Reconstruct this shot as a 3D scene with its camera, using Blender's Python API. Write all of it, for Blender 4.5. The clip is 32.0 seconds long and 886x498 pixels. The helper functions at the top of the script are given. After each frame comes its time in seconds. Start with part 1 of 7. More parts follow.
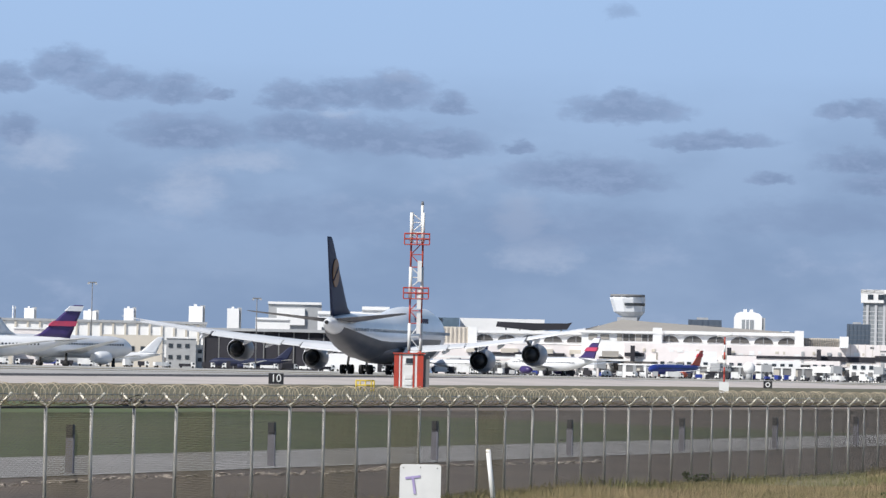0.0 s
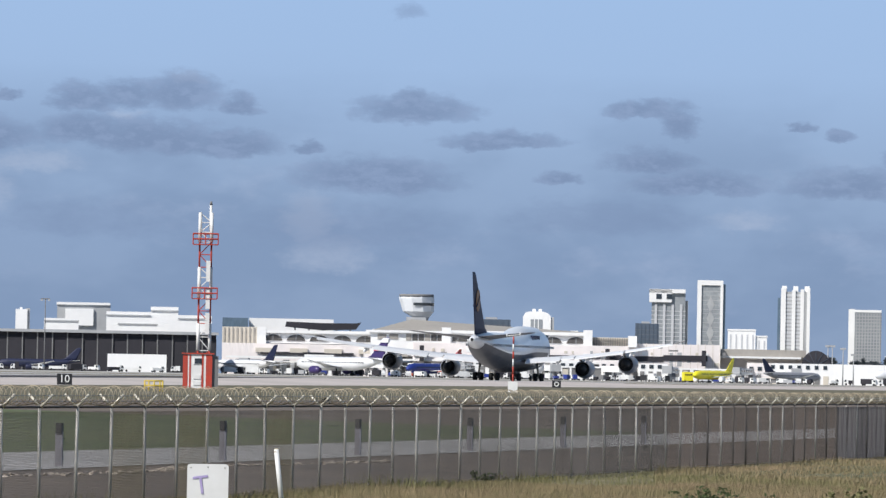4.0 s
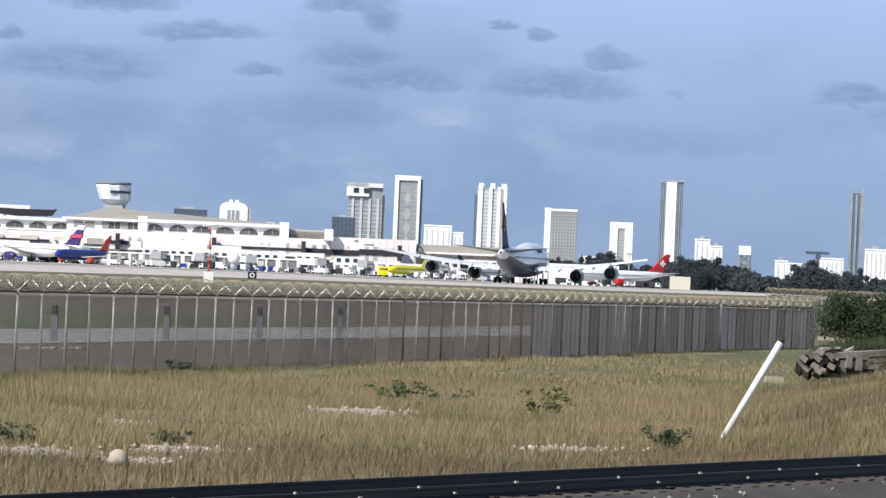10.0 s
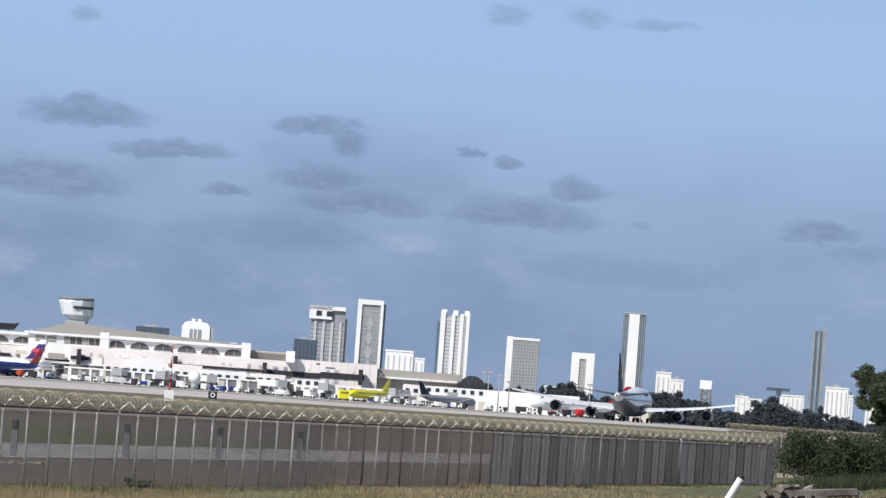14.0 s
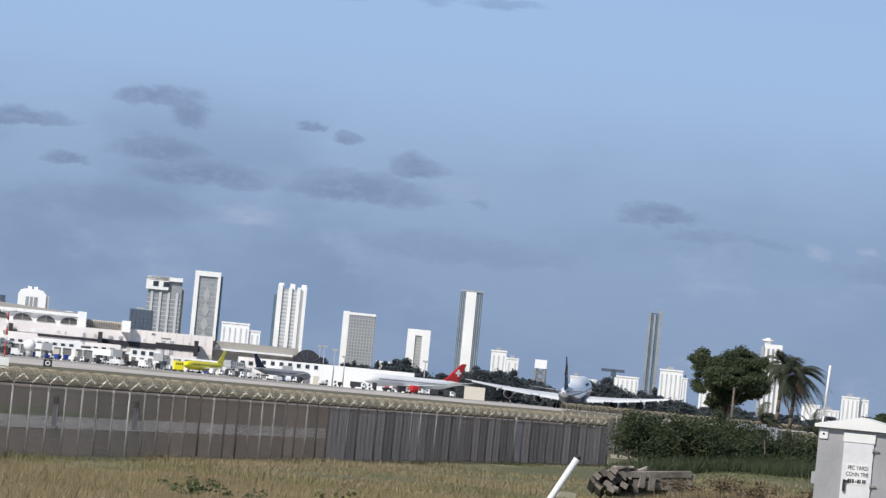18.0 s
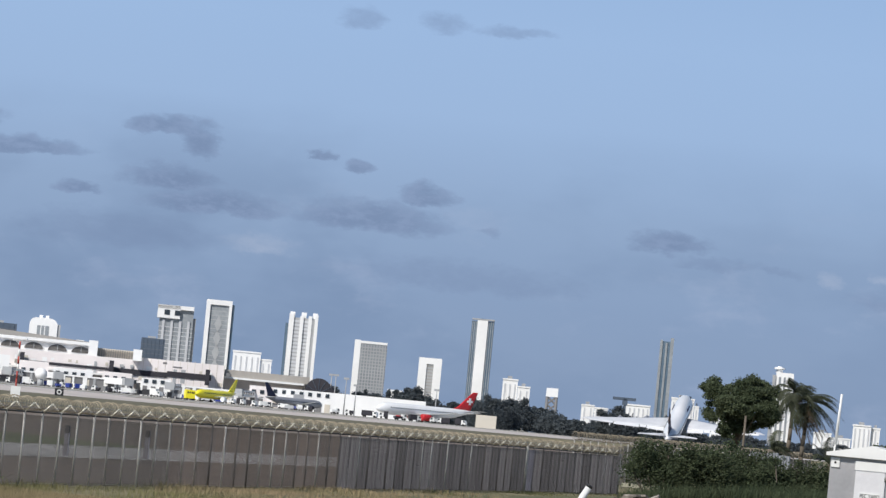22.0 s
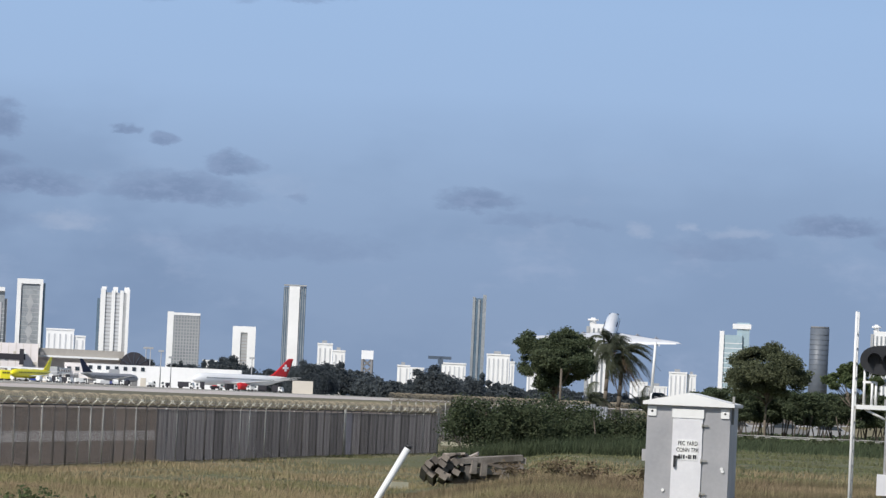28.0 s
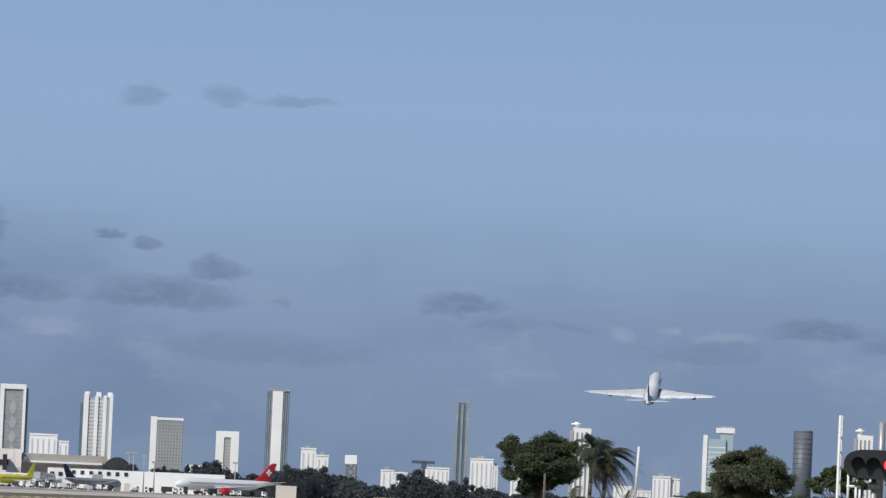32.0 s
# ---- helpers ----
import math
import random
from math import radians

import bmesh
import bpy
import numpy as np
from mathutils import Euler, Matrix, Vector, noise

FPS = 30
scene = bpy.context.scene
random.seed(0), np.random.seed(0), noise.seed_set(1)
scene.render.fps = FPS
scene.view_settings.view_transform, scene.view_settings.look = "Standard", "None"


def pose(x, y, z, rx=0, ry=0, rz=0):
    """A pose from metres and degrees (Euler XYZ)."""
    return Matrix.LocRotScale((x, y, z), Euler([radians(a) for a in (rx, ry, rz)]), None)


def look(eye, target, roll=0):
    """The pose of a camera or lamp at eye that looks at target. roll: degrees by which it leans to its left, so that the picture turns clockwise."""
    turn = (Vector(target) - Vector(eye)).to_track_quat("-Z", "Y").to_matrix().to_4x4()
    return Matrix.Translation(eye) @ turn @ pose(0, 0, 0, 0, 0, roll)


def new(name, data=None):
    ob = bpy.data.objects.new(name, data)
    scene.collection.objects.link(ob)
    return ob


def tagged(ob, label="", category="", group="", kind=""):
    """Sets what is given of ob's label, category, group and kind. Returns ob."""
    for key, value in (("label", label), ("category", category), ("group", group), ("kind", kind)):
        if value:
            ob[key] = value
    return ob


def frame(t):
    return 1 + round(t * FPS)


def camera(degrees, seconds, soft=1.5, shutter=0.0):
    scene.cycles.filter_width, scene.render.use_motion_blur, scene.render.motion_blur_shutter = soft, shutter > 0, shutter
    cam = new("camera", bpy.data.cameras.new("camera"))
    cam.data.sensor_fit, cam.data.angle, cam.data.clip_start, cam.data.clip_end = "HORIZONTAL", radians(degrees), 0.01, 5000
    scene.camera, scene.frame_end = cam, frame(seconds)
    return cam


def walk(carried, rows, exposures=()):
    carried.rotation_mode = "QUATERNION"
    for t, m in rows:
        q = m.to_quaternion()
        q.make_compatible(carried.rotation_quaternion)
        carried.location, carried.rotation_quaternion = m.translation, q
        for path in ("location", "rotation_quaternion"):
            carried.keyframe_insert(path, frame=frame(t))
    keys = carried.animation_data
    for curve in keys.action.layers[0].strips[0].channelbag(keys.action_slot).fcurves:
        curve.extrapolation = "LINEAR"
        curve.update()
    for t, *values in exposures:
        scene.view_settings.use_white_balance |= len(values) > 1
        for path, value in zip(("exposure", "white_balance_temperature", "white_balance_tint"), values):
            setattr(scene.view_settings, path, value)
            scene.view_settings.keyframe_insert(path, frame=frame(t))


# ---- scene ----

cam = camera(9.0, 32.0, soft=1.4)


def aim(pan, tilt, roll, dx, dz):
    """Pose at the camera's stand: pan clockwise from the runway's direction, tilt up, roll to its left, in degrees; shifted by dx to the right and dz up."""
    p, e = radians(pan), radians(tilt)
    way = Vector((math.sin(p) * math.cos(e), math.cos(p) * math.cos(e), math.sin(e)))
    eye = Vector((EYE[0] + dx * math.cos(p), EYE[1] - dx * math.sin(p), EYE[2] + dz))
    return look(eye, eye + way, roll)


EYE = (0.0, 0.0, 3.1)
EXPOSURES = [(0.0, 0.12), (6.0, 0.02), (9.0, 0.2), (10.2, 0.3), (11.2, 0.26), (12.2, 0.08), (13.0, 0.06), (24.0, -0.05), (29.0, -0.02), (32.0, -0.32)]
walk(cam, [
    (0.0, aim(-15.360, 1.256, 1.224, 0.049, 0.024)),
    (0.5, aim(-15.024, 1.237, 1.195, 0.049, 0.024)),
    (1.0, aim(-14.768, 1.166, 1.208, 0.051, 0.019)),
    (1.5, aim(-14.494, 1.110, 1.213, 0.059, 0.019)),
    (2.0, aim(-14.244, 1.108, 1.274, 0.056, 0.019)),
    (2.5, aim(-13.976, 1.137, 1.314, 0.070, 0.022)),
    (4.5, aim(-12.873, 1.364, 1.113, 0.083, 0.009)),
    (5.0, aim(-12.464, 1.408, 1.254, 0.094, 0.004)),
    (5.5, aim(-12.068, 1.367, 1.347, 0.089, 0.007)),
    (6.0, aim(-11.696, 1.239, 1.413, 0.084, 0.006)),
    (6.5, aim(-11.465, 1.121, 1.396, 0.083, -0.002)),
    (7.0, aim(-11.359, 1.026, 1.393, 0.078, 0.003)),
    (7.5, aim(-11.177, 0.981, 1.450, 0.091, 0.004)),
    (8.0, aim(-10.868, 0.897, 1.387, 0.076, -0.004)),
    (8.5, aim(-10.455, 0.744, 1.456, 0.043, -0.017)),
    (9.0, aim(-10.053, 0.543, 1.496, 0.015, 0.005)),
    (9.5, aim(-9.921, 0.329, 1.826, -0.001, 0.014)),
    (10.0, aim(-10.098, 0.298, 2.455, 0.001, -0.005)),
    (10.5, aim(-10.323, 0.445, 3.053, -0.003, -0.008)),
    (11.0, aim(-10.499, 0.749, 3.574, -0.008, -0.004)),
    (11.5, aim(-10.553, 1.085, 3.783, -0.023, -0.004)),
    (12.0, aim(-10.528, 1.321, 3.879, -0.022, -0.004)),
    (12.5, aim(-10.412, 1.423, 3.981, -0.012, -0.010)),
    (13.0, aim(-10.233, 1.505, 4.000, -0.000, -0.000)),
    (13.5, aim(-9.990, 1.585, 4.060, -0.014, 0.010)),
    (14.0, aim(-9.795, 1.599, 4.167, -0.041, 0.012)),
    (14.5, aim(-9.648, 1.546, 4.339, -0.075, 0.012)),
    (16.5, aim(-9.172, 1.467, 5.157, -0.102, 0.011)),
    (17.0, aim(-8.843, 1.463, 5.285, -0.118, 0.015)),
    (17.5, aim(-8.483, 1.429, 5.378, -0.111, 0.010)),
    (18.0, aim(-8.131, 1.486, 5.480, -0.117, 0.011)),
    (18.5, aim(-7.927, 1.555, 5.605, -0.122, 0.009)),
    (19.0, aim(-7.915, 1.610, 5.713, -0.116, 0.005)),
    (19.5, aim(-8.046, 1.576, 5.819, -0.119, 0.010)),
    (20.0, aim(-8.225, 1.510, 5.895, -0.128, 0.013)),
    (20.5, aim(-8.382, 1.506, 5.930, -0.126, 0.007)),
    (21.0, aim(-8.494, 1.562, 5.903, -0.125, 0.009)),
    (21.5, aim(-8.482, 1.667, 5.810, -0.118, 0.020)),
    (22.0, aim(-8.273, 1.764, 5.439, -0.119, 0.019)),
    (22.5, aim(-7.825, 1.865, 5.042, -0.120, 0.018)),
    (23.0, aim(-7.098, 1.942, 4.604, -0.112, 0.022)),
    (23.5, aim(-6.280, 1.947, 4.161, -0.120, 0.021)),
    (24.0, aim(-5.535, 1.853, 3.784, -0.126, 0.016)),
    (24.5, aim(-5.199, 1.722, 3.436, -0.116, 0.021)),
    (25.0, aim(-5.179, 1.550, 3.233, -0.106, 0.019)),
    (25.5, aim(-5.393, 1.403, 3.058, -0.118, 0.018)),
    (26.0, aim(-5.661, 1.328, 2.832, -0.115, 0.017)),
    (26.5, aim(-5.956, 1.304, 2.664, -0.111, 0.015)),
    (28.5, aim(-6.407, 1.595, 2.707, -0.094, 0.032)),
    (29.0, aim(-6.529, 1.612, 2.847, -0.084, 0.036)),
    (29.5, aim(-6.673, 1.644, 2.873, -0.088, 0.035)),
    (30.0, aim(-6.800, 1.817, 2.814, -0.096, 0.034)),
    (30.5, aim(-6.808, 2.117, 2.691, -0.104, 0.035)),
    (31.0, aim(-6.664, 2.417, 2.694, -0.094, 0.042)),
    (31.5, aim(-6.392, 2.653, 2.596, -0.103, 0.020)),
    (32.0, aim(-6.187, 2.596, 2.525, -0.101, 0.025)),
], exposures=EXPOSURES)

# ---- sky and sun ----
SUN_AZ, SUN_EL = -148.0, 42.0   # where the sun stands: degrees clockwise from the runway's direction, and up

# clouds low over the city: pan, height over the horizon, half width, half height; degrees
CLOUDS = [(-19.785, 2.855, .23, .13), (-19.215, 3.0, .36, .16), (-18.695, 2.825, .43, .14), (-18.12, 2.781, .29, .13), (-17.688, 2.751, .17, .05),
          (-16.911, 2.723, .29, .13), (-16.452, 2.779, .34, .13), (-15.934, 2.791, .39, .17), (-15.299, 2.701, .18, .1), (-19.716, 2.341, .2, .14),
          (-17.995, 2.353, .63, .14), (-16.846, 2.397, .49, .14), (-16.212, 2.336, .69, .16), (-15.405, 2.285, .46, .13), (-13.514, 2.68, .55, .13)]
CLOUDS += [(-13.574, 2.794, .23, .1), (-12.617, 2.382, .55, .08), (-14.628, 2.284, .13, .06), (-13.902, 1.983, .75, .15),
           (-12.065, 2.019, .2, .06), (-11.208, 2.725, .36, .08), (-10.82, 2.59, .2, .14), (-9.582, 2.594, .11, .05), (-9.171, 2.49, .17, .06),
           (-11.112, 2.199, .4, .11), (-10.635, 1.973, .63, .11), (-8.52, 2.252, .26, .09), (-9.02, 1.97, .69, .14)]
CLOUDS += [(-6.0, 2.01, .32, .09), (-2.284, 1.89, .46, .09), (-1.187, 1.777, .57, .1)]
FAINT_CLOUDS = [(-9.333, 3.993, .2, .09), (-8.47, 4.023, .22, .09), (-7.719, 3.999, .34, .05), (-5.507, 1.854, .4, .05), (-4.814, 1.824, .17, .04),
                (-3.477, 1.611, .52, .1), (-7.8, 1.955, .09, .04), (-13.593, 3.684, .15, .06), (-14.2, 1.45, .9, .2), (-11.6, 1.6, .9, .14), (-8.0, 1.45, 1.0, .14), (-16.9, 1.5, .9, .16)]
LIT_CLOUDS = [(-17.981, 1.722, .29, .22), (-19.453, 2.118, .34, .16), (-17.414, 2.079, .4, .1), (-14.583, 1.508, .23, .23), (-14.403, 1.167, .34, .18),
              (-16.505, 2.588, .14, .05), (-15.879, 2.96, .15, .06), (-10.148, 1.603, .29, .1), (-4.322, 1.777, .13, .06), (-3.314, 1.787, .26, .05), (-3.835, 1.833, .09, .05)]


def make_world():
    w = bpy.data.worlds.new("world")
    scene.world = w
    w.use_nodes = True
    nt = w.node_tree
    nt.nodes.clear()
    N, L = nt.nodes.new, nt.links.new

    def put(sock, v):
        if isinstance(v, (int, float)):
            sock.default_value = v
        elif isinstance(v, tuple):
            sock.default_value = v
        else:
            L(v, sock)

    def mth(op, *a):
        n = N("ShaderNodeMath")
        n.operation = op
        for s, v in zip(n.inputs, a):
            put(s, v)
        return n.outputs[0]

    def mix(f, a, b, kind="MIX"):
        n = N("ShaderNodeMix")
        n.data_type, n.blend_type = "RGBA", kind
        put(n.inputs[0], f), put(n.inputs[6], a), put(n.inputs[7], b)
        return n.outputs[2]

    def smooth(v, a, b):
        n = N("ShaderNodeMapRange")
        n.interpolation_type = "SMOOTHSTEP"
        put(n.inputs[0], v), put(n.inputs[1], a), put(n.inputs[2], b)
        return n.outputs[0]

    tc = N("ShaderNodeTexCoord")
    sep = N("ShaderNodeSeparateXYZ")
    L(tc.outputs["Generated"], sep.inputs[0])
    az = mth("MULTIPLY", mth("ARCTAN2", sep.outputs[0], sep.outputs[1]), 57.2958)
    el = mth("MULTIPLY", mth("ARCSINE", sep.outputs[2]), 57.2958)
    flat = N("ShaderNodeCombineXYZ")
    put(flat.inputs[0], az), put(flat.inputs[1], mth("MULTIPLY", el, 2.0))

    def noise_at(scale, detail, rough=0.55, shift=0.0):
        n = N("ShaderNodeTexNoise")
        n.inputs["Scale"].default_value, n.inputs["Detail"].default_value = scale, detail
        n.inputs["Roughness"].default_value = rough
        add = N("ShaderNodeVectorMath")
        add.operation = "ADD"
        L(flat.outputs[0], add.inputs[0])
        add.inputs[1].default_value = (shift, shift * 1.7, shift)
        L(add.outputs[0], n.inputs["Vector"])
        return n

    sky = N("ShaderNodeTexSky")
    sky.sky_type, sky.sun_disc = "NISHITA", False
    sky.sun_elevation, sky.sun_rotation = radians(SUN_EL), radians(SUN_AZ)
    sky.altitude, sky.air_density, sky.dust_density, sky.ozone_density = 5, 1.0, 0.6, 1.5
    clear = mix(1.0, sky.outputs[0], (0.085, 0.085, 0.085, 1), "MULTIPLY")
    # hazy air low over the city
    ramp = N("ShaderNodeValToRGB")
    L(mth("DIVIDE", el, 8.0), ramp.inputs[0])
    stops = [(0.0, (.243, .333, .503)), (.16, (.247, .353, .552)), (.27, (.28, .40, .615)), (.39, (.335, .485, .745)),
             (.5, (.34, .50, .775)), (1.0, (.25, .42, .72))]
    while len(ramp.color_ramp.elements) < len(stops):
        ramp.color_ramp.elements.new(0.5)
    for e, (p, c) in zip(ramp.color_ramp.elements, stops):
        e.position, e.color = p, (*c, 1)
    low = smooth(el, 14.0, 5.0)
    air = mix(mth("MULTIPLY", low, 0.95), clear, ramp.outputs[0])
    # wide soft sheets of grey cloud
    n1 = noise_at(0.42, 4, 0.55, 3.1)
    sheet = mth("MULTIPLY", mth("MULTIPLY", smooth(n1.outputs[0], 0.40, 0.62), smooth(el, 3.4, 1.6)), mth("MULTIPLY_ADD", smooth(az, -4.5, -10.0), .55, .45))
    air = mix(mth("MULTIPLY", sheet, 0.6), air, (.197, .285, .452, 1))
    n2 = noise_at(0.8, 5, 0.6, 11.0)
    pale = mth("MULTIPLY", smooth(n2.outputs[0], 0.54, 0.76), smooth(el, 2.9, 1.6))
    air = mix(mth("MULTIPLY", pale, 0.35), air, (.40, .48, .66, 1))
    # single clouds
    warp = noise_at(2.3, 6, 0.62)
    wsep = N("ShaderNodeSeparateColor")
    L(warp.outputs[1], wsep.inputs[0])
    waz = mth("MULTIPLY_ADD", mth("SUBTRACT", wsep.outputs[0], 0.5), 0.5, az)
    wel = mth("MULTIPLY_ADD", mth("SUBTRACT", wsep.outputs[1], 0.5), 0.26, el)
    fine = noise_at(5.5, 6, 0.62, 5.0)

    def field(blobs, rough, lo, hi):
        total = None
        for a, e, rw, rh in blobs:
            rw, rh = rw * 1.28, rh * 1.38
            u = mth("MULTIPLY_ADD", waz, 1 / rw, -a / rw)
            v = mth("MULTIPLY_ADD", wel, 1 / rh, -e / rh)
            v = mth("MAXIMUM", mth("MULTIPLY", v, .8), mth("MULTIPLY", v, -1.5))
            r2 = mth("MULTIPLY_ADD", u, u, mth("MULTIPLY", v, v))
            f = mth("SUBTRACT", 1.25, r2)
            total = f if total is None else mth("MAXIMUM", total, f)
        return smooth(mth("MULTIPLY_ADD", mth("SUBTRACT", fine.outputs[0], 0.5), rough, total), lo, hi)

    lit = field(LIT_CLOUDS, 1.9, -.2, 1.7)
    air = mix(mth("MULTIPLY", lit, 0.4), air, (.46, .53, .68, 1))
    faint = field(FAINT_CLOUDS, 1.9, -.2, 1.6)
    air = mix(mth("MULTIPLY", faint, 0.45), air, (.20, .275, .44, 1))
    dark = field(CLOUDS, 1.5, 0.0, 1.1)
    body = mix(smooth(fine.outputs[0], .38, .66), (.18, .25, .405, 1), (.235, .315, .49, 1))
    air = mix(mth("MULTIPLY", dark, 0.74), air, body)
    bg = N("ShaderNodeBackground")
    L(air, bg.inputs[0])
    bg.inputs[1].default_value = 1.0
    out = N("ShaderNodeOutputWorld")
    L(bg.outputs[0], out.inputs[0])


make_world()
sun = new("sun", bpy.data.lights.new("sun", "SUN"))
sun.data.energy, sun.data.angle, sun.data.color = 4.5, radians(0.6), (1.0, 0.963, 0.915)
_a, _e = radians(SUN_AZ), radians(SUN_EL)
sun.matrix_world = look((0, 0, 60), (-math.sin(_a) * math.cos(_e) * 50, -math.cos(_a) * math.cos(_e) * 50, 60 - math.sin(_e) * 50))
scene.view_settings.exposure = 0.0

# ---- materials ----
def mat(name, c1, c2=None, rough=0.7, metal=0.0, s1=0.4, s2=6.0, bump=0.0, rnd=0.0, fine=0.25, coat=0.0, island=0.0, stretch=None, emit=0.0, thin=0.0):
    """A painted, mineral or plant surface: two colours mixed by wide noise, broken by fine noise, with relief."""
    m = bpy.data.materials.new(name)
    m.use_nodes = True
    nt = m.node_tree
    N, L = nt.nodes.new, nt.links.new
    b = nt.nodes["Principled BSDF"]
    c2 = c2 or tuple(v * 0.8 for v in c1)
    tc = N("ShaderNodeTexCoord")
    src = tc.outputs["Object"]
    if stretch:
        mp = N("ShaderNodeMapping")
        mp.inputs["Scale"].default_value = stretch
        L(src, mp.inputs[0])
        src = mp.outputs[0]
    n1, n2 = N("ShaderNodeTexNoise"), N("ShaderNodeTexNoise")
    for n, s, d in ((n1, s1, 4), (n2, s2, 6)):
        n.inputs["Scale"].default_value, n.inputs["Detail"].default_value = s, d
        L(src, n.inputs["Vector"])
    rp = N("ShaderNodeMapRange")
    rp.inputs[1].default_value, rp.inputs[2].default_value = 0.35, 0.65
    L(n1.outputs[0], rp.inputs[0])
    mx = N("ShaderNodeMix")
    mx.data_type = "RGBA"
    L(rp.outputs[0], mx.inputs[0])
    mx.inputs[6].default_value, mx.inputs[7].default_value = (*c1, 1), (*c2, 1)
    col = mx.outputs[2]

    def scaled(colour, value, lo, hi):
        r = N("ShaderNodeMapRange")
        r.inputs[3].default_value, r.inputs[4].default_value = lo, hi
        L(value, r.inputs[0])
        k = N("ShaderNodeMix")
        k.data_type, k.blend_type = "RGBA", "MULTIPLY"
        k.inputs[0].default_value = 1.0
        L(colour, k.inputs[6]), L(r.outputs[0], k.inputs[7])
        return k.outputs[2]

    col = scaled(col, n2.outputs[0], 1 - fine, 1 + fine)
    if rnd:
        oi = N("ShaderNodeObjectInfo")
        col = scaled(col, oi.outputs["Random"], 1 - rnd, 1 + rnd)
    if island:
        ge = N("ShaderNodeNewGeometry")
        col = scaled(col, ge.outputs["Random Per Island"], 1 - island, 1 + island)
    L(col, b.inputs["Base Color"])
    b.inputs["Roughness"].default_value, b.inputs["Metallic"].default_value = rough, metal
    if coat:
        b.inputs["Coat Weight"].default_value, b.inputs["Coat Roughness"].default_value = coat, 0.1
    if bump:
        bp = N("ShaderNodeBump")
        bp.inputs["Strength"].default_value = bump
        bp.inputs["Distance"].default_value = 0.02
        L(n2.outputs[0], bp.inputs["Height"]), L(bp.outputs[0], b.inputs["Normal"])
    if thin:
        tr, ms = N("ShaderNodeBsdfTranslucent"), N("ShaderNodeMixShader")
        L(col, tr.inputs[0])
        ms.inputs[0].default_value = thin
        L(b.outputs[0], ms.inputs[1]), L(tr.outputs[0], ms.inputs[2])
        L(ms.outputs[0], nt.nodes["Material Output"].inputs[0])
    if emit:
        b.inputs["Emission Color"].default_value, b.inputs["Emission Strength"].default_value = (*c1, 1), emit
    return m


M = {}


def mats(**kinds):
    for k, v in kinds.items():
        M[k] = mat(k, *v[0], **v[1])


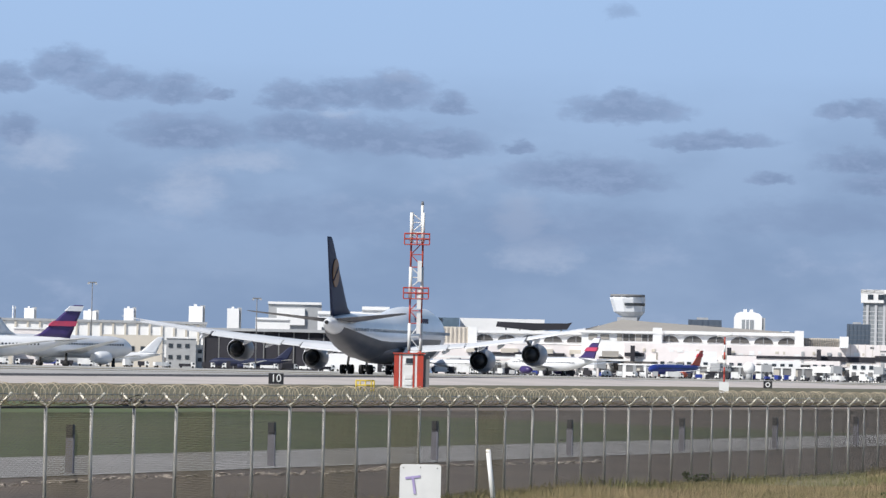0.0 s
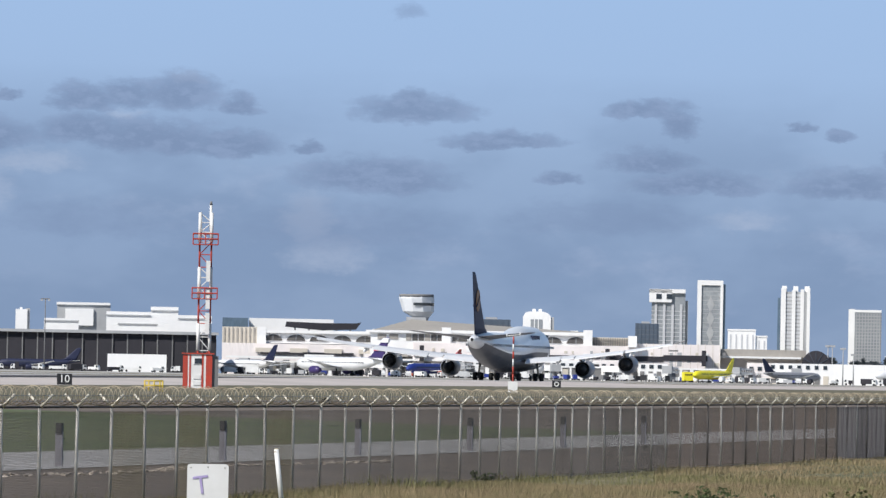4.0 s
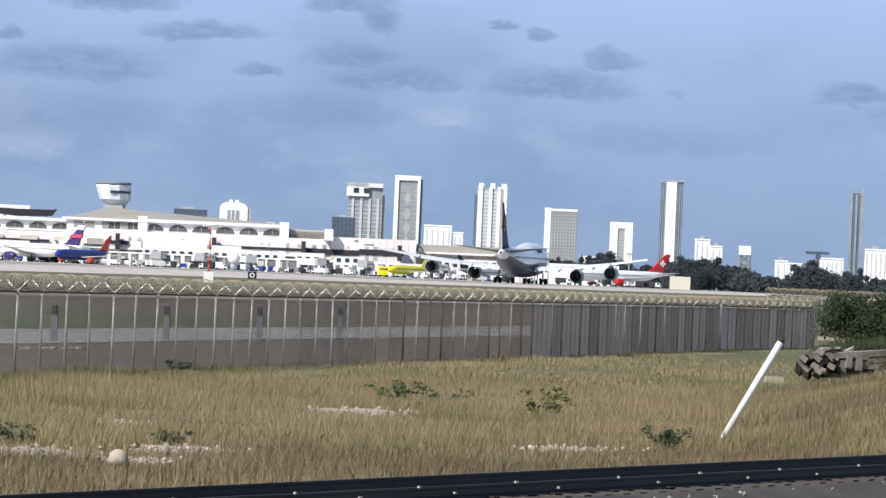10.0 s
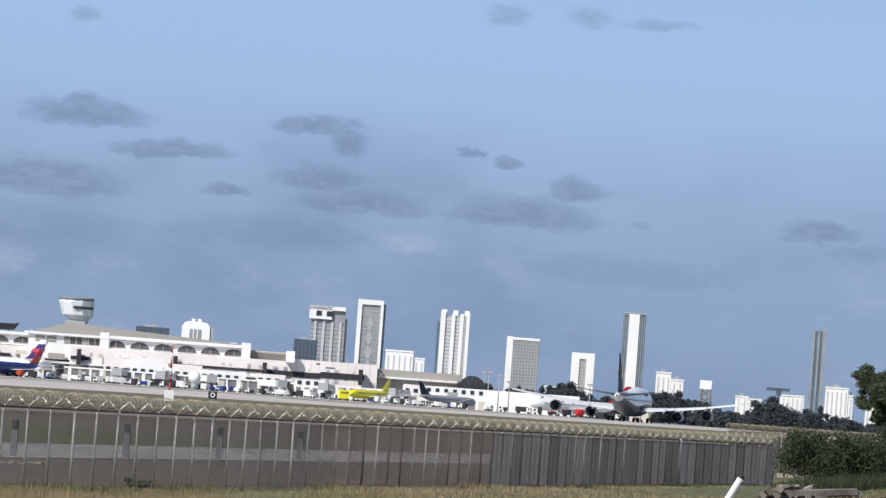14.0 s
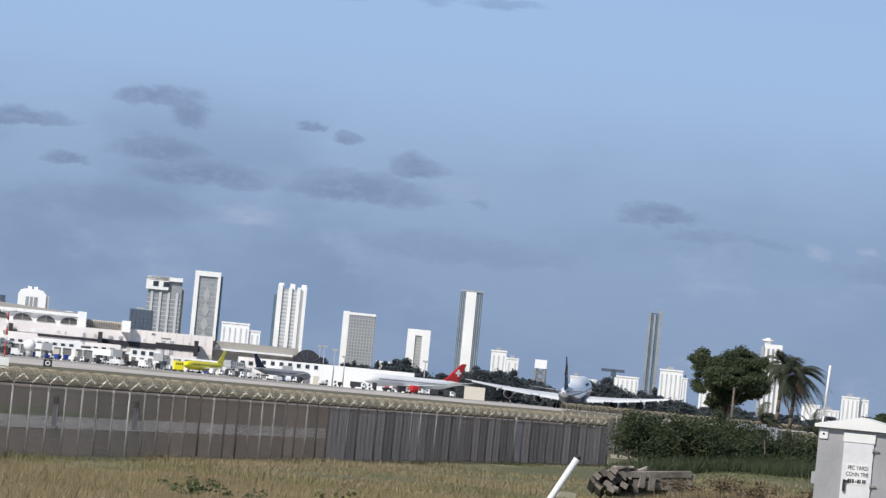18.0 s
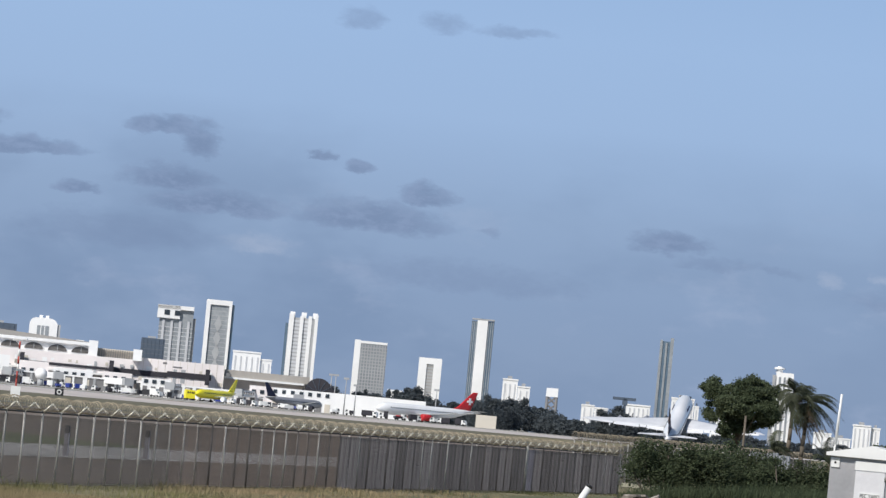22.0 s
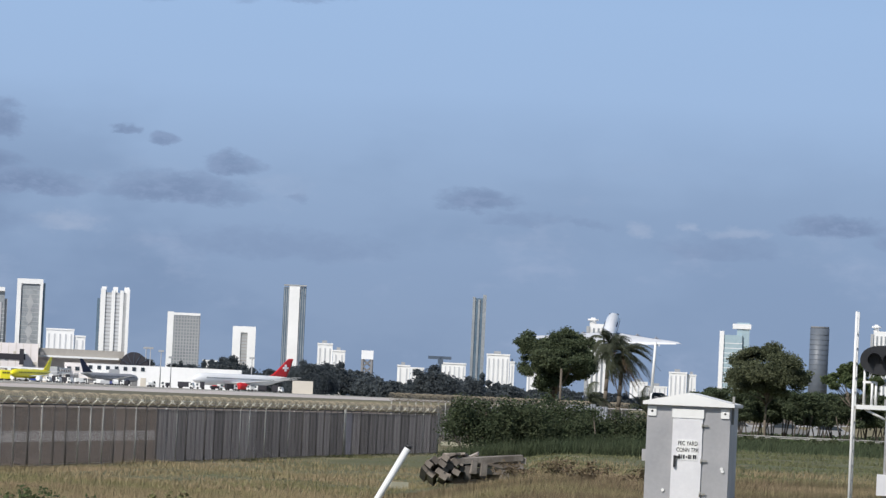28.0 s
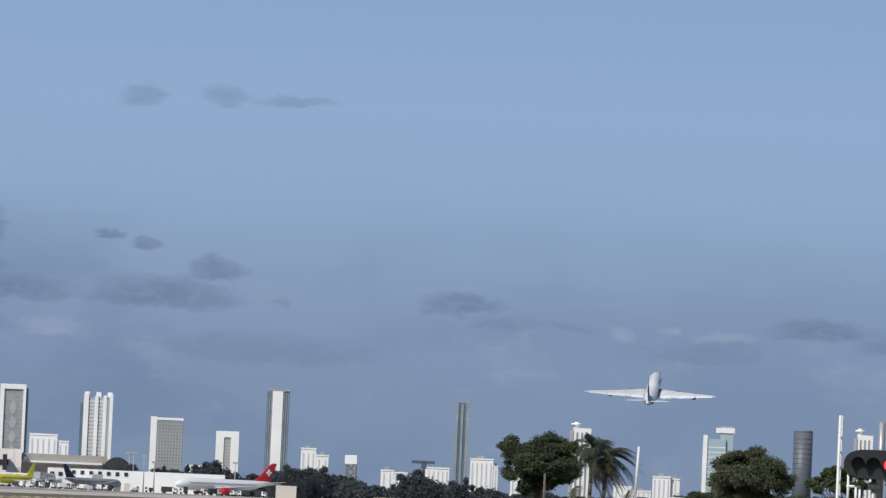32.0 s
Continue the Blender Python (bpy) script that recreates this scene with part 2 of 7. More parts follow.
mats(
    grass_ground=(((.22, .18, .10), (.14, .13, .06)), dict(rough=.95, s1=.16, s2=3.0, fine=.45, bump=.6)),
    grass_green=(((.075, .10, .035), (.11, .12, .05)), dict(rough=.95, s1=.03, s2=.6, fine=.35)),
    dry_blade=(((.285, .215, .13), (.205, .178, .088)), dict(rough=.9, s1=.22, s2=2.0, fine=.3, island=.28)),
    green_blade=(((.13, .138, .055), (.18, .16, .072)), dict(rough=.9, s1=.3, s2=2.0, fine=.3, island=.28)),
    asphalt=(((.40, .385, .37), (.33, .32, .305)), dict(rough=.9, s1=.05, s2=3.0, fine=.2)),
    runway_asphalt=(((.43, .41, .39), (.37, .355, .34)), dict(rough=.85, s1=.03, s2=2.0, fine=.15)),
    concrete=(((.42, .40, .36), (.34, .33, .30)), dict(rough=.85, s1=.05, s2=2.0, fine=.12)),
    line_paint=(((.78, .78, .75), (.65, .65, .62)), dict(rough=.7, s1=.3)),
    galvanised=(((.31, .305, .28), (.22, .215, .195)), dict(rough=.5, metal=.2, s1=1.5, s2=20, fine=.15, rnd=.25)),
    # dark rail colour that also carries the razor coil's shadow
    top_rail_shaded=(((.075, .07, .065), (.05, .047, .044)), dict(rough=.7, s1=.4)),
    bank_blade=(((.10, .112, .048), (.128, .124, .056)), dict(rough=.9, s1=.15, s2=2.0, fine=.3, island=.2)),
    russet_blade=(((.155, .108, .068), (.112, .098, .048)), dict(rough=.9, s1=.3, s2=2.0, fine=.3, island=.3)),
    round_glass=(((.10, .118, .145), (.12, .137, .16)), dict(rough=.5, s1=.03, s2=.3, fine=.15)),
    fence_wire=(((.14, .13, .12), (.105, .097, .09)), dict(rough=.6, metal=.2, s1=.3, s2=10, fine=.2, rnd=.25)),
    rusty_wire=(((.14, .108, .09), (.12, .106, .097)), dict(rough=.8, metal=.1, s1=.8, s2=10, fine=.35, rnd=.2, stretch=(1, 3, .6))),
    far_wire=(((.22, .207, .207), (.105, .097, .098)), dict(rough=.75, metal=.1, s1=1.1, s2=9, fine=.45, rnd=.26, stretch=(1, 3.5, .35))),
    olive_wire=(((.16, .138, .095), (.115, .102, .07)), dict(rough=.7, metal=.1, s1=.5, s2=10, fine=.3, rnd=.2)),
    dark_post=(((.15, .135, .125), (.10, .088, .08)), dict(rough=.7, metal=.1, s1=1.5, s2=20, fine=.2, rnd=.3)),
    runway_edge=(((.032, .03, .032), (.05, .047, .048)), dict(rough=.9, s1=.05, s2=2.0, fine=.2)),
    slate_glass=(((.075, .098, .13), (.09, .115, .15)), dict(rough=.3, s1=.05, s2=.5, fine=.3)),
    tail_ochre=(((.27, .135, .05), (.22, .11, .045)), dict(rough=.5, s1=.5)),
    dead_frond=(((.17, .12, .075), (.12, .085, .055)), dict(rough=.95, s1=.5, s2=3, fine=.35, island=.4)),
    cab_white=(((.72, .74, .76), (.66, .68, .70)), dict(rough=.55, s1=.06, s2=.5, fine=.08)),
    pale_arm=(((.74, .70, .60), (.58, .54, .44)), dict(rough=.5, metal=.25, s1=1.5, s2=12, fine=.2)),
    plate_grey=(((.21, .205, .235), (.16, .155, .18)), dict(rough=.6)),
    dirt_paint=(((.45, .36, .22), (.6, .55, .42)), dict(rough=.8, s1=4.0)),
    pallet=(((.42, .40, .30), (.32, .30, .22)), dict(rough=.9, s1=1.0)),
    sheet_grey=(((.34, .35, .37), (.24, .25, .27)), dict(rough=.6, metal=.3, s1=1.0, rnd=.2)),
    bank_green=(((.088, .1, .043), (.112, .108, .05)), dict(rough=.95, s1=.12, s2=2.0, fine=.35)),
    chalk=(((.44, .38, .32), (.34, .285, .225)), dict(rough=.95, s1=1.5, s2=10, fine=.2, island=.2)),
    post_steel=(((.50, .48, .44), (.36, .345, .31)), dict(rough=.5, metal=.15, s1=1.5, s2=20, fine=.15, rnd=.25)),
    razor=(((.55, .47, .33), (.13, .10, .065)), dict(rough=.32, metal=.45, s1=1.0, s2=10, fine=.3)),
    rust=(((.085, .05, .035), (.05, .035, .03)), dict(rough=.8, metal=.3, s1=2.0, s2=25, fine=.3)),
    rail_steel=(((.022, .02, .022), (.04, .032, .03)), dict(rough=.55, metal=.3, s1=1.0, s2=20, fine=.3)),
    ballast=(((.36, .34, .31), (.22, .21, .195)), dict(rough=.95, s1=1.0, s2=12, fine=.3, island=.5)),
    old_tie=(((.31, .275, .24), (.15, .128, .108)), dict(rough=.95, s1=2.0, s2=14, fine=.35, rnd=.4, bump=.6)),
    white_paint=(((.80, .80, .78), (.70, .70, .68)), dict(rough=.5, s1=.5, s2=6, fine=.06)),
    red_paint=(((.50, .055, .03), (.40, .06, .04)), dict(rough=.55, s1=1.5, s2=8, fine=.2)),
    purple_paint=(((.40, .33, .6), (.42, .36, .56)), dict(rough=.6)),
    black_paint=(((.015, .015, .017), (.025, .025, .027)), dict(rough=.45)),
    yellow_paint=(((.62, .46, .06), (.5, .37, .06)), dict(rough=.5, s1=.5)),
    aluminium=(((.45, .44, .44), (.37, .365, .37)), dict(rough=.45, metal=.4, s1=1.2, s2=12, fine=.1)),
    aluminium_door=(((.78, .77, .77), (.70, .69, .70)), dict(rough=.45, metal=.25, s1=1.2, s2=12, fine=.08)),
    aircraft_white=(((.80, .81, .82), (.74, .75, .76)), dict(rough=.3, s1=.15, s2=1.2, fine=.05, coat=.3)),
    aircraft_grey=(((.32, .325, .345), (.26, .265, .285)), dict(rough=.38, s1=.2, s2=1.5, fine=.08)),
    wing_grey=(((.68, .69, .71), (.60, .61, .63)), dict(rough=.38, s1=.2, s2=1.5, fine=.08)),
    tail_blue=(((.010, .015, .05), (.014, .019, .055)), dict(rough=.6, s1=.3)),
    engine_dark=(((.012, .012, .013), (.02, .02, .02)), dict(rough=.6)),
    bare_metal=(((.45, .43, .40), (.35, .33, .31)), dict(rough=.35, metal=.9)),
    tyre=(((.015, .015, .015), (.022, .022, .022)), dict(rough=.85)),
    dark_glass=(((.03, .04, .05), (.045, .055, .065)), dict(rough=.12, s1=.1)),
    arch_glass=(((.075, .07, .066), (.12, .115, .108)), dict(rough=.35, s1=.2, s2=1.0, fine=.3)),
    tower_grey=(((.56, .57, .59), (.48, .49, .51)), dict(rough=.6, s1=.06, s2=.5, fine=.1)),
    blue_glass=(((.09, .14, .19), (.13, .18, .23)), dict(rough=.15, s1=.03, s2=.3, fine=.25)),
    # livery grey made darker to carry the shade on downward faces
    shaded_belly_grey=(((.17, .165, .175), (.13, .13, .14)), dict(rough=.45, s1=.2, s2=1.5, fine=.1)),
    teal_glass=(((.38, .48, .52), (.31, .42, .47)), dict(rough=.2, s1=.03, s2=.3, fine=.15)),
    grey_glass=(((.24, .26, .28), (.32, .34, .35)), dict(rough=.2, s1=.05, s2=.5, fine=.3)),
    facade_white=(((.84, .84, .83), (.77, .77, .76)), dict(rough=.75, s1=.03, s2=.4, fine=.05)),
    facade_grey=(((.40, .41, .42), (.33, .34, .35)), dict(rough=.75, s1=.04, s2=.4, fine=.12)),
    facade_beige=(((.62, .57, .49), (.54, .50, .43)), dict(rough=.8, s1=.03, s2=.4, fine=.06)),
    facade_pink=(((.82, .765, .745), (.75, .70, .68)), dict(rough=.8, s1=.03, s2=.4, fine=.06)),
    roof_tan=(((.36, .335, .30), (.30, .285, .26)), dict(rough=.85, s1=.03, s2=.4, fine=.1)),
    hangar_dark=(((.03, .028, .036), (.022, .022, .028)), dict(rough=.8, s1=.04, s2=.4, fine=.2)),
    roof_grey=(((.20, .20, .20), (.15, .15, .155)), dict(rough=.8, s1=.03, s2=.4, fine=.12)),
    steel_roof=(((.50, .51, .52), (.42, .43, .44)), dict(rough=.5, metal=.3, s1=.02, s2=.3)),
    bark=(((.16, .13, .10), (.10, .085, .065)), dict(rough=.95, s1=.8, s2=8, fine=.3, bump=.6)),
    leaf_dark=(((.085, .112, .06), (.115, .14, .075)), dict(rough=.95, s1=.35, s2=3.0, fine=.3, island=.35, thin=.45)),
    leaf_mid=(((.098, .135, .058), (.13, .165, .072)), dict(rough=.95, s1=.4, s2=3.0, fine=.3, island=.35, thin=.45)),
    leaf_olive=(((.112, .13, .072), (.145, .158, .088)), dict(rough=.95, s1=.4, s2=3.0, fine=.3, island=.35, thin=.45)),
    # foliage paled towards blue-grey, so distance haze sits in the colour
    hazed_leaf=(((.088, .104, .114), (.108, .126, .134)), dict(rough=.95, s1=.02, s2=.25, fine=.2, island=.12, thin=.5)),
    tan_grass=(((.135, .12, .075), (.105, .10, .055)), dict(rough=.95, s1=.05, s2=.8, fine=.3)),
    gravel=(((.53, .475, .44), (.44, .40, .37)), dict(rough=.95, s1=.05, s2=.8, fine=.2)),
    track_dirt=(((.05, .043, .04), (.08, .068, .06)), dict(rough=.95, s1=.8, s2=9, fine=.4)),
    brown_soil=(((.16, .125, .095), (.118, .095, .075)), dict(rough=.95, s1=.1, s2=1.0, fine=.35)),
    leaf_bush=(((.062, .085, .042), (.09, .108, .055)), dict(rough=.95, s1=.5, s2=4.0, fine=.35, island=.4, thin=.4)),
    palm_leaf=(((.088, .098, .06), (.06, .07, .042)), dict(rough=.9, s1=.4, s2=3, fine=.35, island=.4, thin=.4)),
    red_light=(((1.0, .05, .05),), dict(rough=.3, emit=2.2)),
    livery_red=(((.55, .02, .025), (.48, .02, .025)), dict(rough=.35)),
    livery_indigo=(((.055, .035, .14), (.045, .03, .12)), dict(rough=.35)),
    livery_coral=(((.55, .06, .12), (.45, .06, .12)), dict(rough=.35)),
    livery_blue=(((.02, .04, .24), (.025, .045, .22)), dict(rough=.35)),
    livery_orange=(((.46, .075, .03), (.40, .07, .03)), dict(rough=.35)),
    livery_yellow=(((.90, .80, .03), (.84, .73, .03)), dict(rough=.35)),
)


# ---- tools for meshes ----
class G:
    """Gathers vertices and faces of one part."""

    def __init__(self):
        self.v, self.f, self.s = [], [], []

    def add(self, vs, fs, smooth=False):
        o = len(self.v)
        self.v += [tuple(p) for p in vs]
        self.f += [tuple(i + o for i in f) for f in fs]
        self.s += [smooth] * len(fs)
        return self

    def box(self, x0, x1, y0, y1, z0, z1, m=None, taper=0.0):
        t = taper
        p = [Vector(q) for q in ((x0, y0, z0), (x1, y0, z0), (x1, y1, z0), (x0, y1, z0),
                                 (x0 + t, y0 + t, z1), (x1 - t, y0 + t, z1), (x1 - t, y1 - t, z1), (x0 + t, y1 - t, z1))]
        if m is not None:
            p = [m @ q for q in p]
        return self.add(p, [(0, 3, 2, 1), (4, 5, 6, 7), (0, 1, 5, 4), (1, 2, 6, 5), (2, 3, 7, 6), (3, 0, 4, 7)])

    def rod(self, a, b, r0, r1=None, n=8, caps=True):
        a, b = Vector(a), Vector(b)
        r1 = r0 if r1 is None else r1
        q = (b - a).to_track_quat("Z", "Y")
        ring = [(math.cos(2 * math.pi * i / n), math.sin(2 * math.pi * i / n)) for i in range(n)]
        vs = [a + q @ Vector((c * r0, s * r0, 0)) for c, s in ring] + [b + q @ Vector((c * r1, s * r1, 0)) for c, s in ring]
        self.add(vs, [(i, (i + 1) % n, n + (i + 1) % n, n + i) for i in range(n)], n > 5)
        if caps:
            o = len(self.v) - 2 * n
            self.f += [tuple(o + i for i in reversed(range(n))), tuple(o + n + i for i in range(n))]
            self.s += [False, False]
        return self

    def loft(self, rings, smooth=True, close=True, caps=True):
        n = len(rings[0])
        vs = [p for r in rings for p in r]
        fs = []
        for k in range(len(rings) - 1):
            for i in range(n if close else n - 1):
                j = (i + 1) % n
                fs.append((k * n + i, k * n + j, (k + 1) * n + j, (k + 1) * n + i))
        o = len(self.v)
        self.add(vs, fs, smooth)
        if caps and close:
            self.f += [tuple(o + i for i in reversed(range(n))), tuple(o + (len(rings) - 1) * n + i for i in range(n))]
            self.s += [False, False]
        return self

    def prism(self, outline, y0, y1, m=None):
        """An outline in x and z, drawn along y."""
        n = len(outline)
        vs = [Vector((x, y0, z)) for x, z in outline] + [Vector((x, y1, z)) for x, z in outline]
        if m is not None:
            vs = [m @ q for q in vs]
        self.add(vs, [tuple(range(n)), tuple(reversed(range(n, 2 * n)))] + [(i, n + i, n + (i + 1) % n, (i + 1) % n) for i in range(n)])
        return self


def mesh_of(name, g, material):
    me = bpy.data.meshes.new(name)
    me.from_pydata(g.v, [], g.f)
    me.polygons.foreach_set("use_smooth", g.s)
    me.materials.append(material)
    me.update()
    return me


def part(name, g, material, parent=None, label="", m=None):
    ob = new(name, mesh_of(name, g, material) if isinstance(g, G) else g)
    if parent is not None:
        ob.parent = parent
    if m is not None:
        ob.matrix_basis = m
    return tagged(ob, label)


def thing(name, m, label, category, group="", kind=""):
    ob = new(name)
    ob.matrix_basis = m
    ob.empty_display_size = 0.5
    return tagged(ob, label, category, group, kind)


def polar(pan, dist, z=0.0, turn=0.0):
    """A pose at that pan and distance from the stand; its x runs to the right across the view, its y away from it."""
    p = radians(pan)
    return pose(dist * math.sin(p), dist * math.cos(p), z, 0, 0, -pan + turn)


def step(v, a, b):
    t = min(1.0, max(0.0, (v - a) / (b - a)))
    return t * t * (3 - 2 * t)


def lie(x, y):
    """The ground's height."""
    d, w = math.hypot(x, y), math.degrees(math.atan2(x, y)) if y > 1 else (0 if x > -20 else -60)
    rise = 2.6 * min(1.0, max(0.0, (-39 - x) / 176))
    u = x - .00865 * (min(4000.0, max(600.0, y)) - 600)
    if u < -165:
        rise = max(rise, min(2.59, 1.861 + .74 * (-165 - u) / 24))
    mound = 0.88 * step(w, -7.4 + 1.1 * step(d, 150, 200), -4.9) * step(d, 84, 118)
    return max(rise, mound)

# ---- ground ----
def grid(name, xs, ys, height, material, lift=0.0, label="", category="", kind="structure"):
    nx = len(xs)
    vs = [(x, y, height(x, y) + lift) for y in ys for x in xs]
    fs = [(j * nx + i, j * nx + i + 1, (j + 1) * nx + i + 1, (j + 1) * nx + i) for j in range(len(ys) - 1) for i in range(nx - 1)]
    g = G().add(vs, fs, True)
    ob = part(name, g, material)
    return tagged(ob, label, category, "", kind)


def spread(a, b, n, power=1.0):
    return [a + (b - a) * (i / n) ** power for i in range(n + 1)]


gx = [-4900, -3000, -1500, -800, -500, -350, -280, -215, -200, -190, -184, -178, -172, -165, -160, -130, -100, -80, -65, -55, -47, -42, -39] + spread(-37, 12, 49) + [16, 22, 30, 45, 70, 120, 250, 600, 1500, 4900]
gy = [-4900, -1500, -400, -120, -50, -20, 0, 20, 40, 55] + spread(62, 260, 99) + spread(266, 620, 59) + [660, 720, 800, 900, 1050, 1300, 1700, 2300, 3200, 4200, 4900]


def rough_lie(x, y):
    n = 0.06 * noise.noise((x * 0.35, y * 0.12, 0)) + 0.03 * noise.noise((x * 1.1, y * 0.5, 4)) if x > -37 and 40 < y < 300 else 0
    return lie(x, y) + n


grid("ground", gx, gy, rough_lie, M["grass_ground"], 0, "dry olive and straw-coloured grassy ground", "ground")
grid("bare_infield", [-112, -104, -95, -80, -70, -62, -57.2], [300, 400, 800, 1500, 2600], lie, M["brown_soil"], .011,
     "greyish brown bare infield between road and runway", "soil")
grid("infield_grass", [-112, -104, -95, -80, -70, -62, -57.2], [60, 120, 200, 300], lie, M["grass_green"], .01,
     "mown green and tan airfield grass between road and runway", "grass")


def verge(name, left, right, material, lift, label, category):
    """A strip beside the runway whose edges drift towards it as it goes on."""
    ys = [60, 200, 320, 420, 520, 620, 720, 820, 950, 1100, 1400, 1800, 2300, 2600]
    n = 4
    vs = [(x, y, lie(x, y) + lift) for y in ys for x in [left(y) + (right(y) - left(y)) * i / n for i in range(n + 1)]]
    fs = [(j * (n + 1) + i, j * (n + 1) + i + 1, (j + 1) * (n + 1) + i + 1, (j + 1) * (n + 1) + i) for j in range(len(ys) - 1) for i in range(n)]
    tagged(part(name, G().add(vs, fs, True), material), label, category, "", "structure")


edge_a = lambda y: max(-203.0, -178 - .07 * (y - 520))
edge_b = lambda y: edge_a(y) + 5
edge_c = lambda y: max(-166.0, -150 - .07 * (y - 460))
verge("paved_verge", lambda y: -212.0, edge_a, M["asphalt"], .014, "pale grey paved verge of the runway", "pavement")
verge("runway_edge_strip", edge_a, edge_b, M["runway_edge"], .016, "black asphalt strip beside the runway", "pavement")
verge("gravel_strip", edge_b, edge_c, M["gravel"], .014, "pale gravel strip beside the runway", "gravel")
verge("dry_strip", edge_c, lambda y: -112.0, M["tan_grass"], .012, "dry tan grass beside the runway", "grass")
grid("soil_strip", [-49, -45, -41, -38], [40, 100, 200, 330], lie, M["brown_soil"], .012, "brown bare soil behind the fence", "soil")
grid("service_road", [-57.2, -53, -49], [40, 200, 400, 800, 1500, 2600], lie, M["asphalt"], .03, "pale grey airfield service road behind the fence", "road")


def track_x(y):
    return -228.7 + 0.00865 * y


def strip(name, a, b, y0, y1, z, material, label, category):
    """A band along the runway, from a to b metres east of its centre line."""
    vs = [(track_x(y) + o, y, z) for y in (y0, y1) for o in (a, b)]
    vs += [(x, y, z - 0.3) for x, y, _ in vs]
    g = G().add(vs, [(0, 1, 3, 2), (4, 6, 7, 5), (0, 4, 5, 1), (1, 5, 7, 3), (3, 7, 6, 2), (2, 6, 4, 0)])
    return tagged(part(name, g, material), label, category, "", "structure")


strip("runway", -30, 30, -300, 4000, 2.61, M["runway_asphalt"], "dark grey asphalt runway", "runway")
strip("runway_shoulder", 30, 32, -300, 4000, 2.6, M["asphalt"], "pale asphalt shoulder beside the runway", "pavement")
def apron_z(y):
    """The apron lies level with the runway."""
    return 2.62


ay = [400, 700, 900, 1100, 1300, 1500, 1700, 1900, 2100, 2250, 2600, 3300, 4400]
ao = [(-2600, 1), (-1200, 1), (-500, 1), (-165, 1), (-140, .8), (-115, .4), (-95, .12), (-75, 0)]
av = [(track_x(y) + o, y, 2.62 + (apron_z(y) - 2.62) * f) for y in ay for o, f in ao]
tagged(part("apron", G().add(av, [(8 * j + i, 8 * j + i + 1, 8 * j + i + 9, 8 * j + i + 8) for j in range(len(ay) - 1) for i in range(7)]), M["concrete"]), "pale concrete apron before the terminal", "pavement", "", "structure")
APZ = apron_z(3000)
strip("runway_edge_line", 26, 27, -300, 4000, 2.63, M["line_paint"], "white painted runway edge line", "marking")

# ---- the four-engined airliner on its take-off run ----
def ring(y, hw, zb, zt, n=28, zc=None):
    zc = 5.3 if zc is None else zc
    pts = []
    for i in range(n):
        a = 2 * math.pi * i / n
        c, s = math.cos(a), math.sin(a)
        pts.append((hw * c, y, zc + (zt - zc) * s if s > 0 else zc + (zc - zb) * s))
    return pts


def foil(x, le, te, z, th, twist=0.0, n=7):
    """A wing section at x, from its leading to its trailing edge."""
    c = le - te
    up, dn = [], []
    for i in range(n + 1):
        u = i / n
        t = th * 2.6 * (0.2969 * math.sqrt(u) - 0.126 * u - 0.3516 * u * u + 0.2843 * u ** 3 - 0.1015 * u ** 4) * 2
        y, zz = le - c * u, z - twist * u * c
        up.append((x, y, zz + t * 0.6))
        dn.append((x, y, zz - t * 0.4))
    return up + dn[-2:0:-1]


def upright_foil(z, le, te, th):
    return [(p[2], p[1], z) for p in foil(0, le, te, 0, th)]


WING = [(2.4, 16.5, -4.0, 3.7, 1.9), (6.5, 12.8, -4.6, 4.0, 1.5), (12.3, 7.6, -5.6, 4.5, 1.05), (20, .3, -8.9, 5.35, .75), (28, -7.4, -12.6, 6.4, .5),
        (32.2, -12.0, -15.6, 7.1, .3), (34.2, -16.6, -17.8, 7.5, .12)]


def wing_z(x):
    x = abs(x)
    for (a, *_, z0, _), (b, *_, z1, _) in zip(WING, WING[1:]):
        if x <= b:
            return z0 + (z1 - z0) * (x - a) / (b - a)
    return WING[-1][3]


def darken_underside(ob, under, side):
    """Paints the faces that look down in a second colour: livery grey on wings, shade on the tailplane."""
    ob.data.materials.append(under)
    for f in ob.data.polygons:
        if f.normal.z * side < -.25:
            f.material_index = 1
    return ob


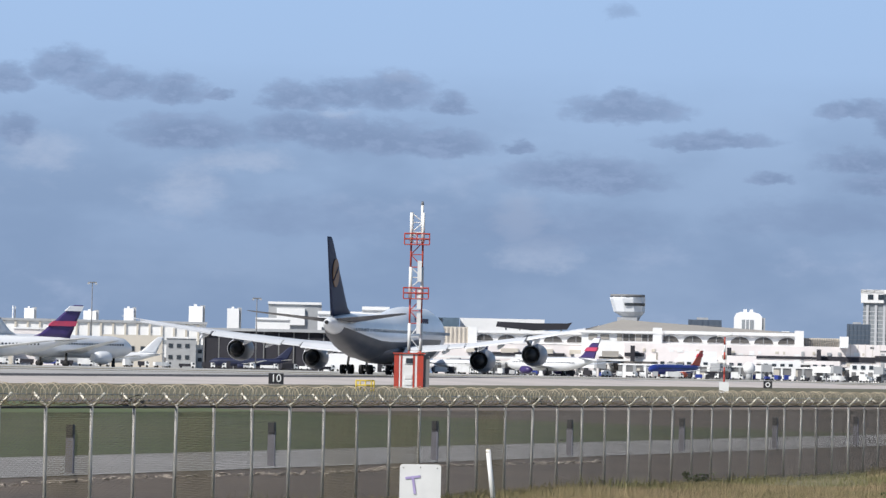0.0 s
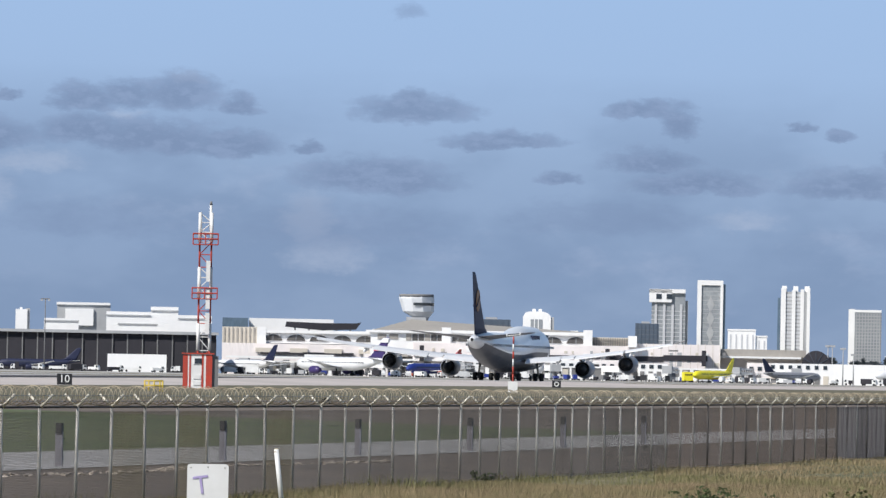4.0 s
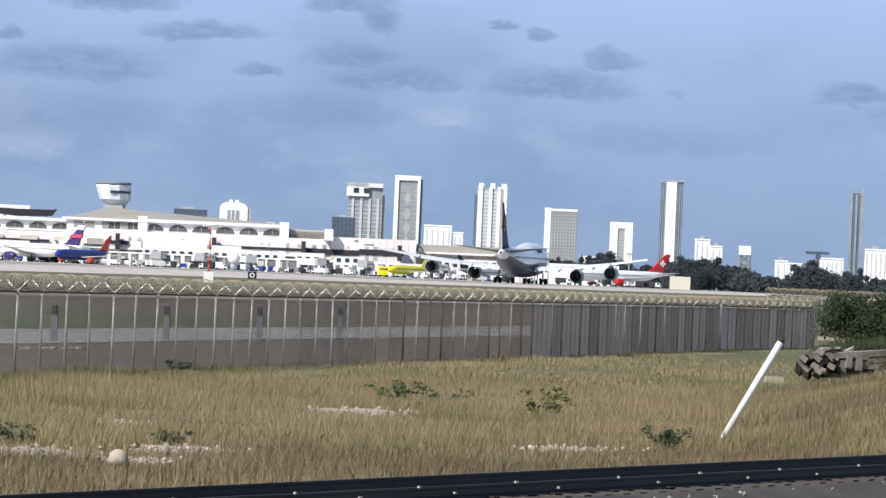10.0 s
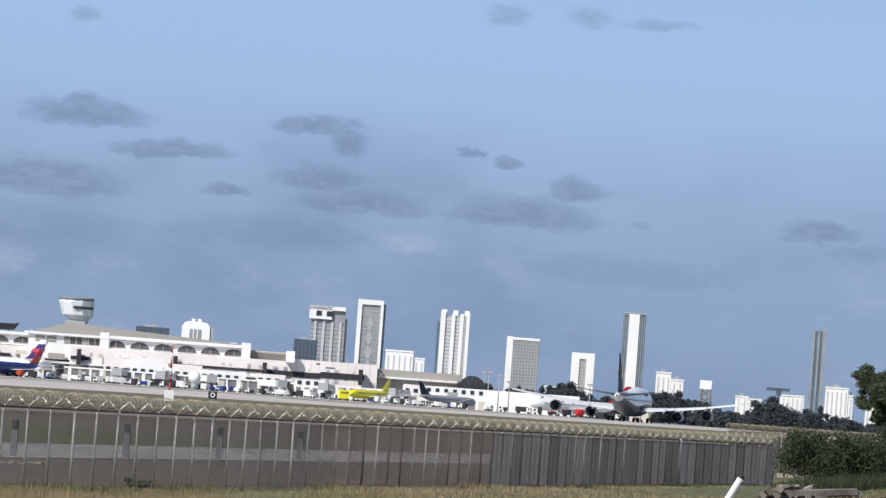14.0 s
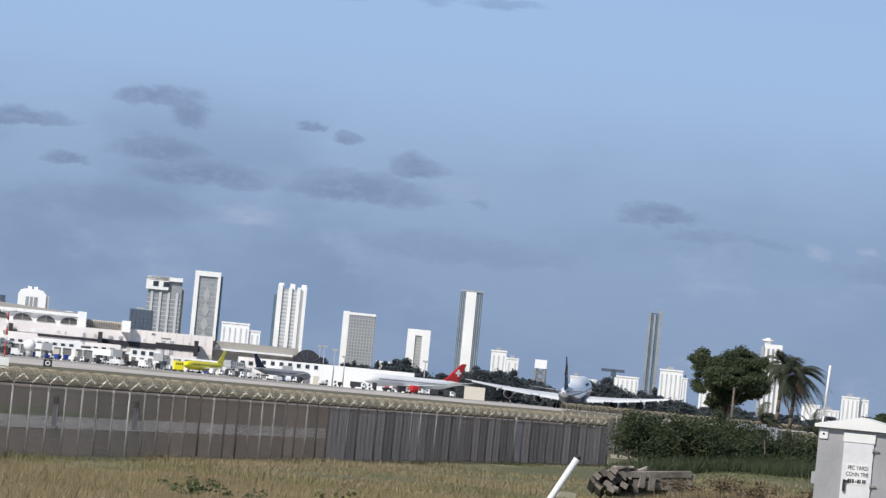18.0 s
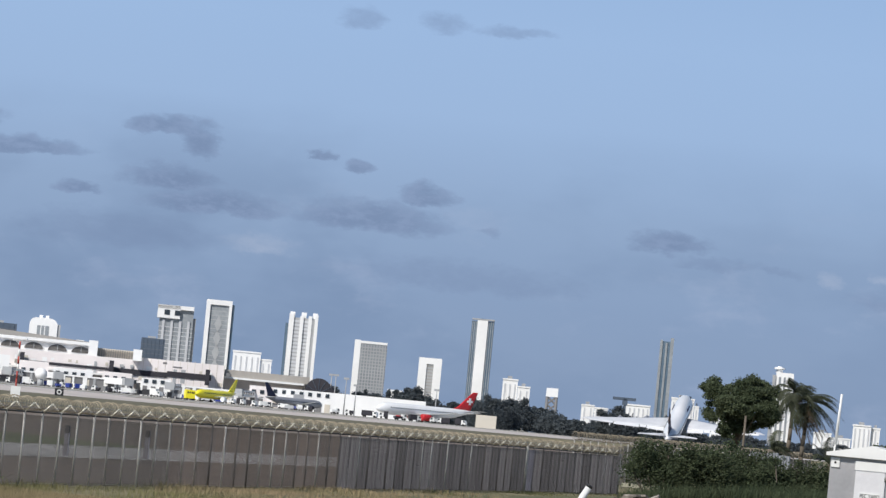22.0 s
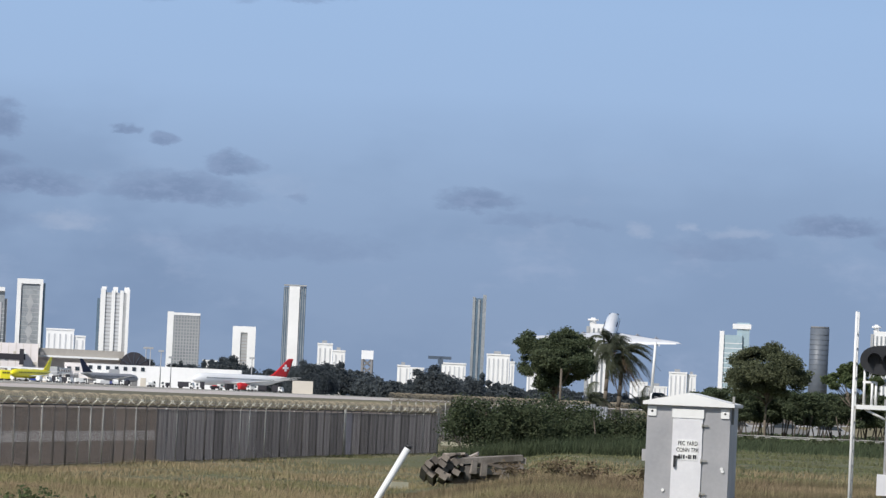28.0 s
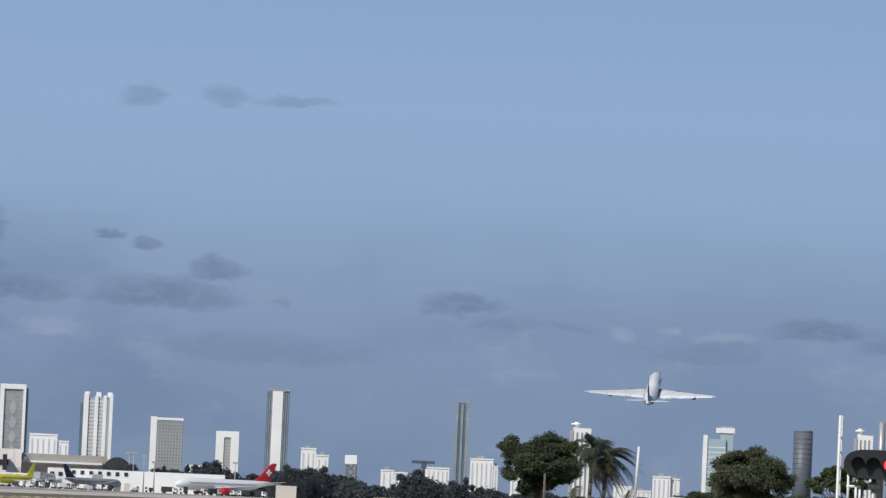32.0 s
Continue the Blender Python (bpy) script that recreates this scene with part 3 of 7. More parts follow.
def make_airliner():
    ob = thing("airliner", pose(track_x(777), 777, 2.6), "white four-engined airliner with dark blue tail, taking off", "airliner")
    secs = [(37.7, .15, 4.75, 5.05), (37.2, .9, 4.1, 5.9), (36, 1.6, 3.4, 6.9), (34, 2.35, 2.75, 8.3), (31, 2.95, 2.3, 9.5), (27, 3.2, 2.1, 9.95), (20, 3.25, 2.05, 10.02),
            (13, 3.25, 2.05, 9.98), (8, 3.25, 2.05, 9.7), (3, 3.25, 2.05, 9.0), (-1, 3.25, 2.05, 8.6), (-10, 3.25, 2.05, 8.55), (-17, 3.2, 2.25, 8.55), (-23, 2.9, 3.0, 8.5),
            (-29, 2.3, 4.2, 8.3), (-34, 1.45, 5.5, 7.95), (-37.5, .7, 6.4, 7.6), (-38.6, .3, 6.75, 7.3)]
    rings = [ring(y, hw, zb, zt, zc=max(5.3, zb + (zt - zb) * .5)) for y, hw, zb, zt in secs]
    rings.reverse()
    body = part("fuselage", G().loft(rings), M["aircraft_white"], ob)
    # grey belly: the lower shell, a little proud, its grey darkened for shade
    lower = []
    for y, hw, zb, zt in secs[5:16]:
        zc = max(5.3, zb + (zt - zb) * .5)
        lower.append([((hw + .05) * math.cos(a), y, zc + (zc - zb + .06) * math.sin(a)) for a in [math.pi * (1.06 + .88 * i / 10) for i in range(11)]])
    lower.reverse()
    part("belly", G().loft(lower, close=False, caps=False), M["shaded_belly_grey"], body, "grey belly paint, darkened for its shade")
    part("tail_cone", G().rod((0, -38.5, 7.05), (0, -39.4, 7.1), .3, .16, 12), M["engine_dark"], body, "dark exhaust outlet at the tail")
    fair = G().loft([ring(y, hw, zb, 4.3, 20, 3.3) for y, hw, zb in [(-14, .6, 2.7), (-11, 2.6, 1.9), (-4, 3.55, 1.55), (8, 3.6, 1.55), (15, 2.9, 1.7), (19, .8, 2.4)]])
    part("wing_fairing", fair, M["shaded_belly_grey"], body)
    for s in (1, -1):
        win = G()
        for k in range(84):
            y = 33 - k * .8
            if y > -31:
                hw = 3.262 if y > -16 else 3.262 - (-16 - y) * .055
                win.box(min(s * hw, s * (hw - .1)), max(s * hw, s * (hw - .1)), y - .16, y + .16, 6.0, 6.42)
        part("window_band", win, M["grey_glass"], body, "row of small grey cabin windows")["kind"] = "stuff"
        for k, ln in enumerate((1.1, .9, .9, 1.0, .9, .9)):
            part("letter_bar", G().box(min(s * 2.98, s * 2.6), max(s * 2.98, s * 2.6), 18 - k * 1.5 - ln, 18 - k * 1.5, 7.2, 8.3), M["tail_blue"], body, "dark blue letter as a plain bar")
        cock = G().box(min(s * .3, s * 2.2), max(s * .3, s * 2.2), 32.6, 33.4, 8.05, 8.6)
        part("cockpit_window", cock, M["dark_glass"], body)
        # wing
        w = G().loft([[(s * p[0], p[1], p[2]) for p in foil(*a[:5])] for a in WING])
        wing = darken_underside(part("wing", w, M["wing_grey"], ob, "pale grey swept wing"), M["aircraft_grey"], s)
        for a, b, y0, y1, c0, c1, d0, d1 in ((4.2, 10.6, -4.3, -5.2, 2.2, 2.0, .58, .5), (10.8, 13.2, -5.3, -5.9, 1.6, 1.6, .34, .32),
                                             (13.4, 22.6, -5.9, -9.9, 2.0, 1.6, .5, .4), (22.9, 32.0, -10.1, -15.2, 1.1, .6, .26, .14)):
            fl = G()
            top = [(s * x, y + .3, wing_z(x) + .1) for x, y in ((a, y0), (b, y1))] + [(s * b, y1 - c1, wing_z(b) - d1), (s * a, y0 - c0, wing_z(a) - d0)]
            fl.add(top + [(x, y, z - .2) for x, y, z in top], [(0, 1, 2, 3), (7, 6, 5, 4), (0, 4, 5, 1), (1, 5, 6, 2), (2, 6, 7, 3), (3, 7, 4, 0)])
            part("flap", fl, M["aircraft_white"], wing, "white lowered trailing-edge flap")
        for x, y in ((6.8, -3.5), (10.0, -4.0), (15.4, -5.2), (18.4, -6.4), (24, -9.6)):
            zc = wing_z(x) - .55
            pod = G().loft([[(s * x + r * math.cos(q), y + d, zc + r * 1.2 * math.sin(q) + dz) for q in [2 * math.pi * i / 10 for i in range(10)]]
                            for d, r, dz in ((2.4, .05, .2), (1.2, .32, .05), (-.6, .36, -.1), (-2.2, .22, -.45), (-3.2, .04, -.7))])
            part("flap_fairing", pod, M["aircraft_white"], wing)
        tipl = G().rod((s * 34.1, -17.0, 7.52), (s * 34.15, -17.6, 7.54), .06, .06, 6)
        part("tip_light", tipl, M["white_paint"], wing)
        # engines
        for x, y, z in ((12.4, 11.0, 2.35), (21.6, 2.2, 3.3)):
            nac = G().loft([[(s * x + r * math.cos(q), y + d, z + r * math.sin(q)) for q in [2 * math.pi * i / 22 for i in range(22)]]
                            for d, r in ((-2.35, 1.28), (-2.3, 1.36), (-1.2, 1.6), (.6, 1.72), (2.2, 1.62), (2.9, 1.45), (3.0, 1.3), (2.4, 1.22))], caps=False)
            eng = part("engine", nac, M["aircraft_grey"], ob, "grey jet engine with a dark exhaust")
            part("fan_duct", G().rod((s * x, y - 2.0, z), (s * x, y - 1.9, z), 1.34, 1.34, 20), M["engine_dark"], eng, "black fan exhaust opening")
            part("intake_face", G().rod((s * x, y + 2.2, z), (s * x, y + 2.3, z), 1.26, 1.26, 20), M["engine_dark"], eng, "dark fan face")
            core = G().loft([[(s * x + r * math.cos(q), y + d, z + r * math.sin(q)) for q in [2 * math.pi * i / 16 for i in range(16)]]
                             for d, r in ((-1.9, .95), (-3.2, .78), (-3.7, .6), (-4.4, .12))])
            part("core_cowl", core, M["engine_dark"], eng, "dark exhaust cone")
            zt = wing_z(x)
            py = G().add([(s * x + e, yy, zz) for e in (-.22, .22) for yy, zz in ((y + 1.6, z + 1.5), (y + .5, zt + .1), (y - 5.5, zt - .15), (y - 5.0, zt - .6), (y - 2.2, z + 1.15))],
                         [(0, 1, 2, 3, 4), (9, 8, 7, 6, 5), (0, 5, 6, 1), (1, 6, 7, 2), (2, 7, 8, 3), (3, 8, 9, 4), (4, 9, 5, 0)])
            part("pylon", py, M["aircraft_grey"], eng)
        # tailplane
        st = G().loft([[(s * p[0], p[1], p[2]) for p in foil(x, le, te, z, th, -.07)] for x, le, te, z, th in ((.6, -27.5, -36.2, 7.0, .8), (5.5, -32.2, -37.6, 7.65, .5), (10.6, -37.0, -39.4, 8.3, .22), (11.1, -38.2, -39.5, 8.4, .08))])
        # the dark underside colour stands for shade below the tailplane
        darken_underside(part("tailplane", st, M["wing_grey"], ob, "tailplane, pale above, darkened below for shade"), M["shaded_belly_grey"], s)
    fin = G().loft([upright_foil(z, le, te, th) for z, le, te, th in ((7.9, -21.0, -36.2, .95), (9.3, -25.2, -36.6, .85), (14, -30.6, -38.0, .55), (18.3, -35.6, -39.3, .32), (18.8, -36.6, -39.4, .1))])
    fin = part("tail_fin", fin, M["tail_blue"], ob, "dark blue tail fin with a yellow disc")
    for s in (1, -1):
        disc = part("disc", G().rod((s * .16, -34.2, 13.9), (s * .27, -34.2, 13.9), 1.95, 1.95, 28), M["tail_ochre"], fin, "dull orange disc with a dark bar shape")
        for y0, z0, y1, z1 in ((-35.9, 12.9, -34.3, 13.9), (-34.3, 13.9, -33.0, 14.7)):
            part("bar", G().rod((s * .27, y0, z0), (s * .27, y1, z1), .16, .1, 6), M["tail_blue"], disc)
    # undercarriage
    legs = []

    def bogie(x, y, top):
        g = G().rod((x, y, .75), (x * .93, y + .3, top), .16, .2, 10).rod((x, y - 1.0, .65), (x, y + 1.0, .65), .13, .13, 8).rod((x, y + .1, 1.6), (x * .9, y + 2.2, top), .08, .08, 6)
        leg = part("main_gear", g, M["bare_metal"], ob, "metal undercarriage leg with four black wheels")
        for dy in (-.8, .8):
            for dx in (-.56, .56):
                part("wheel", G().loft([[(x + dx + e, y + dy + r * math.cos(q), .7 + r * math.sin(q)) for q in [2 * math.pi * i / 18 for i in range(18)]]
                                        for e, r in ((-.26, .5), (-.23, .65), (-.1, .7), (.1, .7), (.23, .65), (.26, .5))]), M["tyre"], leg)
        legs.append((leg, -.5 * x if abs(x) > 3 else 0.0))
    for s in (1, -1):
        bogie(s * 5.5, 1.2, 3.9)
        bogie(s * 1.95, -2.4, 2.5)
    g = G().rod((0, 29.6, .5), (0, 29.9, 2.6), .13, .16, 10).rod((-.45, 29.6, .5), (.45, 29.6, .5), .1, .1, 8)
    nose = part("nose_gear", g, M["bare_metal"], ob, "metal nose leg with two black wheels")
    for dx in (-.42, .42):
        part("wheel", G().rod((dx - .17, 29.6, .5), (dx + .17, 29.6, .5), .5, .5, 18), M["tyre"], nose)
    legs.append((nose, 0.0))
    return ob, legs


airliner, gear_legs = make_airliner()

# ---- the city's skyline, far behind the airfield ----
def up(dist, elev):
    """Height at that distance that shows that many degrees over the horizon."""
    return EYE[2] + dist * math.tan(radians(elev))


def floors(body, x0, x1, y0, y1, z0, z1, pitch, material, proud=.35, thick=.5):
    n = int((z1 - z0) / pitch)
    me = mesh_of("floor_slab", G().box(x0 - proud, x1 + proud, y0 - proud, y1 + proud, 0, thick), material)
    for k in range(n):
        part("floor_slab", me, None, body, m=pose(0, 0, z0 + (k + .5) * pitch))


def ribs(body, x0, x1, y0, z0, z1, n, w, material, proud=.6):
    me = mesh_of("rib", G().box(-w / 2, w / 2, -proud, .2, z0, z1), material)
    for k in range(n):
        part("rib", me, None, body, m=pose(x0 + (x1 - x0) * (k + .5) / n, y0, 0))


def tower(pan0, pan1, elev, dist, style, label, turn=0.0, base=2.5):
    w = dist * radians(pan1 - pan0)
    top = up(dist, elev) - base
    ob = thing("tower_block", polar((pan0 + pan1) / 2, dist, base, turn), label, "high-rise", "skyline towers")
    h, d = w / 2, w * .8
    if style == "crowned":
        body = part("body", G().box(-h * .86, h, 0, d, 0, top - 1), M["grey_glass"], ob, "grey glazed shaft")
        floors(body, -h * .86, h, 0, d, 4, top * .82, 3.4, M["tower_grey"])
        ribs(body, -h * .86, h, 0, 2, top * .84, 4, 2.0, M["tower_grey"], .9)
        crown = part("crown", G().box(-h, h * .25, -2.5, d, top * .86, top).box(-h, h, -2.5, d, top - 3, top + .2), M["facade_white"], ob, "white crown with square openings")
        for x in (-h * .62, -h * .05):
            part("opening", G().box(x, x + h * .3, -2.8, 0, top * .895, top * .95), M["dark_glass"], crown)
        part("balcony_column", G().box(h, h + 2.2, 2, d - 2, top * .3, top * .88), M["facade_grey"], ob)
    elif style == "framed":
        body = part("body", G().box(-h * .7, h * .62, .8, d, 0, top - 4), M["grey_glass"], ob, "grey glazed front with a faint lattice")
        floors(body, -h * .7, h * .62, .8, d, 3, top - 5, 3.6, M["facade_grey"], .15, .4)
        for k in range(6):
            z = top * (.12 + .14 * k)
            if z + 14 > top - 4:
                break
            dm = G().add([(-h * .05, .55, z), (h * .22, .55, z + 7), (-h * .05, .55, z + 14), (-h * .32, .55, z + 7), (-h * .05, 1.2, z), (h * .22, 1.2, z + 7), (-h * .05, 1.2, z + 14), (-h * .32, 1.2, z + 7)],
                         [(0, 1, 2, 3), (4, 7, 6, 5), (0, 4, 5, 1), (1, 5, 6, 2), (2, 6, 7, 3), (3, 7, 4, 0)])
            part("lozenge", dm, M["facade_grey"], body)
        fr = G().box(-h, -h * .7, -.6, d, 0, top).box(h * .62, h * .82, -.6, d, 0, top).box(-h * .7, h * .62, -.6, d, top - 4, top)
        part("frame", fr, M["facade_white"], ob, "white concrete frame")
        part("side_wing", G().box(h * .82, h, 1, d, 0, top - 3), M["blue_glass"], ob)
    elif style == "ribbed":
        body = part("body", G().box(-h * .8, h * .9, 0, d, 0, top - 3), M["facade_grey"], ob)
        floors(body, -h * .8, h * .9, 0, d, 3, top - 4, 3.0, M["tower_grey"], .3, 1.9)
        # the flank's shade is given by a grey material
        part("grey_flank", G().box(h * .62, h * .8, -1.0, d, 0, top - 4), M["facade_grey"], ob, "flank coloured grey for shade")
        for x0, x1, t in ((-h * .8, -h * .5, top), (-h * .12, h * .1, top - 1.5), (h * .4, h * .62, top - 1), (h * .8, h, top)):
            part("pier", G().box(x0, x1, -1.4, d, 0, t), M["facade_white"], ob, "white pier")
        part("balcony_column", G().box(-h, -h * .8, 1, d - 1, 0, top - 8), M["blue_glass"], ob)
        for x in (-h * .6, h * .1, h * .8):
            part("roof_block", G().box(x - 2, x + 2, 3, 9, top - 3, top + 1.6), M["facade_white"], ob)
    elif style == "slab":
        body = part("body", G().box(-h * .62, h, 0, d, 0, top - 2.5), M["grey_glass"], ob, "grey gridded front")
        floors(body, -h * .62, h, 0, d, 2, top - 4, 2.6, M["facade_grey"], .25, .8)
        ribs(body, -h * .6, h, 0, 1, top - 3, 9, .9, M["facade_grey"], .5)
        part("end_wall", G().box(-h, -h * .62, -.5, d, 0, top), M["facade_white"], ob, "white end wall")
        part("parapet", G().box(-h * .62, h, -.5, d, top - 2.6, top - .6), M["facade_white"], ob)
    elif style == "slotted":
        body = part("body", G().box(-h * .3, h * .3, .9, d, 0, top - 4), M["facade_grey"], ob, "dark window slot")
        floors(body, -h * .3, h * .3, .9, d, 2, top - 5, 2.6, M["roof_tan"], .2, .6)
        part("frame", G().box(-h, -h * .3, 0, d, 0, top).box(h * .3, h, 0, d, 0, top).box(-h * .3, h * .3, 0, d, top - 5, top), M["facade_white"], ob, "white frame")
    elif style == "white_core":
        part("core", G().box(-h * .5, h * .42, -1, d, 0, top), M["facade_white"], ob, "white front")
        for x0, x1, t in ((-h, -h * .5, top - 1), (h * .42, h, top - .5)):
            gl = part("glazed_side", G().box(x0, x1, 0, d, 0, t), M["blue_glass"], ob, "blue-grey glazed side")
            ribs(gl, x0, x1, 0, 0, t, 3, .4, M["facade_grey"], .3)
        part("rim", G().box(-h, h, -1.2, d, top, top + 1.2), M["facade_grey"], ob)
    elif style == "thin":
        part("body", G().box(-h * .8, h * .8, .6, d, 0, top - 3), M["blue_glass"], ob)
        for x0, x1, t in ((-h, -h * .62, top - 2), (-h * .2, h * .1, top - 4), (h * .5, h, top)):
            part("pier", G().box(x0, x1, 0, d, 0, t), M["grey_glass"], ob, "grey pier")
    elif style == "round":
        c = part("body", G().rod((0, h, 0), (0, h, top), h, h, 28), M["round_glass"], ob, "dark blue curved glass")
        me = mesh_of("floor_slab", G().rod((0, h, 0), (0, h, .6), h + .07, h + .07, 28), M["round_glass"])
        for k in range(int(top / 4)):
            part("floor_slab", me, None, c, m=pose(0, 0, k * 4 + 2))
        part("rim", G().rod((0, h, top), (0, h, top + 1.5), h * .96, h * .96, 28), M["roof_grey"], ob)
    elif style == "slim_white":
        part("body", G().box(-h * .7, h, 0, d, 0, top * .93), M["facade_white"], ob)
        part("stair_shaft", G().box(-h, -h * .7, -1, d * .6, 0, top * .9), M["facade_grey"], ob)
        for k in range(3):
            part("window_strip", G().box(-h * .4 + k * h * .45, -h * .2 + k * h * .45, -.3, .5, 2, top * .88), M["grey_glass"], ob)
        part("lantern", G().rod((-h * .4, h, top * .93), (-h * .4, h, top), h * .35, h * .2, 12), M["facade_white"], ob)
        part("dish", G().rod((-h * .4, h, top * .965), (-h * .4, h, top * .985), h * .55, h * .5, 12), M["facade_white"], ob)
    elif style == "banded":
        b = part("body", G().box(-h, h, 0, d, 0, top - 1.5), M["slate_glass"], ob)
        floors(b, -h, h, 0, d, 2, top - 2, 3.6, M["round_glass"], .2, .7)
        ribs(b, -h, h, 0, 1, top - 2, 6, .5, M["slate_glass"], .4)
        part("roof_plant", G().box(-h * .5, h * .2, 3, d - 3, top - 1.5, top), M["facade_grey"], ob)
    elif style == "office":
        q = [(-h, 0), (h * .8, 0), (h * .8, top * .93), (h * .6, top * .98), (h * .3, top), (-h * .6, top), (-h * .85, top * .98), (-h, top * .92)]
        b = part("body", G().prism(q, 0, d), M["facade_white"], ob, "white front with a rounded top")
        # shade on the right side is put in as grey colour
        part("side_wall", G().box(h * .8, h, 1, d, 0, top * .92), M["facade_grey"], ob, "side coloured grey for its shade")
        part("great_window", G().box(-h * .5, h * .25, -.4, .4, top * .3, top * .885), M["grey_glass"], ob, "broad grey window")
        for x in (-h * .25, 0):
            part("mullion", G().box(x - .3, x + .3, -.6, 0, top * .3, top * .885), M["facade_white"], b)
        for x in (-h * .3, h * .1):
            part("roof_unit", G().box(x - 1.2, x + 1.2, 3, 7, top - .5, top + 1.8), M["facade_white"], b)
    elif style == "crane_block":
        b = part("body", G().box(-h, h * .45, 0, d, 0, top * .86), M["teal_glass"], ob, "pale teal glazing under construction")
        floors(b, -h, h * .45, 0, d, 2, top * .84, 4, M["facade_white"], .2, .5)
        part("core", G().box(h * .1, h * .9, 2, d, top * .7, top), M["teal_glass"], ob)
        part("core_top", G().box(-h * .2, h, 1, d, top * .93, top * .985), M["facade_white"], ob)
        part("column", G().box(-h, -h * .72, -1, d, 0, top * .9), M["facade_white"], ob)
    else:   # low white blocks of flats
        rnd = random.Random(int(pan0 * 100))
        x = -h
        while x < h - 3:
            bw = min(h - x, rnd.uniform(10, 22))
            t = top * (rnd.uniform(.86, 1.0) if x > -h else 1.0)
            y0 = rnd.uniform(0, 3)
            bl = part("block", G().box(x, x + bw, y0, d, 0, t), M["facade_white"], ob)
            part("parapet", G().box(x - .3, x + bw + .3, y0 - .5, d, t - 1.2, t), M["facade_white"], bl)
            n = max(1, int(bw / 3.6))
            me = mesh_of("window_strip", G().box(-.55, .55, -.3, .4, 1, t * .9), M["tower_grey"])
            for k in range(n):
                part("window_strip", me, None, bl, m=pose(x + bw * (k + .5) / n, y0, 0))
            if rnd.random() < .5:
                part("roof_plant", G().box(x + bw * .3, x + bw * .6, y0 + 3, y0 + 8, t, t + 2.2), M["facade_grey"], bl)
            x += bw + .3
    return ob


def lattice_tower(pan, dist):
    ob = thing("approach_tower", polar(pan, dist, 2.5), "small white cabin on a dark lattice base", "tower")
    z0, z1 = up(dist, .37) - 2.5, up(dist, .46) - 2.5
    part("cabin", G().box(-3.6, 3.6, 0, 6, z0, z1), M["facade_white"], ob, "white cabin")
    for x in (-2.8, 2.8):
        part("leg", G().rod((x, 1, 0), (x, 1, z0), 1.0, .9, 6), M["roof_grey"], ob)
    n = 5
    for k in range(n):
        part("brace", G().rod((-2.8, 1, z0 * k / n), (2.8, 1, z0 * (k + 1) / n), .6, .6, 5).rod((2.8, 1, z0 * k / n), (-2.8, 1, z0 * (k + 1) / n), .6, .6, 5), M["roof_grey"], ob)
    part("hut", G().box(-5, 4, -3, 4, 0, 9), M["facade_white"], ob, "white hut at its foot")
    cr = thing("tower_crane", polar(-6.285, dist, 2.5), "dark far-off crane with a short jib", "crane")
    zc = up(dist, .425) - 2.5
    part("mast", G().box(-.8, .8, 0, 1.6, 0, zc), M["slate_glass"], cr)
    part("jib", G().box(-7.5, 6.5, 0, 1.4, zc - 1.2, zc + .6), M["slate_glass"], cr)
    part("cab", G().box(-1.6, 1.6, -.3, 2, zc - 4, zc - 1.2), M["slate_glass"], cr)


S = 4550
tower(-11.103, -10.735, .93, S, "crowned", "grey glass high-rise with a white crown")
tower(-11.24, -11.0, .6, S - 150, "banded", "dark blue-grey slab of offices before the crowned tower")
tower(-10.616, -10.327, 1.03, S, "framed", "tall grey glass high-rise in a white frame")
tower(-10.3, -9.9, .54, S - 200, "low", "low white block of flats with vertical bands")
tower(-9.798, -9.47, .967, S, "ribbed", "white high-rise with stepped vertical piers")
tower(-9.078, -8.745, .765, S, "slab", "grey gridded high-rise with a white end wall")
tower(-8.409, -8.175, .648, S, "slotted", "white high-rise with one dark vertical slot")
tower(-7.91, -7.68, 1.08, S, "white_core", "tall white high-rise with grey glass sides")
tower(-7.54, -7.257, .515, S, "low", "white flats with grey window bands")
lattice_tower(-7.03, 3400)
tower(-5.983, -5.845, 1.08, S, "thin", "very slender grey high-rise")
tower(-5.815, -5.53, .485, S, "low", "white flats beside the slender tower")
tower(-4.815, -4.6, .9, S, "slim_white", "white tower with a round lantern behind the trees")
tower(-3.956, -3.68, .385, S, "low", "cluster of white flats")
tower(-3.459, -3.142, .915, S, "crane_block", "pale teal high-rise under construction")
tower(-2.544, -2.349, .892, S, "round", "dark blue round glass high-rise")
tower(-1.93, -1.74, .955, S, "slim_white", "white tower with a mast behind the signal")
tower(-1.45, -1.05, .74, S, "low", "white flats at the edge of the city")
tower(-.95, -.6, .45, S, "low", "low white flats at the edge of the city")
tower(-12.85, -12.51, .615, S - 700, "banded", "blue-grey office block with a flat roof behind the terminal")
tower(-12.385, -12.068, .68, S - 700, "office", "white office block with a broad front behind the terminal")
tower(-6.72, -6.45, .33, S, "low", "low white houses of the city")
tower(-6.3, -6.02, .375, S, "low", "low white blocks on the skyline")
tower(-8.7, -8.55, .29, S, "low", "small white houses among trees")
tower(-5.4, -5.2, .30, S, "low", "small white houses behind the trees")
tower(-4.35, -3.97, .27, S, "low", "low pale buildings of the city")


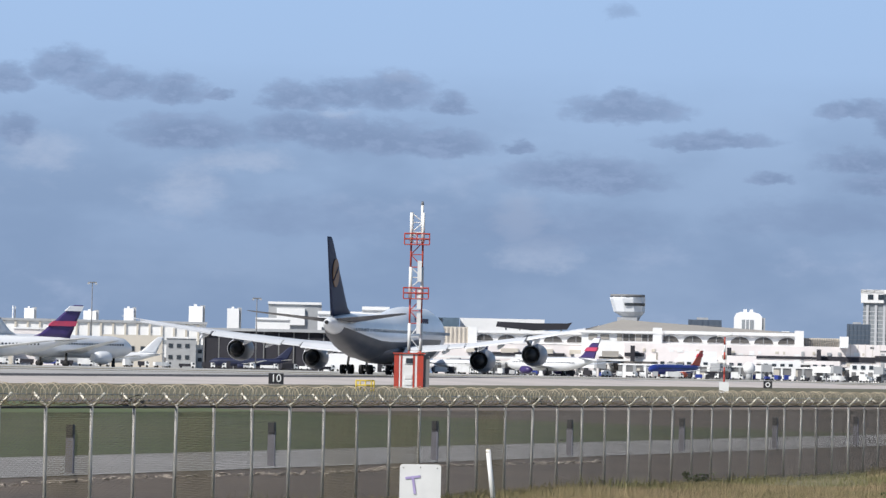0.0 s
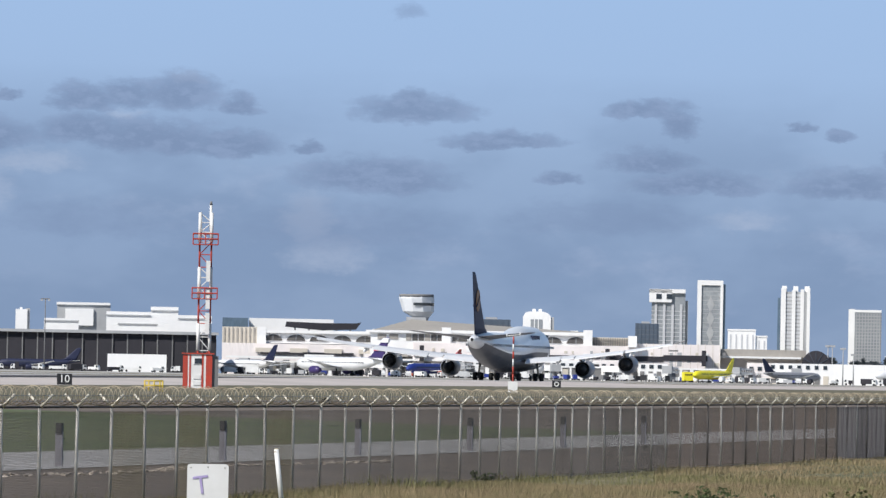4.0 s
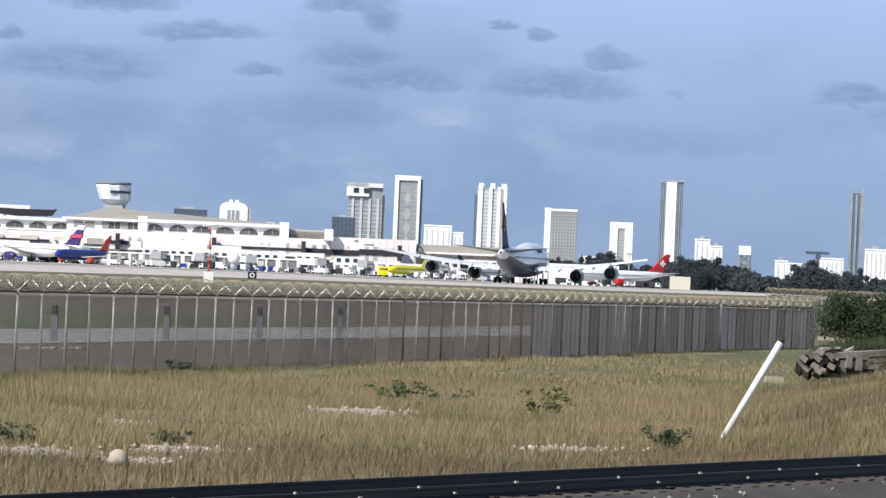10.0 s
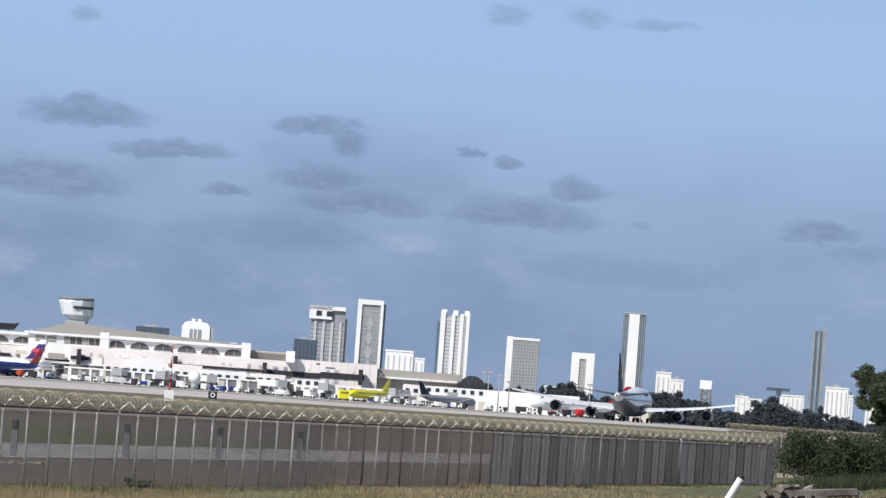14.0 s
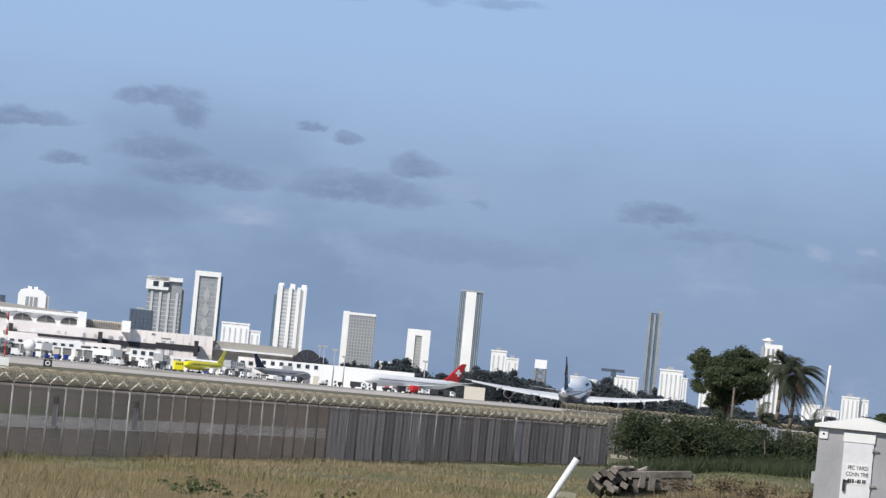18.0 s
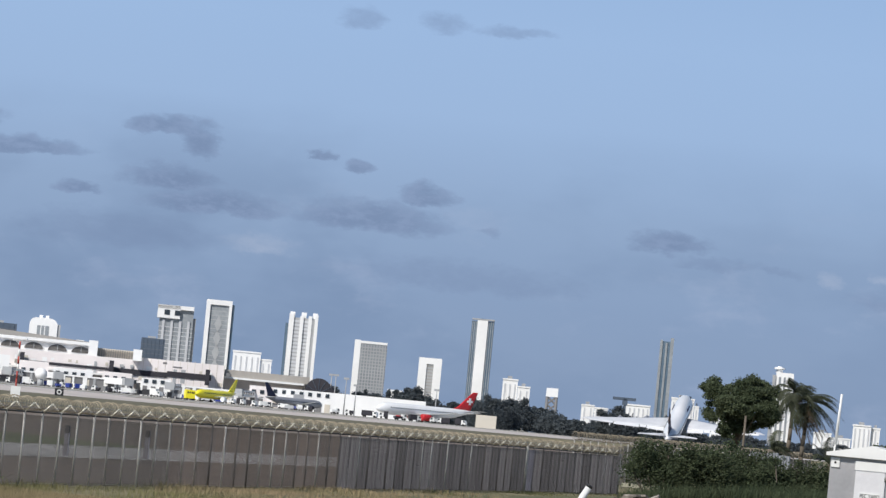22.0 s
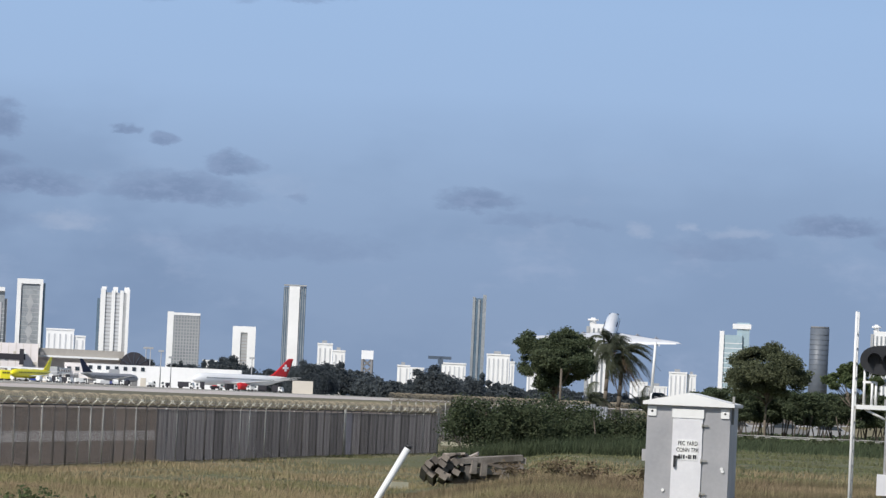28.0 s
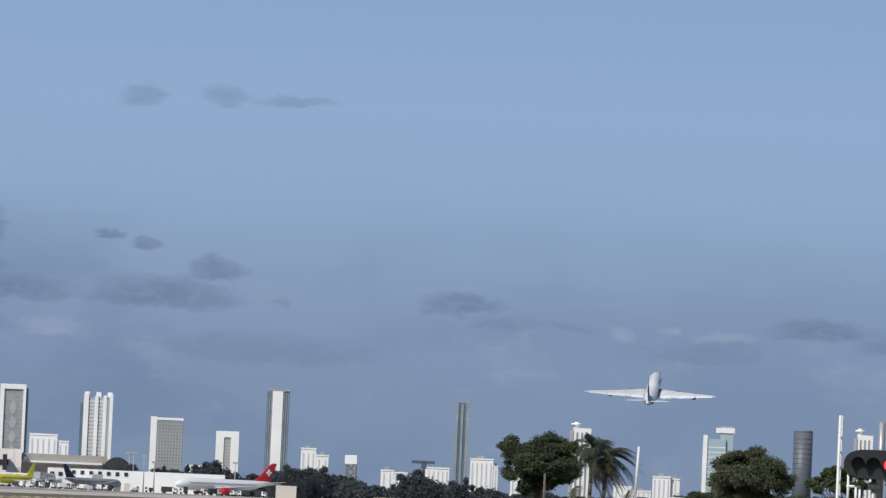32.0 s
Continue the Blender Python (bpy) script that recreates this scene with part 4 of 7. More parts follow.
# ---- leaves ----
def leaves(name, clumps, n, size, material, parent=None, label="", seed=1, flat=.6, m=None):
    """Small leaf faces round the clumps (x, y, z, radius x, radius y, radius z)."""
    rng = np.random.default_rng(seed)
    c = np.array(clumps, float)
    vol = (c[:, 3] * c[:, 4] * c[:, 5]) ** .67
    pick = rng.choice(len(c), n, p=vol / vol.sum())
    d = rng.normal(size=(n, 3))
    d /= np.linalg.norm(d, axis=1)[:, None]
    r = rng.uniform(.1, 1.0, n) ** .5 * (1 + .16 * rng.normal(size=n))
    p = c[pick, :3] + d * r[:, None] * c[pick, 3:]
    a = rng.normal(size=(n, 3)) * [1, 1, .55]
    a /= np.linalg.norm(a, axis=1)[:, None]
    b = np.cross(a, rng.normal(size=(n, 3)))
    b /= np.linalg.norm(b, axis=1)[:, None]
    s = size * rng.uniform(.6, 1.4, n)[:, None]
    quad = np.stack([p - a * s, p + b * s * flat, p + a * s, p - b * s * flat], 1).reshape(-1, 3)
    return from_quads(name, quad, material, parent, label, m)


def from_quads(name, quad, material, parent=None, label="", m=None):
    n = len(quad) // 4
    me = bpy.data.meshes.new(name)
    me.vertices.add(4 * n), me.loops.add(4 * n), me.polygons.add(n)
    me.vertices.foreach_set("co", quad.astype(np.float32).ravel())
    me.loops.foreach_set("vertex_index", np.arange(4 * n, dtype=np.int32))
    me.polygons.foreach_set("loop_start", np.arange(0, 4 * n, 4, dtype=np.int32))
    me.materials.append(material)
    me.update(calc_edges=True)
    return part(name, me, None, parent, label, m)


def wood(name, pan0, pan1, dist, elev, n, size, label, seed, step_w=14.0, low=.45):
    rng = random.Random(seed)
    clumps = []
    x = pan0
    while x < pan1:
        swell = .8 + .2 * math.sin(x * 9 + seed) * math.sin(x * 3.7 + 2 * seed)
        top = up(dist, elev * swell * rng.uniform(low, 1.0)) - 2
        rx = step_w * rng.uniform(.25, .6)
        q = polar(x, dist + rng.uniform(-50, 50)).translation
        clumps.append((q.x, q.y, 2 + top * .45, rx * 1.3, rx, top * .45))
        for j in range(2):
            # ragged tops
            clumps.append((q.x + rng.uniform(-rx, rx), q.y, 2 + top * rng.uniform(.72, 1.0), rx * rng.uniform(.25, .5), rx * .5, top * rng.uniform(.08, .17)))
        x += math.degrees(rx * .7 / dist)
    ob = leaves(name, clumps, n, size, M["hazed_leaf"], seed=seed)
    return tagged(ob, label, "trees", "", "stuff")


wood("far_woods", -9.35, -6.9, 3300, .345, 70000, .75, "dark green trees behind the apron", 5, 12, .75)
wood("far_woods", -7.0, -4.9, 3100, .235, 55000, .75, "dark green trees on the horizon", 6, 13, .7)
wood("far_woods", -5.2, .8, 2600, .17, 80000, .65, "dark green trees on the horizon", 8, 12, .6)
wood("far_woods", -6.42, -5.9, 2200, .345, 36000, .5, "rounded dark green wood", 9, 11, .92)
wood("far_woods", -7.76, -7.4, 2900, .345, 20000, .5, "rounded dark green tree behind the tails", 10, 12, .9)
wood("far_woods", -22.0, -19.0, 3400, .3, 20000, .6, "dark green trees on the horizon", 12, 18)

# ---- the terminal across the runway ----
def block(name, pan0, pan1, dist, e0, e1, depth, material, label="", category="building", parent=None, turn=0.0):
    """A plain mass facing the stand, between two pans and two elevations."""
    w = dist * radians(pan1 - pan0)
    z0, z1 = up(dist, e0) if e0 is not None else 2.5, up(dist, e1)
    g = G().box(-w / 2, w / 2, 0, depth, 0, z1 - z0)
    m = polar((pan0 + pan1) / 2, dist, z0, turn)
    if parent is not None:
        return part(name, g, material, parent, label, parent.matrix_basis.inverted() @ m)
    ob = part(name, g, material, None, "", m)
    return tagged(ob, label, category)


TD = 2760
terminal = thing("terminal_building", polar(-13.0, TD, 2.5), "long pale terminal with arched upper windows and a tan hipped roof", "terminal")


def tp(name, pan0, pan1, e0, e1, material, label="", out=0.0, depth=60.0):
    return block(name, pan0, pan1, TD - out, e0, e1, depth, material, label, parent=terminal)


def arcade(pan0, pan1, e0, e1, n, out):
    """An upper storey with wide arched windows."""
    hall = tp("upper_storey", pan0, pan1, e0, e1, M["facade_white"], "white upper storey with arches", out)
    w = (TD - out) * radians(pan1 - pan0)
    z0, z1 = 0, up(TD, e1) - up(TD, e0)
    for k in range(n):
        xc, r = -w / 2 + w * (k + .5) / n, w / n * .40
        pts = [(xc + r * math.cos(a), z1 * .2 + z1 * .48 * math.sin(a)) for a in [math.pi * i / 12 for i in range(13)]]
        glass = part("arched_window", G().prism(pts, -.5, .4), M["arch_glass"], hall, "grey arched window")
        rim = [(xc + r * 1.12 * math.cos(a), z1 * .2 + z1 * .6 * math.sin(a)) for a in [math.pi * i / 12 for i in range(13)]]
        part("arch_rim", G().prism(rim, -.25, .2), M["facade_white"], hall)
        part("mullion", G().box(xc - .14, xc + .14, -.8, 0, z1 * .2, z1 * .66), M["facade_grey"], glass)
    part("cornice", G().box(-w / 2 - 1, w / 2 + 1, -2.2, 5, z1 - 1.3, z1 + .2), M["facade_white"], hall)
    for x in (-w / 2, w / 2):
        part("end_pier", G().box(x - 2.2, x + 2.2, -2.5, 4, -1, z1 + 1.5), M["facade_white"], hall)
    return hall


arcade(-15.04, -13.87, .31, .44, 5, 0)
arcade(-13.16, -11.72, .335, .468, 6, 20)
tp("lower_wall", -15.44, -13.5, None, .305, M["facade_pink"], "pale pinkish lower wall", 4)
tp("lower_wall", -13.5, -11.24, None, .345, M["facade_pink"], "pale pinkish lower wall", 24)
tp("lower_wall", -11.24, -10.37, None, .372, M["facade_pink"], "pale pinkish lower wall", 24)
tp("lower_wall", -10.37, -9.5, None, .255, M["facade_pink"], "pinkish lower wall in the shade of the roof", 4)
tp("roof_edge", -10.37, -9.5, .262, .335, M["roof_tan"], "grey-tan sloping roof edge", 20)
tp("bright_fascia", -10.37, -9.55, .245, .264, M["facade_white"], "white fascia under the roof", 22)
dome_r = 2730 * radians(.145)
dome = part("round_end", G().prism([(dome_r * math.cos(a), (up(2730, .335) - up(2730, .18)) * math.sin(a)) for a in [math.pi * i / 16 for i in range(17)]], 0, 30), M["hangar_dark"], terminal,
            "dark rounded glazed end", terminal.matrix_basis.inverted() @ polar(-9.4, 2730, up(2730, .18)))
for k in range(5):
    a = math.pi * (k + 1) / 6
    part("glazing_bar", G().rod((0, -.2, 0), (dome_r * math.cos(a), -.2, (up(2730, .335) - up(2730, .18)) * math.sin(a)), .12, .12, 5), M["slate_glass"], dome)
for a in (-13.43, -12.45, -11.54, -10.56):
    tp("stair_tower", a, a + .045, .155, .315, M["hangar_dark"], "dark stair tower", 32, 6)
tp("ribbed_wall", -11.69, -11.31, .34, .43, M["facade_beige"], "ribbed beige wall", 16)
tp("pier", -11.31, -11.22, .335, .45, M["facade_white"], "", 30)
for k in range(16):
    tp("rib", -11.68 + k * .0235, -11.672 + k * .0235, .34, .425, M["roof_tan"], "", 17.5)
# matte near-black puts the shade on these window bands into their colour
tp("dark_band", -12.45, -11.52, .212, .24, M["hangar_dark"], "window band, near-black to stand for its shade", 24.5, 4)
tp("dark_band", -11.5, -10.95, .192, .246, M["hangar_dark"], "window band, near-black to stand for its shade", 24.5, 4)
tp("dark_band", -10.95, -10.5, .205, .262, M["hangar_dark"], "window band, near-black to stand for its shade", 24.5, 4)
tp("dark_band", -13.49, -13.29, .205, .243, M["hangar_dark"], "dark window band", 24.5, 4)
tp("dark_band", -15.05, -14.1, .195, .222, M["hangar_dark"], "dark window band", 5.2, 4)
for a0, a1, e0, e1 in ((-13.17, -13.04, .177, .25), (-12.86, -12.7, .18, .245), (-13.72, -13.55, .195, .255), (-12.5, -12.4, .2, .24)):
    tp("grey_shutter", a0, a1, e0, e1, M["roof_tan"], "grey-beige louvred shutter", 24.6, 3)
tp("pale_ledge", -15.4, -11.3, .155, .175, M["facade_white"], "", 28, 6)
for k in range(26):
    a = -15.3 + k * .16
    tp("gate_window", a, a + .07, .10, .14, M["dark_glass"], "", 29 if a > -13.5 else 9, 8)
for k, a in enumerate((-15.1, -14.75, -14.4, -14.05, -13.7)):
    tp("grey_panel", a, a + .18, .215, .26, M["facade_beige"], "grey-beige wall panel", 5.2, 2)
# hipped tan roof under the control tower
def hip():
    at = lambda a: TD * math.tan(radians(a + 13.0))
    x0, x1, x2, x3 = at(-13.95), at(-13.52), at(-13.1), at(-11.7)
    e0, e1, e2, e3 = (up(TD, e) - 2.5 for e in (.447, .578, .462, .478))
    vs = [(x0, -21.5, e0), (x2, -21.5, e0), (x3, -21.5, e2), (x3, 50, e2), (x0, 50, e0), (x1, 4, e1), (x2, 6, e1 - 1.2), (x3, 6, e3)]
    g = G().add(vs, [(0, 1, 6, 5), (1, 2, 7, 6), (2, 3, 7), (3, 4, 5, 6, 7), (4, 0, 5), (4, 3, 2, 1, 0)])
    part("hipped_roof", g, M["roof_tan"], terminal, "tan hipped roof")
    part("eave", G().box(x0 - 1, x2, -22.5, -20.5, e0 - .6, e0 + .6), M["facade_white"], terminal)


hip()
tp("hip_wall", -13.93, -13.1, .20, .449, M["facade_white"], "white wall with brown windows under the roof", 20.5)
for k in range(6):
    tp("hip_window", -13.57 + k * .064, -13.515 + k * .064, .362, .43, M["arch_glass" if k % 3 else "roof_tan"], "", 20.8, 3)
for a in (-13.86, -13.74):
    tp("hip_window", a, a + .09, .37, .425, M["roof_tan"], "", 20.8, 3)
for a, w in ((-12.95, .1), (-12.2, .06), (-11.9, .08), (-13.2, .12)):
    tp("roof_unit", a, a + w, .45, .525 - (a + 13.2) * .025, M["facade_white"], "white roof unit", -20, 8)

# control tower: a flared cab on a stem
ct = thing("control_tower", polar(-13.47, TD + 60, 2.5), "pale grey control tower with a flared cab and dark window slot", "control tower")
cd = TD + 60
zb, zt = up(cd, .60) - 2.5, up(cd, .835) - 2.5
r0, r1 = cd * radians(.36) * .40, cd * radians(.36) * .5
circle = lambda r, z, n=24: [(r * math.cos(2 * math.pi * i / n), r * math.sin(2 * math.pi * i / n), z) for i in range(n)]
part("stem", G().loft([[(x + 2.0, y, z) for x, y, z in c] for c in (circle(3.4, 0, 10), circle(3.4, zb - 2, 10), circle(4.6, zb, 10))], False), M["facade_grey"], ct)
part("cab", G().loft([[(x + 2.2, y, z) for x, y, z in circle(r0 * .6, zb, 10)], [(x + 1.0, y, z) for x, y, z in circle(r0 * 1.1, zb + (zt - zb) * .24, 10)], circle(r1, zt - 2.2, 10), circle(r1 * .985, zt - 1.4, 10)], False), M["cab_white"], ct, "pale grey flared cab")
part("window_slot", G().loft([[(r * math.cos(a), r * math.sin(a), z) for a in [math.radians(-100 + 95 * i / 12) for i in range(13)]] for r, z in ((r1 * .985, zb + (zt - zb) * .5), (r1 * 1.0, zb + (zt - zb) * .62))],
                              close=False, caps=False), M["dark_glass"], ct, "dark window slot")
part("roof_rim", G().loft([circle(r1 * .99, zt - 1.3), circle(r1 * .97, zt - .1)]), M["roof_grey"], ct, "dark roof rim")
part("bracket", G().box(-5, 5, -6, -3, zb - 5, zb), M["facade_grey"], ct)

# cargo side, to the west
dh = block("dark_hangar", -17.78, -15.5, 2600, None, .385, 80, M["hangar_dark"], "long dark open-fronted hangar with a pale roof edge", "hangar")
hw2 = 2600 * radians(2.28) / 2
ht = up(2600, .385) - 2.5
part("fascia", G().box(-hw2 - 1, hw2 + 1, -3, 2, ht - .4, ht + .9), M["facade_grey"], dh, "pale fascia")
for k in range(15):
    part("door_leaf", G().box(-hw2 + 1 + k * 6.9, -hw2 + 7 + k * 6.9, -.5 - .5 * (k % 2), 0, 0, ht * .86), M["hangar_dark"], dh)
    part("column", G().box(-hw2 + .2 + k * 6.9, -hw2 + .8 + k * 6.9, -1.2, 0, 0, ht), M["roof_grey"], dh, "grey column")
block("cargo_shed", -16.6, -16.0, 2560, None, .17, 12, M["facade_white"], "low white shed before the hangar", "shed")
ch = block("cargo_hall", -20.6, -17.75, 2850, None, .455, 60, M["facade_white"], "long white hall on the west side", "hall")
cw = 2850 * radians(2.85) / 2
cz = up(2850, .455) - 2.5
part("roof_edge", G().box(-cw - .5, cw + .5, -1.2, 2, cz - .9, cz + .3), M["facade_grey"], ch, "grey roof edge")
part("dark_band", G().box(-cw + 3, cw - 3, -.35, 1, cz * .52, cz * .60), M["grey_glass"], ch, "band of grey windows")
for k in range(23):
    part("pilaster", G().box(-cw + 2 + k * 6.15, -cw + 3 + k * 6.15, -.8, 0, 0, cz), M["facade_beige"], ch)
    part("gate", G().box(-cw + 4 + k * 6.15, -cw + 7.2 + k * 6.15, -.4, 0, 0, 5.2), M["roof_grey" if k % 3 else "facade_beige"], ch, "roller gate")
for k, (a0, a1, e, mm, lab) in enumerate(((-20.5, -20.1, .34, "facade_beige", "beige"), (-20.05, -19.75, .27, "facade_grey", "grey"), (-19.7, -19.2, .36, "facade_pink", "pinkish"), (-19.15, -18.85, .25, "facade_white", "white"), (-18.15, -17.85, .3, "facade_grey", "grey"), (-17.85, -17.6, .22, "facade_white", "white"))):
    lb = block("cargo_building", a0, a1, 2650 + 15 * k, None, e, 18, M[mm], lab + " flat-roofed cargo building with small windows", "building")
    lw, lz = (2650 + 15 * k) * radians(a1 - a0) / 2, up(2650, e) - 2.5
    part("parapet", G().box(-lw - .3, lw + .3, -.5, 18.3, lz - .2, lz + .6), M["facade_white"], lb)
    for j in range(int(lw / 2)):
        for z in (lz * .3, lz * .68):
            part("window", G().box(-lw + 1 + j * 4, -lw + 3 + j * 4, -.3, .4, z, z + 1.9), M["dark_glass"], lb)
bw = block("customs_house", -18.8, -18.2, 2620, None, .315, 20, M["facade_beige"], "beige building with a row of small windows", "building")
for k in range(5):
    part("window", G().box(-11 + k * 5, -8.8 + k * 5, -.3, .6, 7.4, 9.8), M["dark_glass"], bw)
for a0, a1, e in ((-18.59, -18.44, .595), (-17.93, -17.74, .63), (-17.54, -17.37, .615), (-19.72, -19.66, .58), (-19.6, -19.45, .575), (-19.0, -18.82, .56)):
    p = block("penthouse", a0, a1 - .05, 2880, .40, e - .01, 12, M["facade_white"], "white rooftop penthouse block", "penthouse")
    w = 2880 * radians(a1 - a0)
    z = up(2880, e) - up(2880, .40)
    part("lift_shaft", G().box(w * .25, w * .5, 1, 12, 0, z), M["facade_grey"], p)
    part("vent", G().box(-w * .1, w * .05, 2, 5, z * .9, z * 1.04), M["facade_white"], p)
gs = block("grey_hall", -17.12, -16.58, 2900, None, .665, 40, M["facade_grey"], "stepped grey hall with a white parapet", "hall")
part("parapet", G().box(-14, 13.5, -1, 41, up(2900, .66) - 2.5, up(2900, .685) - 2.5), M["facade_white"], gs)
part("white_bay", G().box(-9.5, 5, -1.5, 4, up(2900, .45) - 2.5, up(2900, .62) - 2.5), M["facade_white"], gs)
for a0, a1, e in ((-16.62, -16.17, .6), (-16.17, -15.89, .655), (-15.89, -15.55, .575), (-17.25, -16.9, .52), (-16.5, -16.1, .5)):
    h = block("white_hall", a0, a1, 2840 if e > .55 else 2800, None, e, 30, M["facade_white"], "white boxy hall beside the hangar", "hall", turn=0)
    part("roof_edge", G().box(-2840 * radians(a1 - a0) / 2, 2840 * radians(a1 - a0) / 2, -.6, 0, (up(2840, e) - 2.5) * .93, (up(2840, e) - 2.5) * .95), M["facade_grey"], h)
block("glazed_block", -15.44, -15.18, 2880, None, .56, 30, M["blue_glass"], "blue-grey glazed block at the terminal", "building")
rb = block("ribbed_block", -15.44, -15.06, 2790, None, .468, 20, M["facade_beige"], "ribbed beige block beside the terminal", "building")
for k in range(9):
    part("rib", G().box(-8.6 + k * 2.1, -7.9 + k * 2.1, -.5, 0, 14, up(2790, .46) - 2.5), M["roof_tan"], rb)
hw = block("white_hangar", -15.17, -14.31, 2900, None, .56, 60, M["facade_white"], "broad white hangar with a low-pitched roof", "hangar")
part("louvre", G().box(10, 18, -.4, 0, up(2900, .49) - 2.5, up(2900, .52) - 2.5), M["roof_grey"], hw)
cn = thing("canopy_roof", polar(-14.42, 2850, up(2850, .462)), "dark grey curved canopy roof on struts", "canopy")
part("deck", G().prism([(-19, .9), (-18.4, 3.4), (0, 2.9), (17, 3.1), (19.5, 3.7), (17, .1), (0, -.7)], -5, 14), M["hangar_dark"], cn)
for k in range(5):
    part("strut", G().rod((-14 + 7 * k, 0, -3), (-14 + 7 * k, 0, .6), .4, .4, 6), M["roof_grey"], cn)

# pier running east, with a vaulted end
pier = thing("pier_concourse", polar(-10.0, 2980, 2.5), "long white concourse with a grey vaulted roof and dark round end", "concourse")
part("vault", G().loft([[(x, 26 * math.cos(a) * .5 + 30, z0 + hgt * math.sin(a)) for a in [math.pi * i / 10 for i in range(11)]] for x, z0, hgt in
                        ((-95, 11, 9.5), (-30, 10.5, 7.5), (32, 9.5, 6.2))], caps=True), M["steel_roof"], pier, "grey vaulted metal roof")
part("end_glazing", G().loft([[(x, 27 * math.cos(a) * .5 + 30, 9 + hgt * math.sin(a)) for a in [math.pi * i / 10 for i in range(11)]] for x, hgt in ((32, 7.2), (38, 6.8), (40, 4))]), M["hangar_dark"], pier, "dark rounded end")
part("hall", G().box(-95, 40, 16, 44, 0, 11), M["facade_white"], pier)
for k in range(12):
    part("window", G().box(-88 + 10.5 * k, -82 + 10.5 * k, 15.5, 16.2, 5, 8), M["grey_glass"], pier)
block("low_annexe", -9.3, -8.3, 2900, None, .20, 20, M["facade_white"], "low white annexe on the apron", "annexe")
ga = block("gate_annexe", -9.9, -9.22, 2715, None, .2, 12, M["facade_white"], "white gate building with dark windows", "annexe")
for k in range(7):
    part("window", G().box(-14 + k * 4.2, -12.2 + k * 4.2, -.3, .3, 7.4, 9.2), M["dark_glass"], ga)
    part("gate", G().box(-14 + k * 4.2, -11.4 + k * 4.2, -.3, .3, 0, 4.2), M["roof_grey" if k % 3 else "facade_beige"], ga)
for a, e in ((-9.28, .385), (-9.235, .385), (-9.126, .36), (-9.02, .3), (-8.2, .33)):
    ob = thing("floodlight_mast", polar(a, 2800, APZ), "slim grey floodlight mast on the apron", "mast")
    z = up(2800, e) - APZ
    part("pole", G().rod((0, 0, 0), (0, 0, z), .35, .2, 8), M["facade_grey"], ob)
    part("lamp_head", G().box(-1.4, 1.4, -.4, .4, z - .6, z + .4), M["facade_grey"], ob)
for a, e in ((-18.915, .84), (-17.24, .715)):
    ob = thing("apron_light_mast", polar(a, 2400, APZ), "tall grey apron light with a lamp cluster", "mast")
    z = up(2400, e) - APZ
    part("pole", G().rod((0, 0, 0), (0, 0, z), .3, .18, 8), M["roof_grey"], ob)
    part("lamp_bar", G().box(-1.8, 1.8, -.3, .3, z - .3, z + .2), M["roof_grey"], ob)
    for s in (-1.6, 1.6):
        part("lamp", G().box(s - .5, s + .5, -.6, .4, z - .9, z - .2), M["facade_grey"], ob)


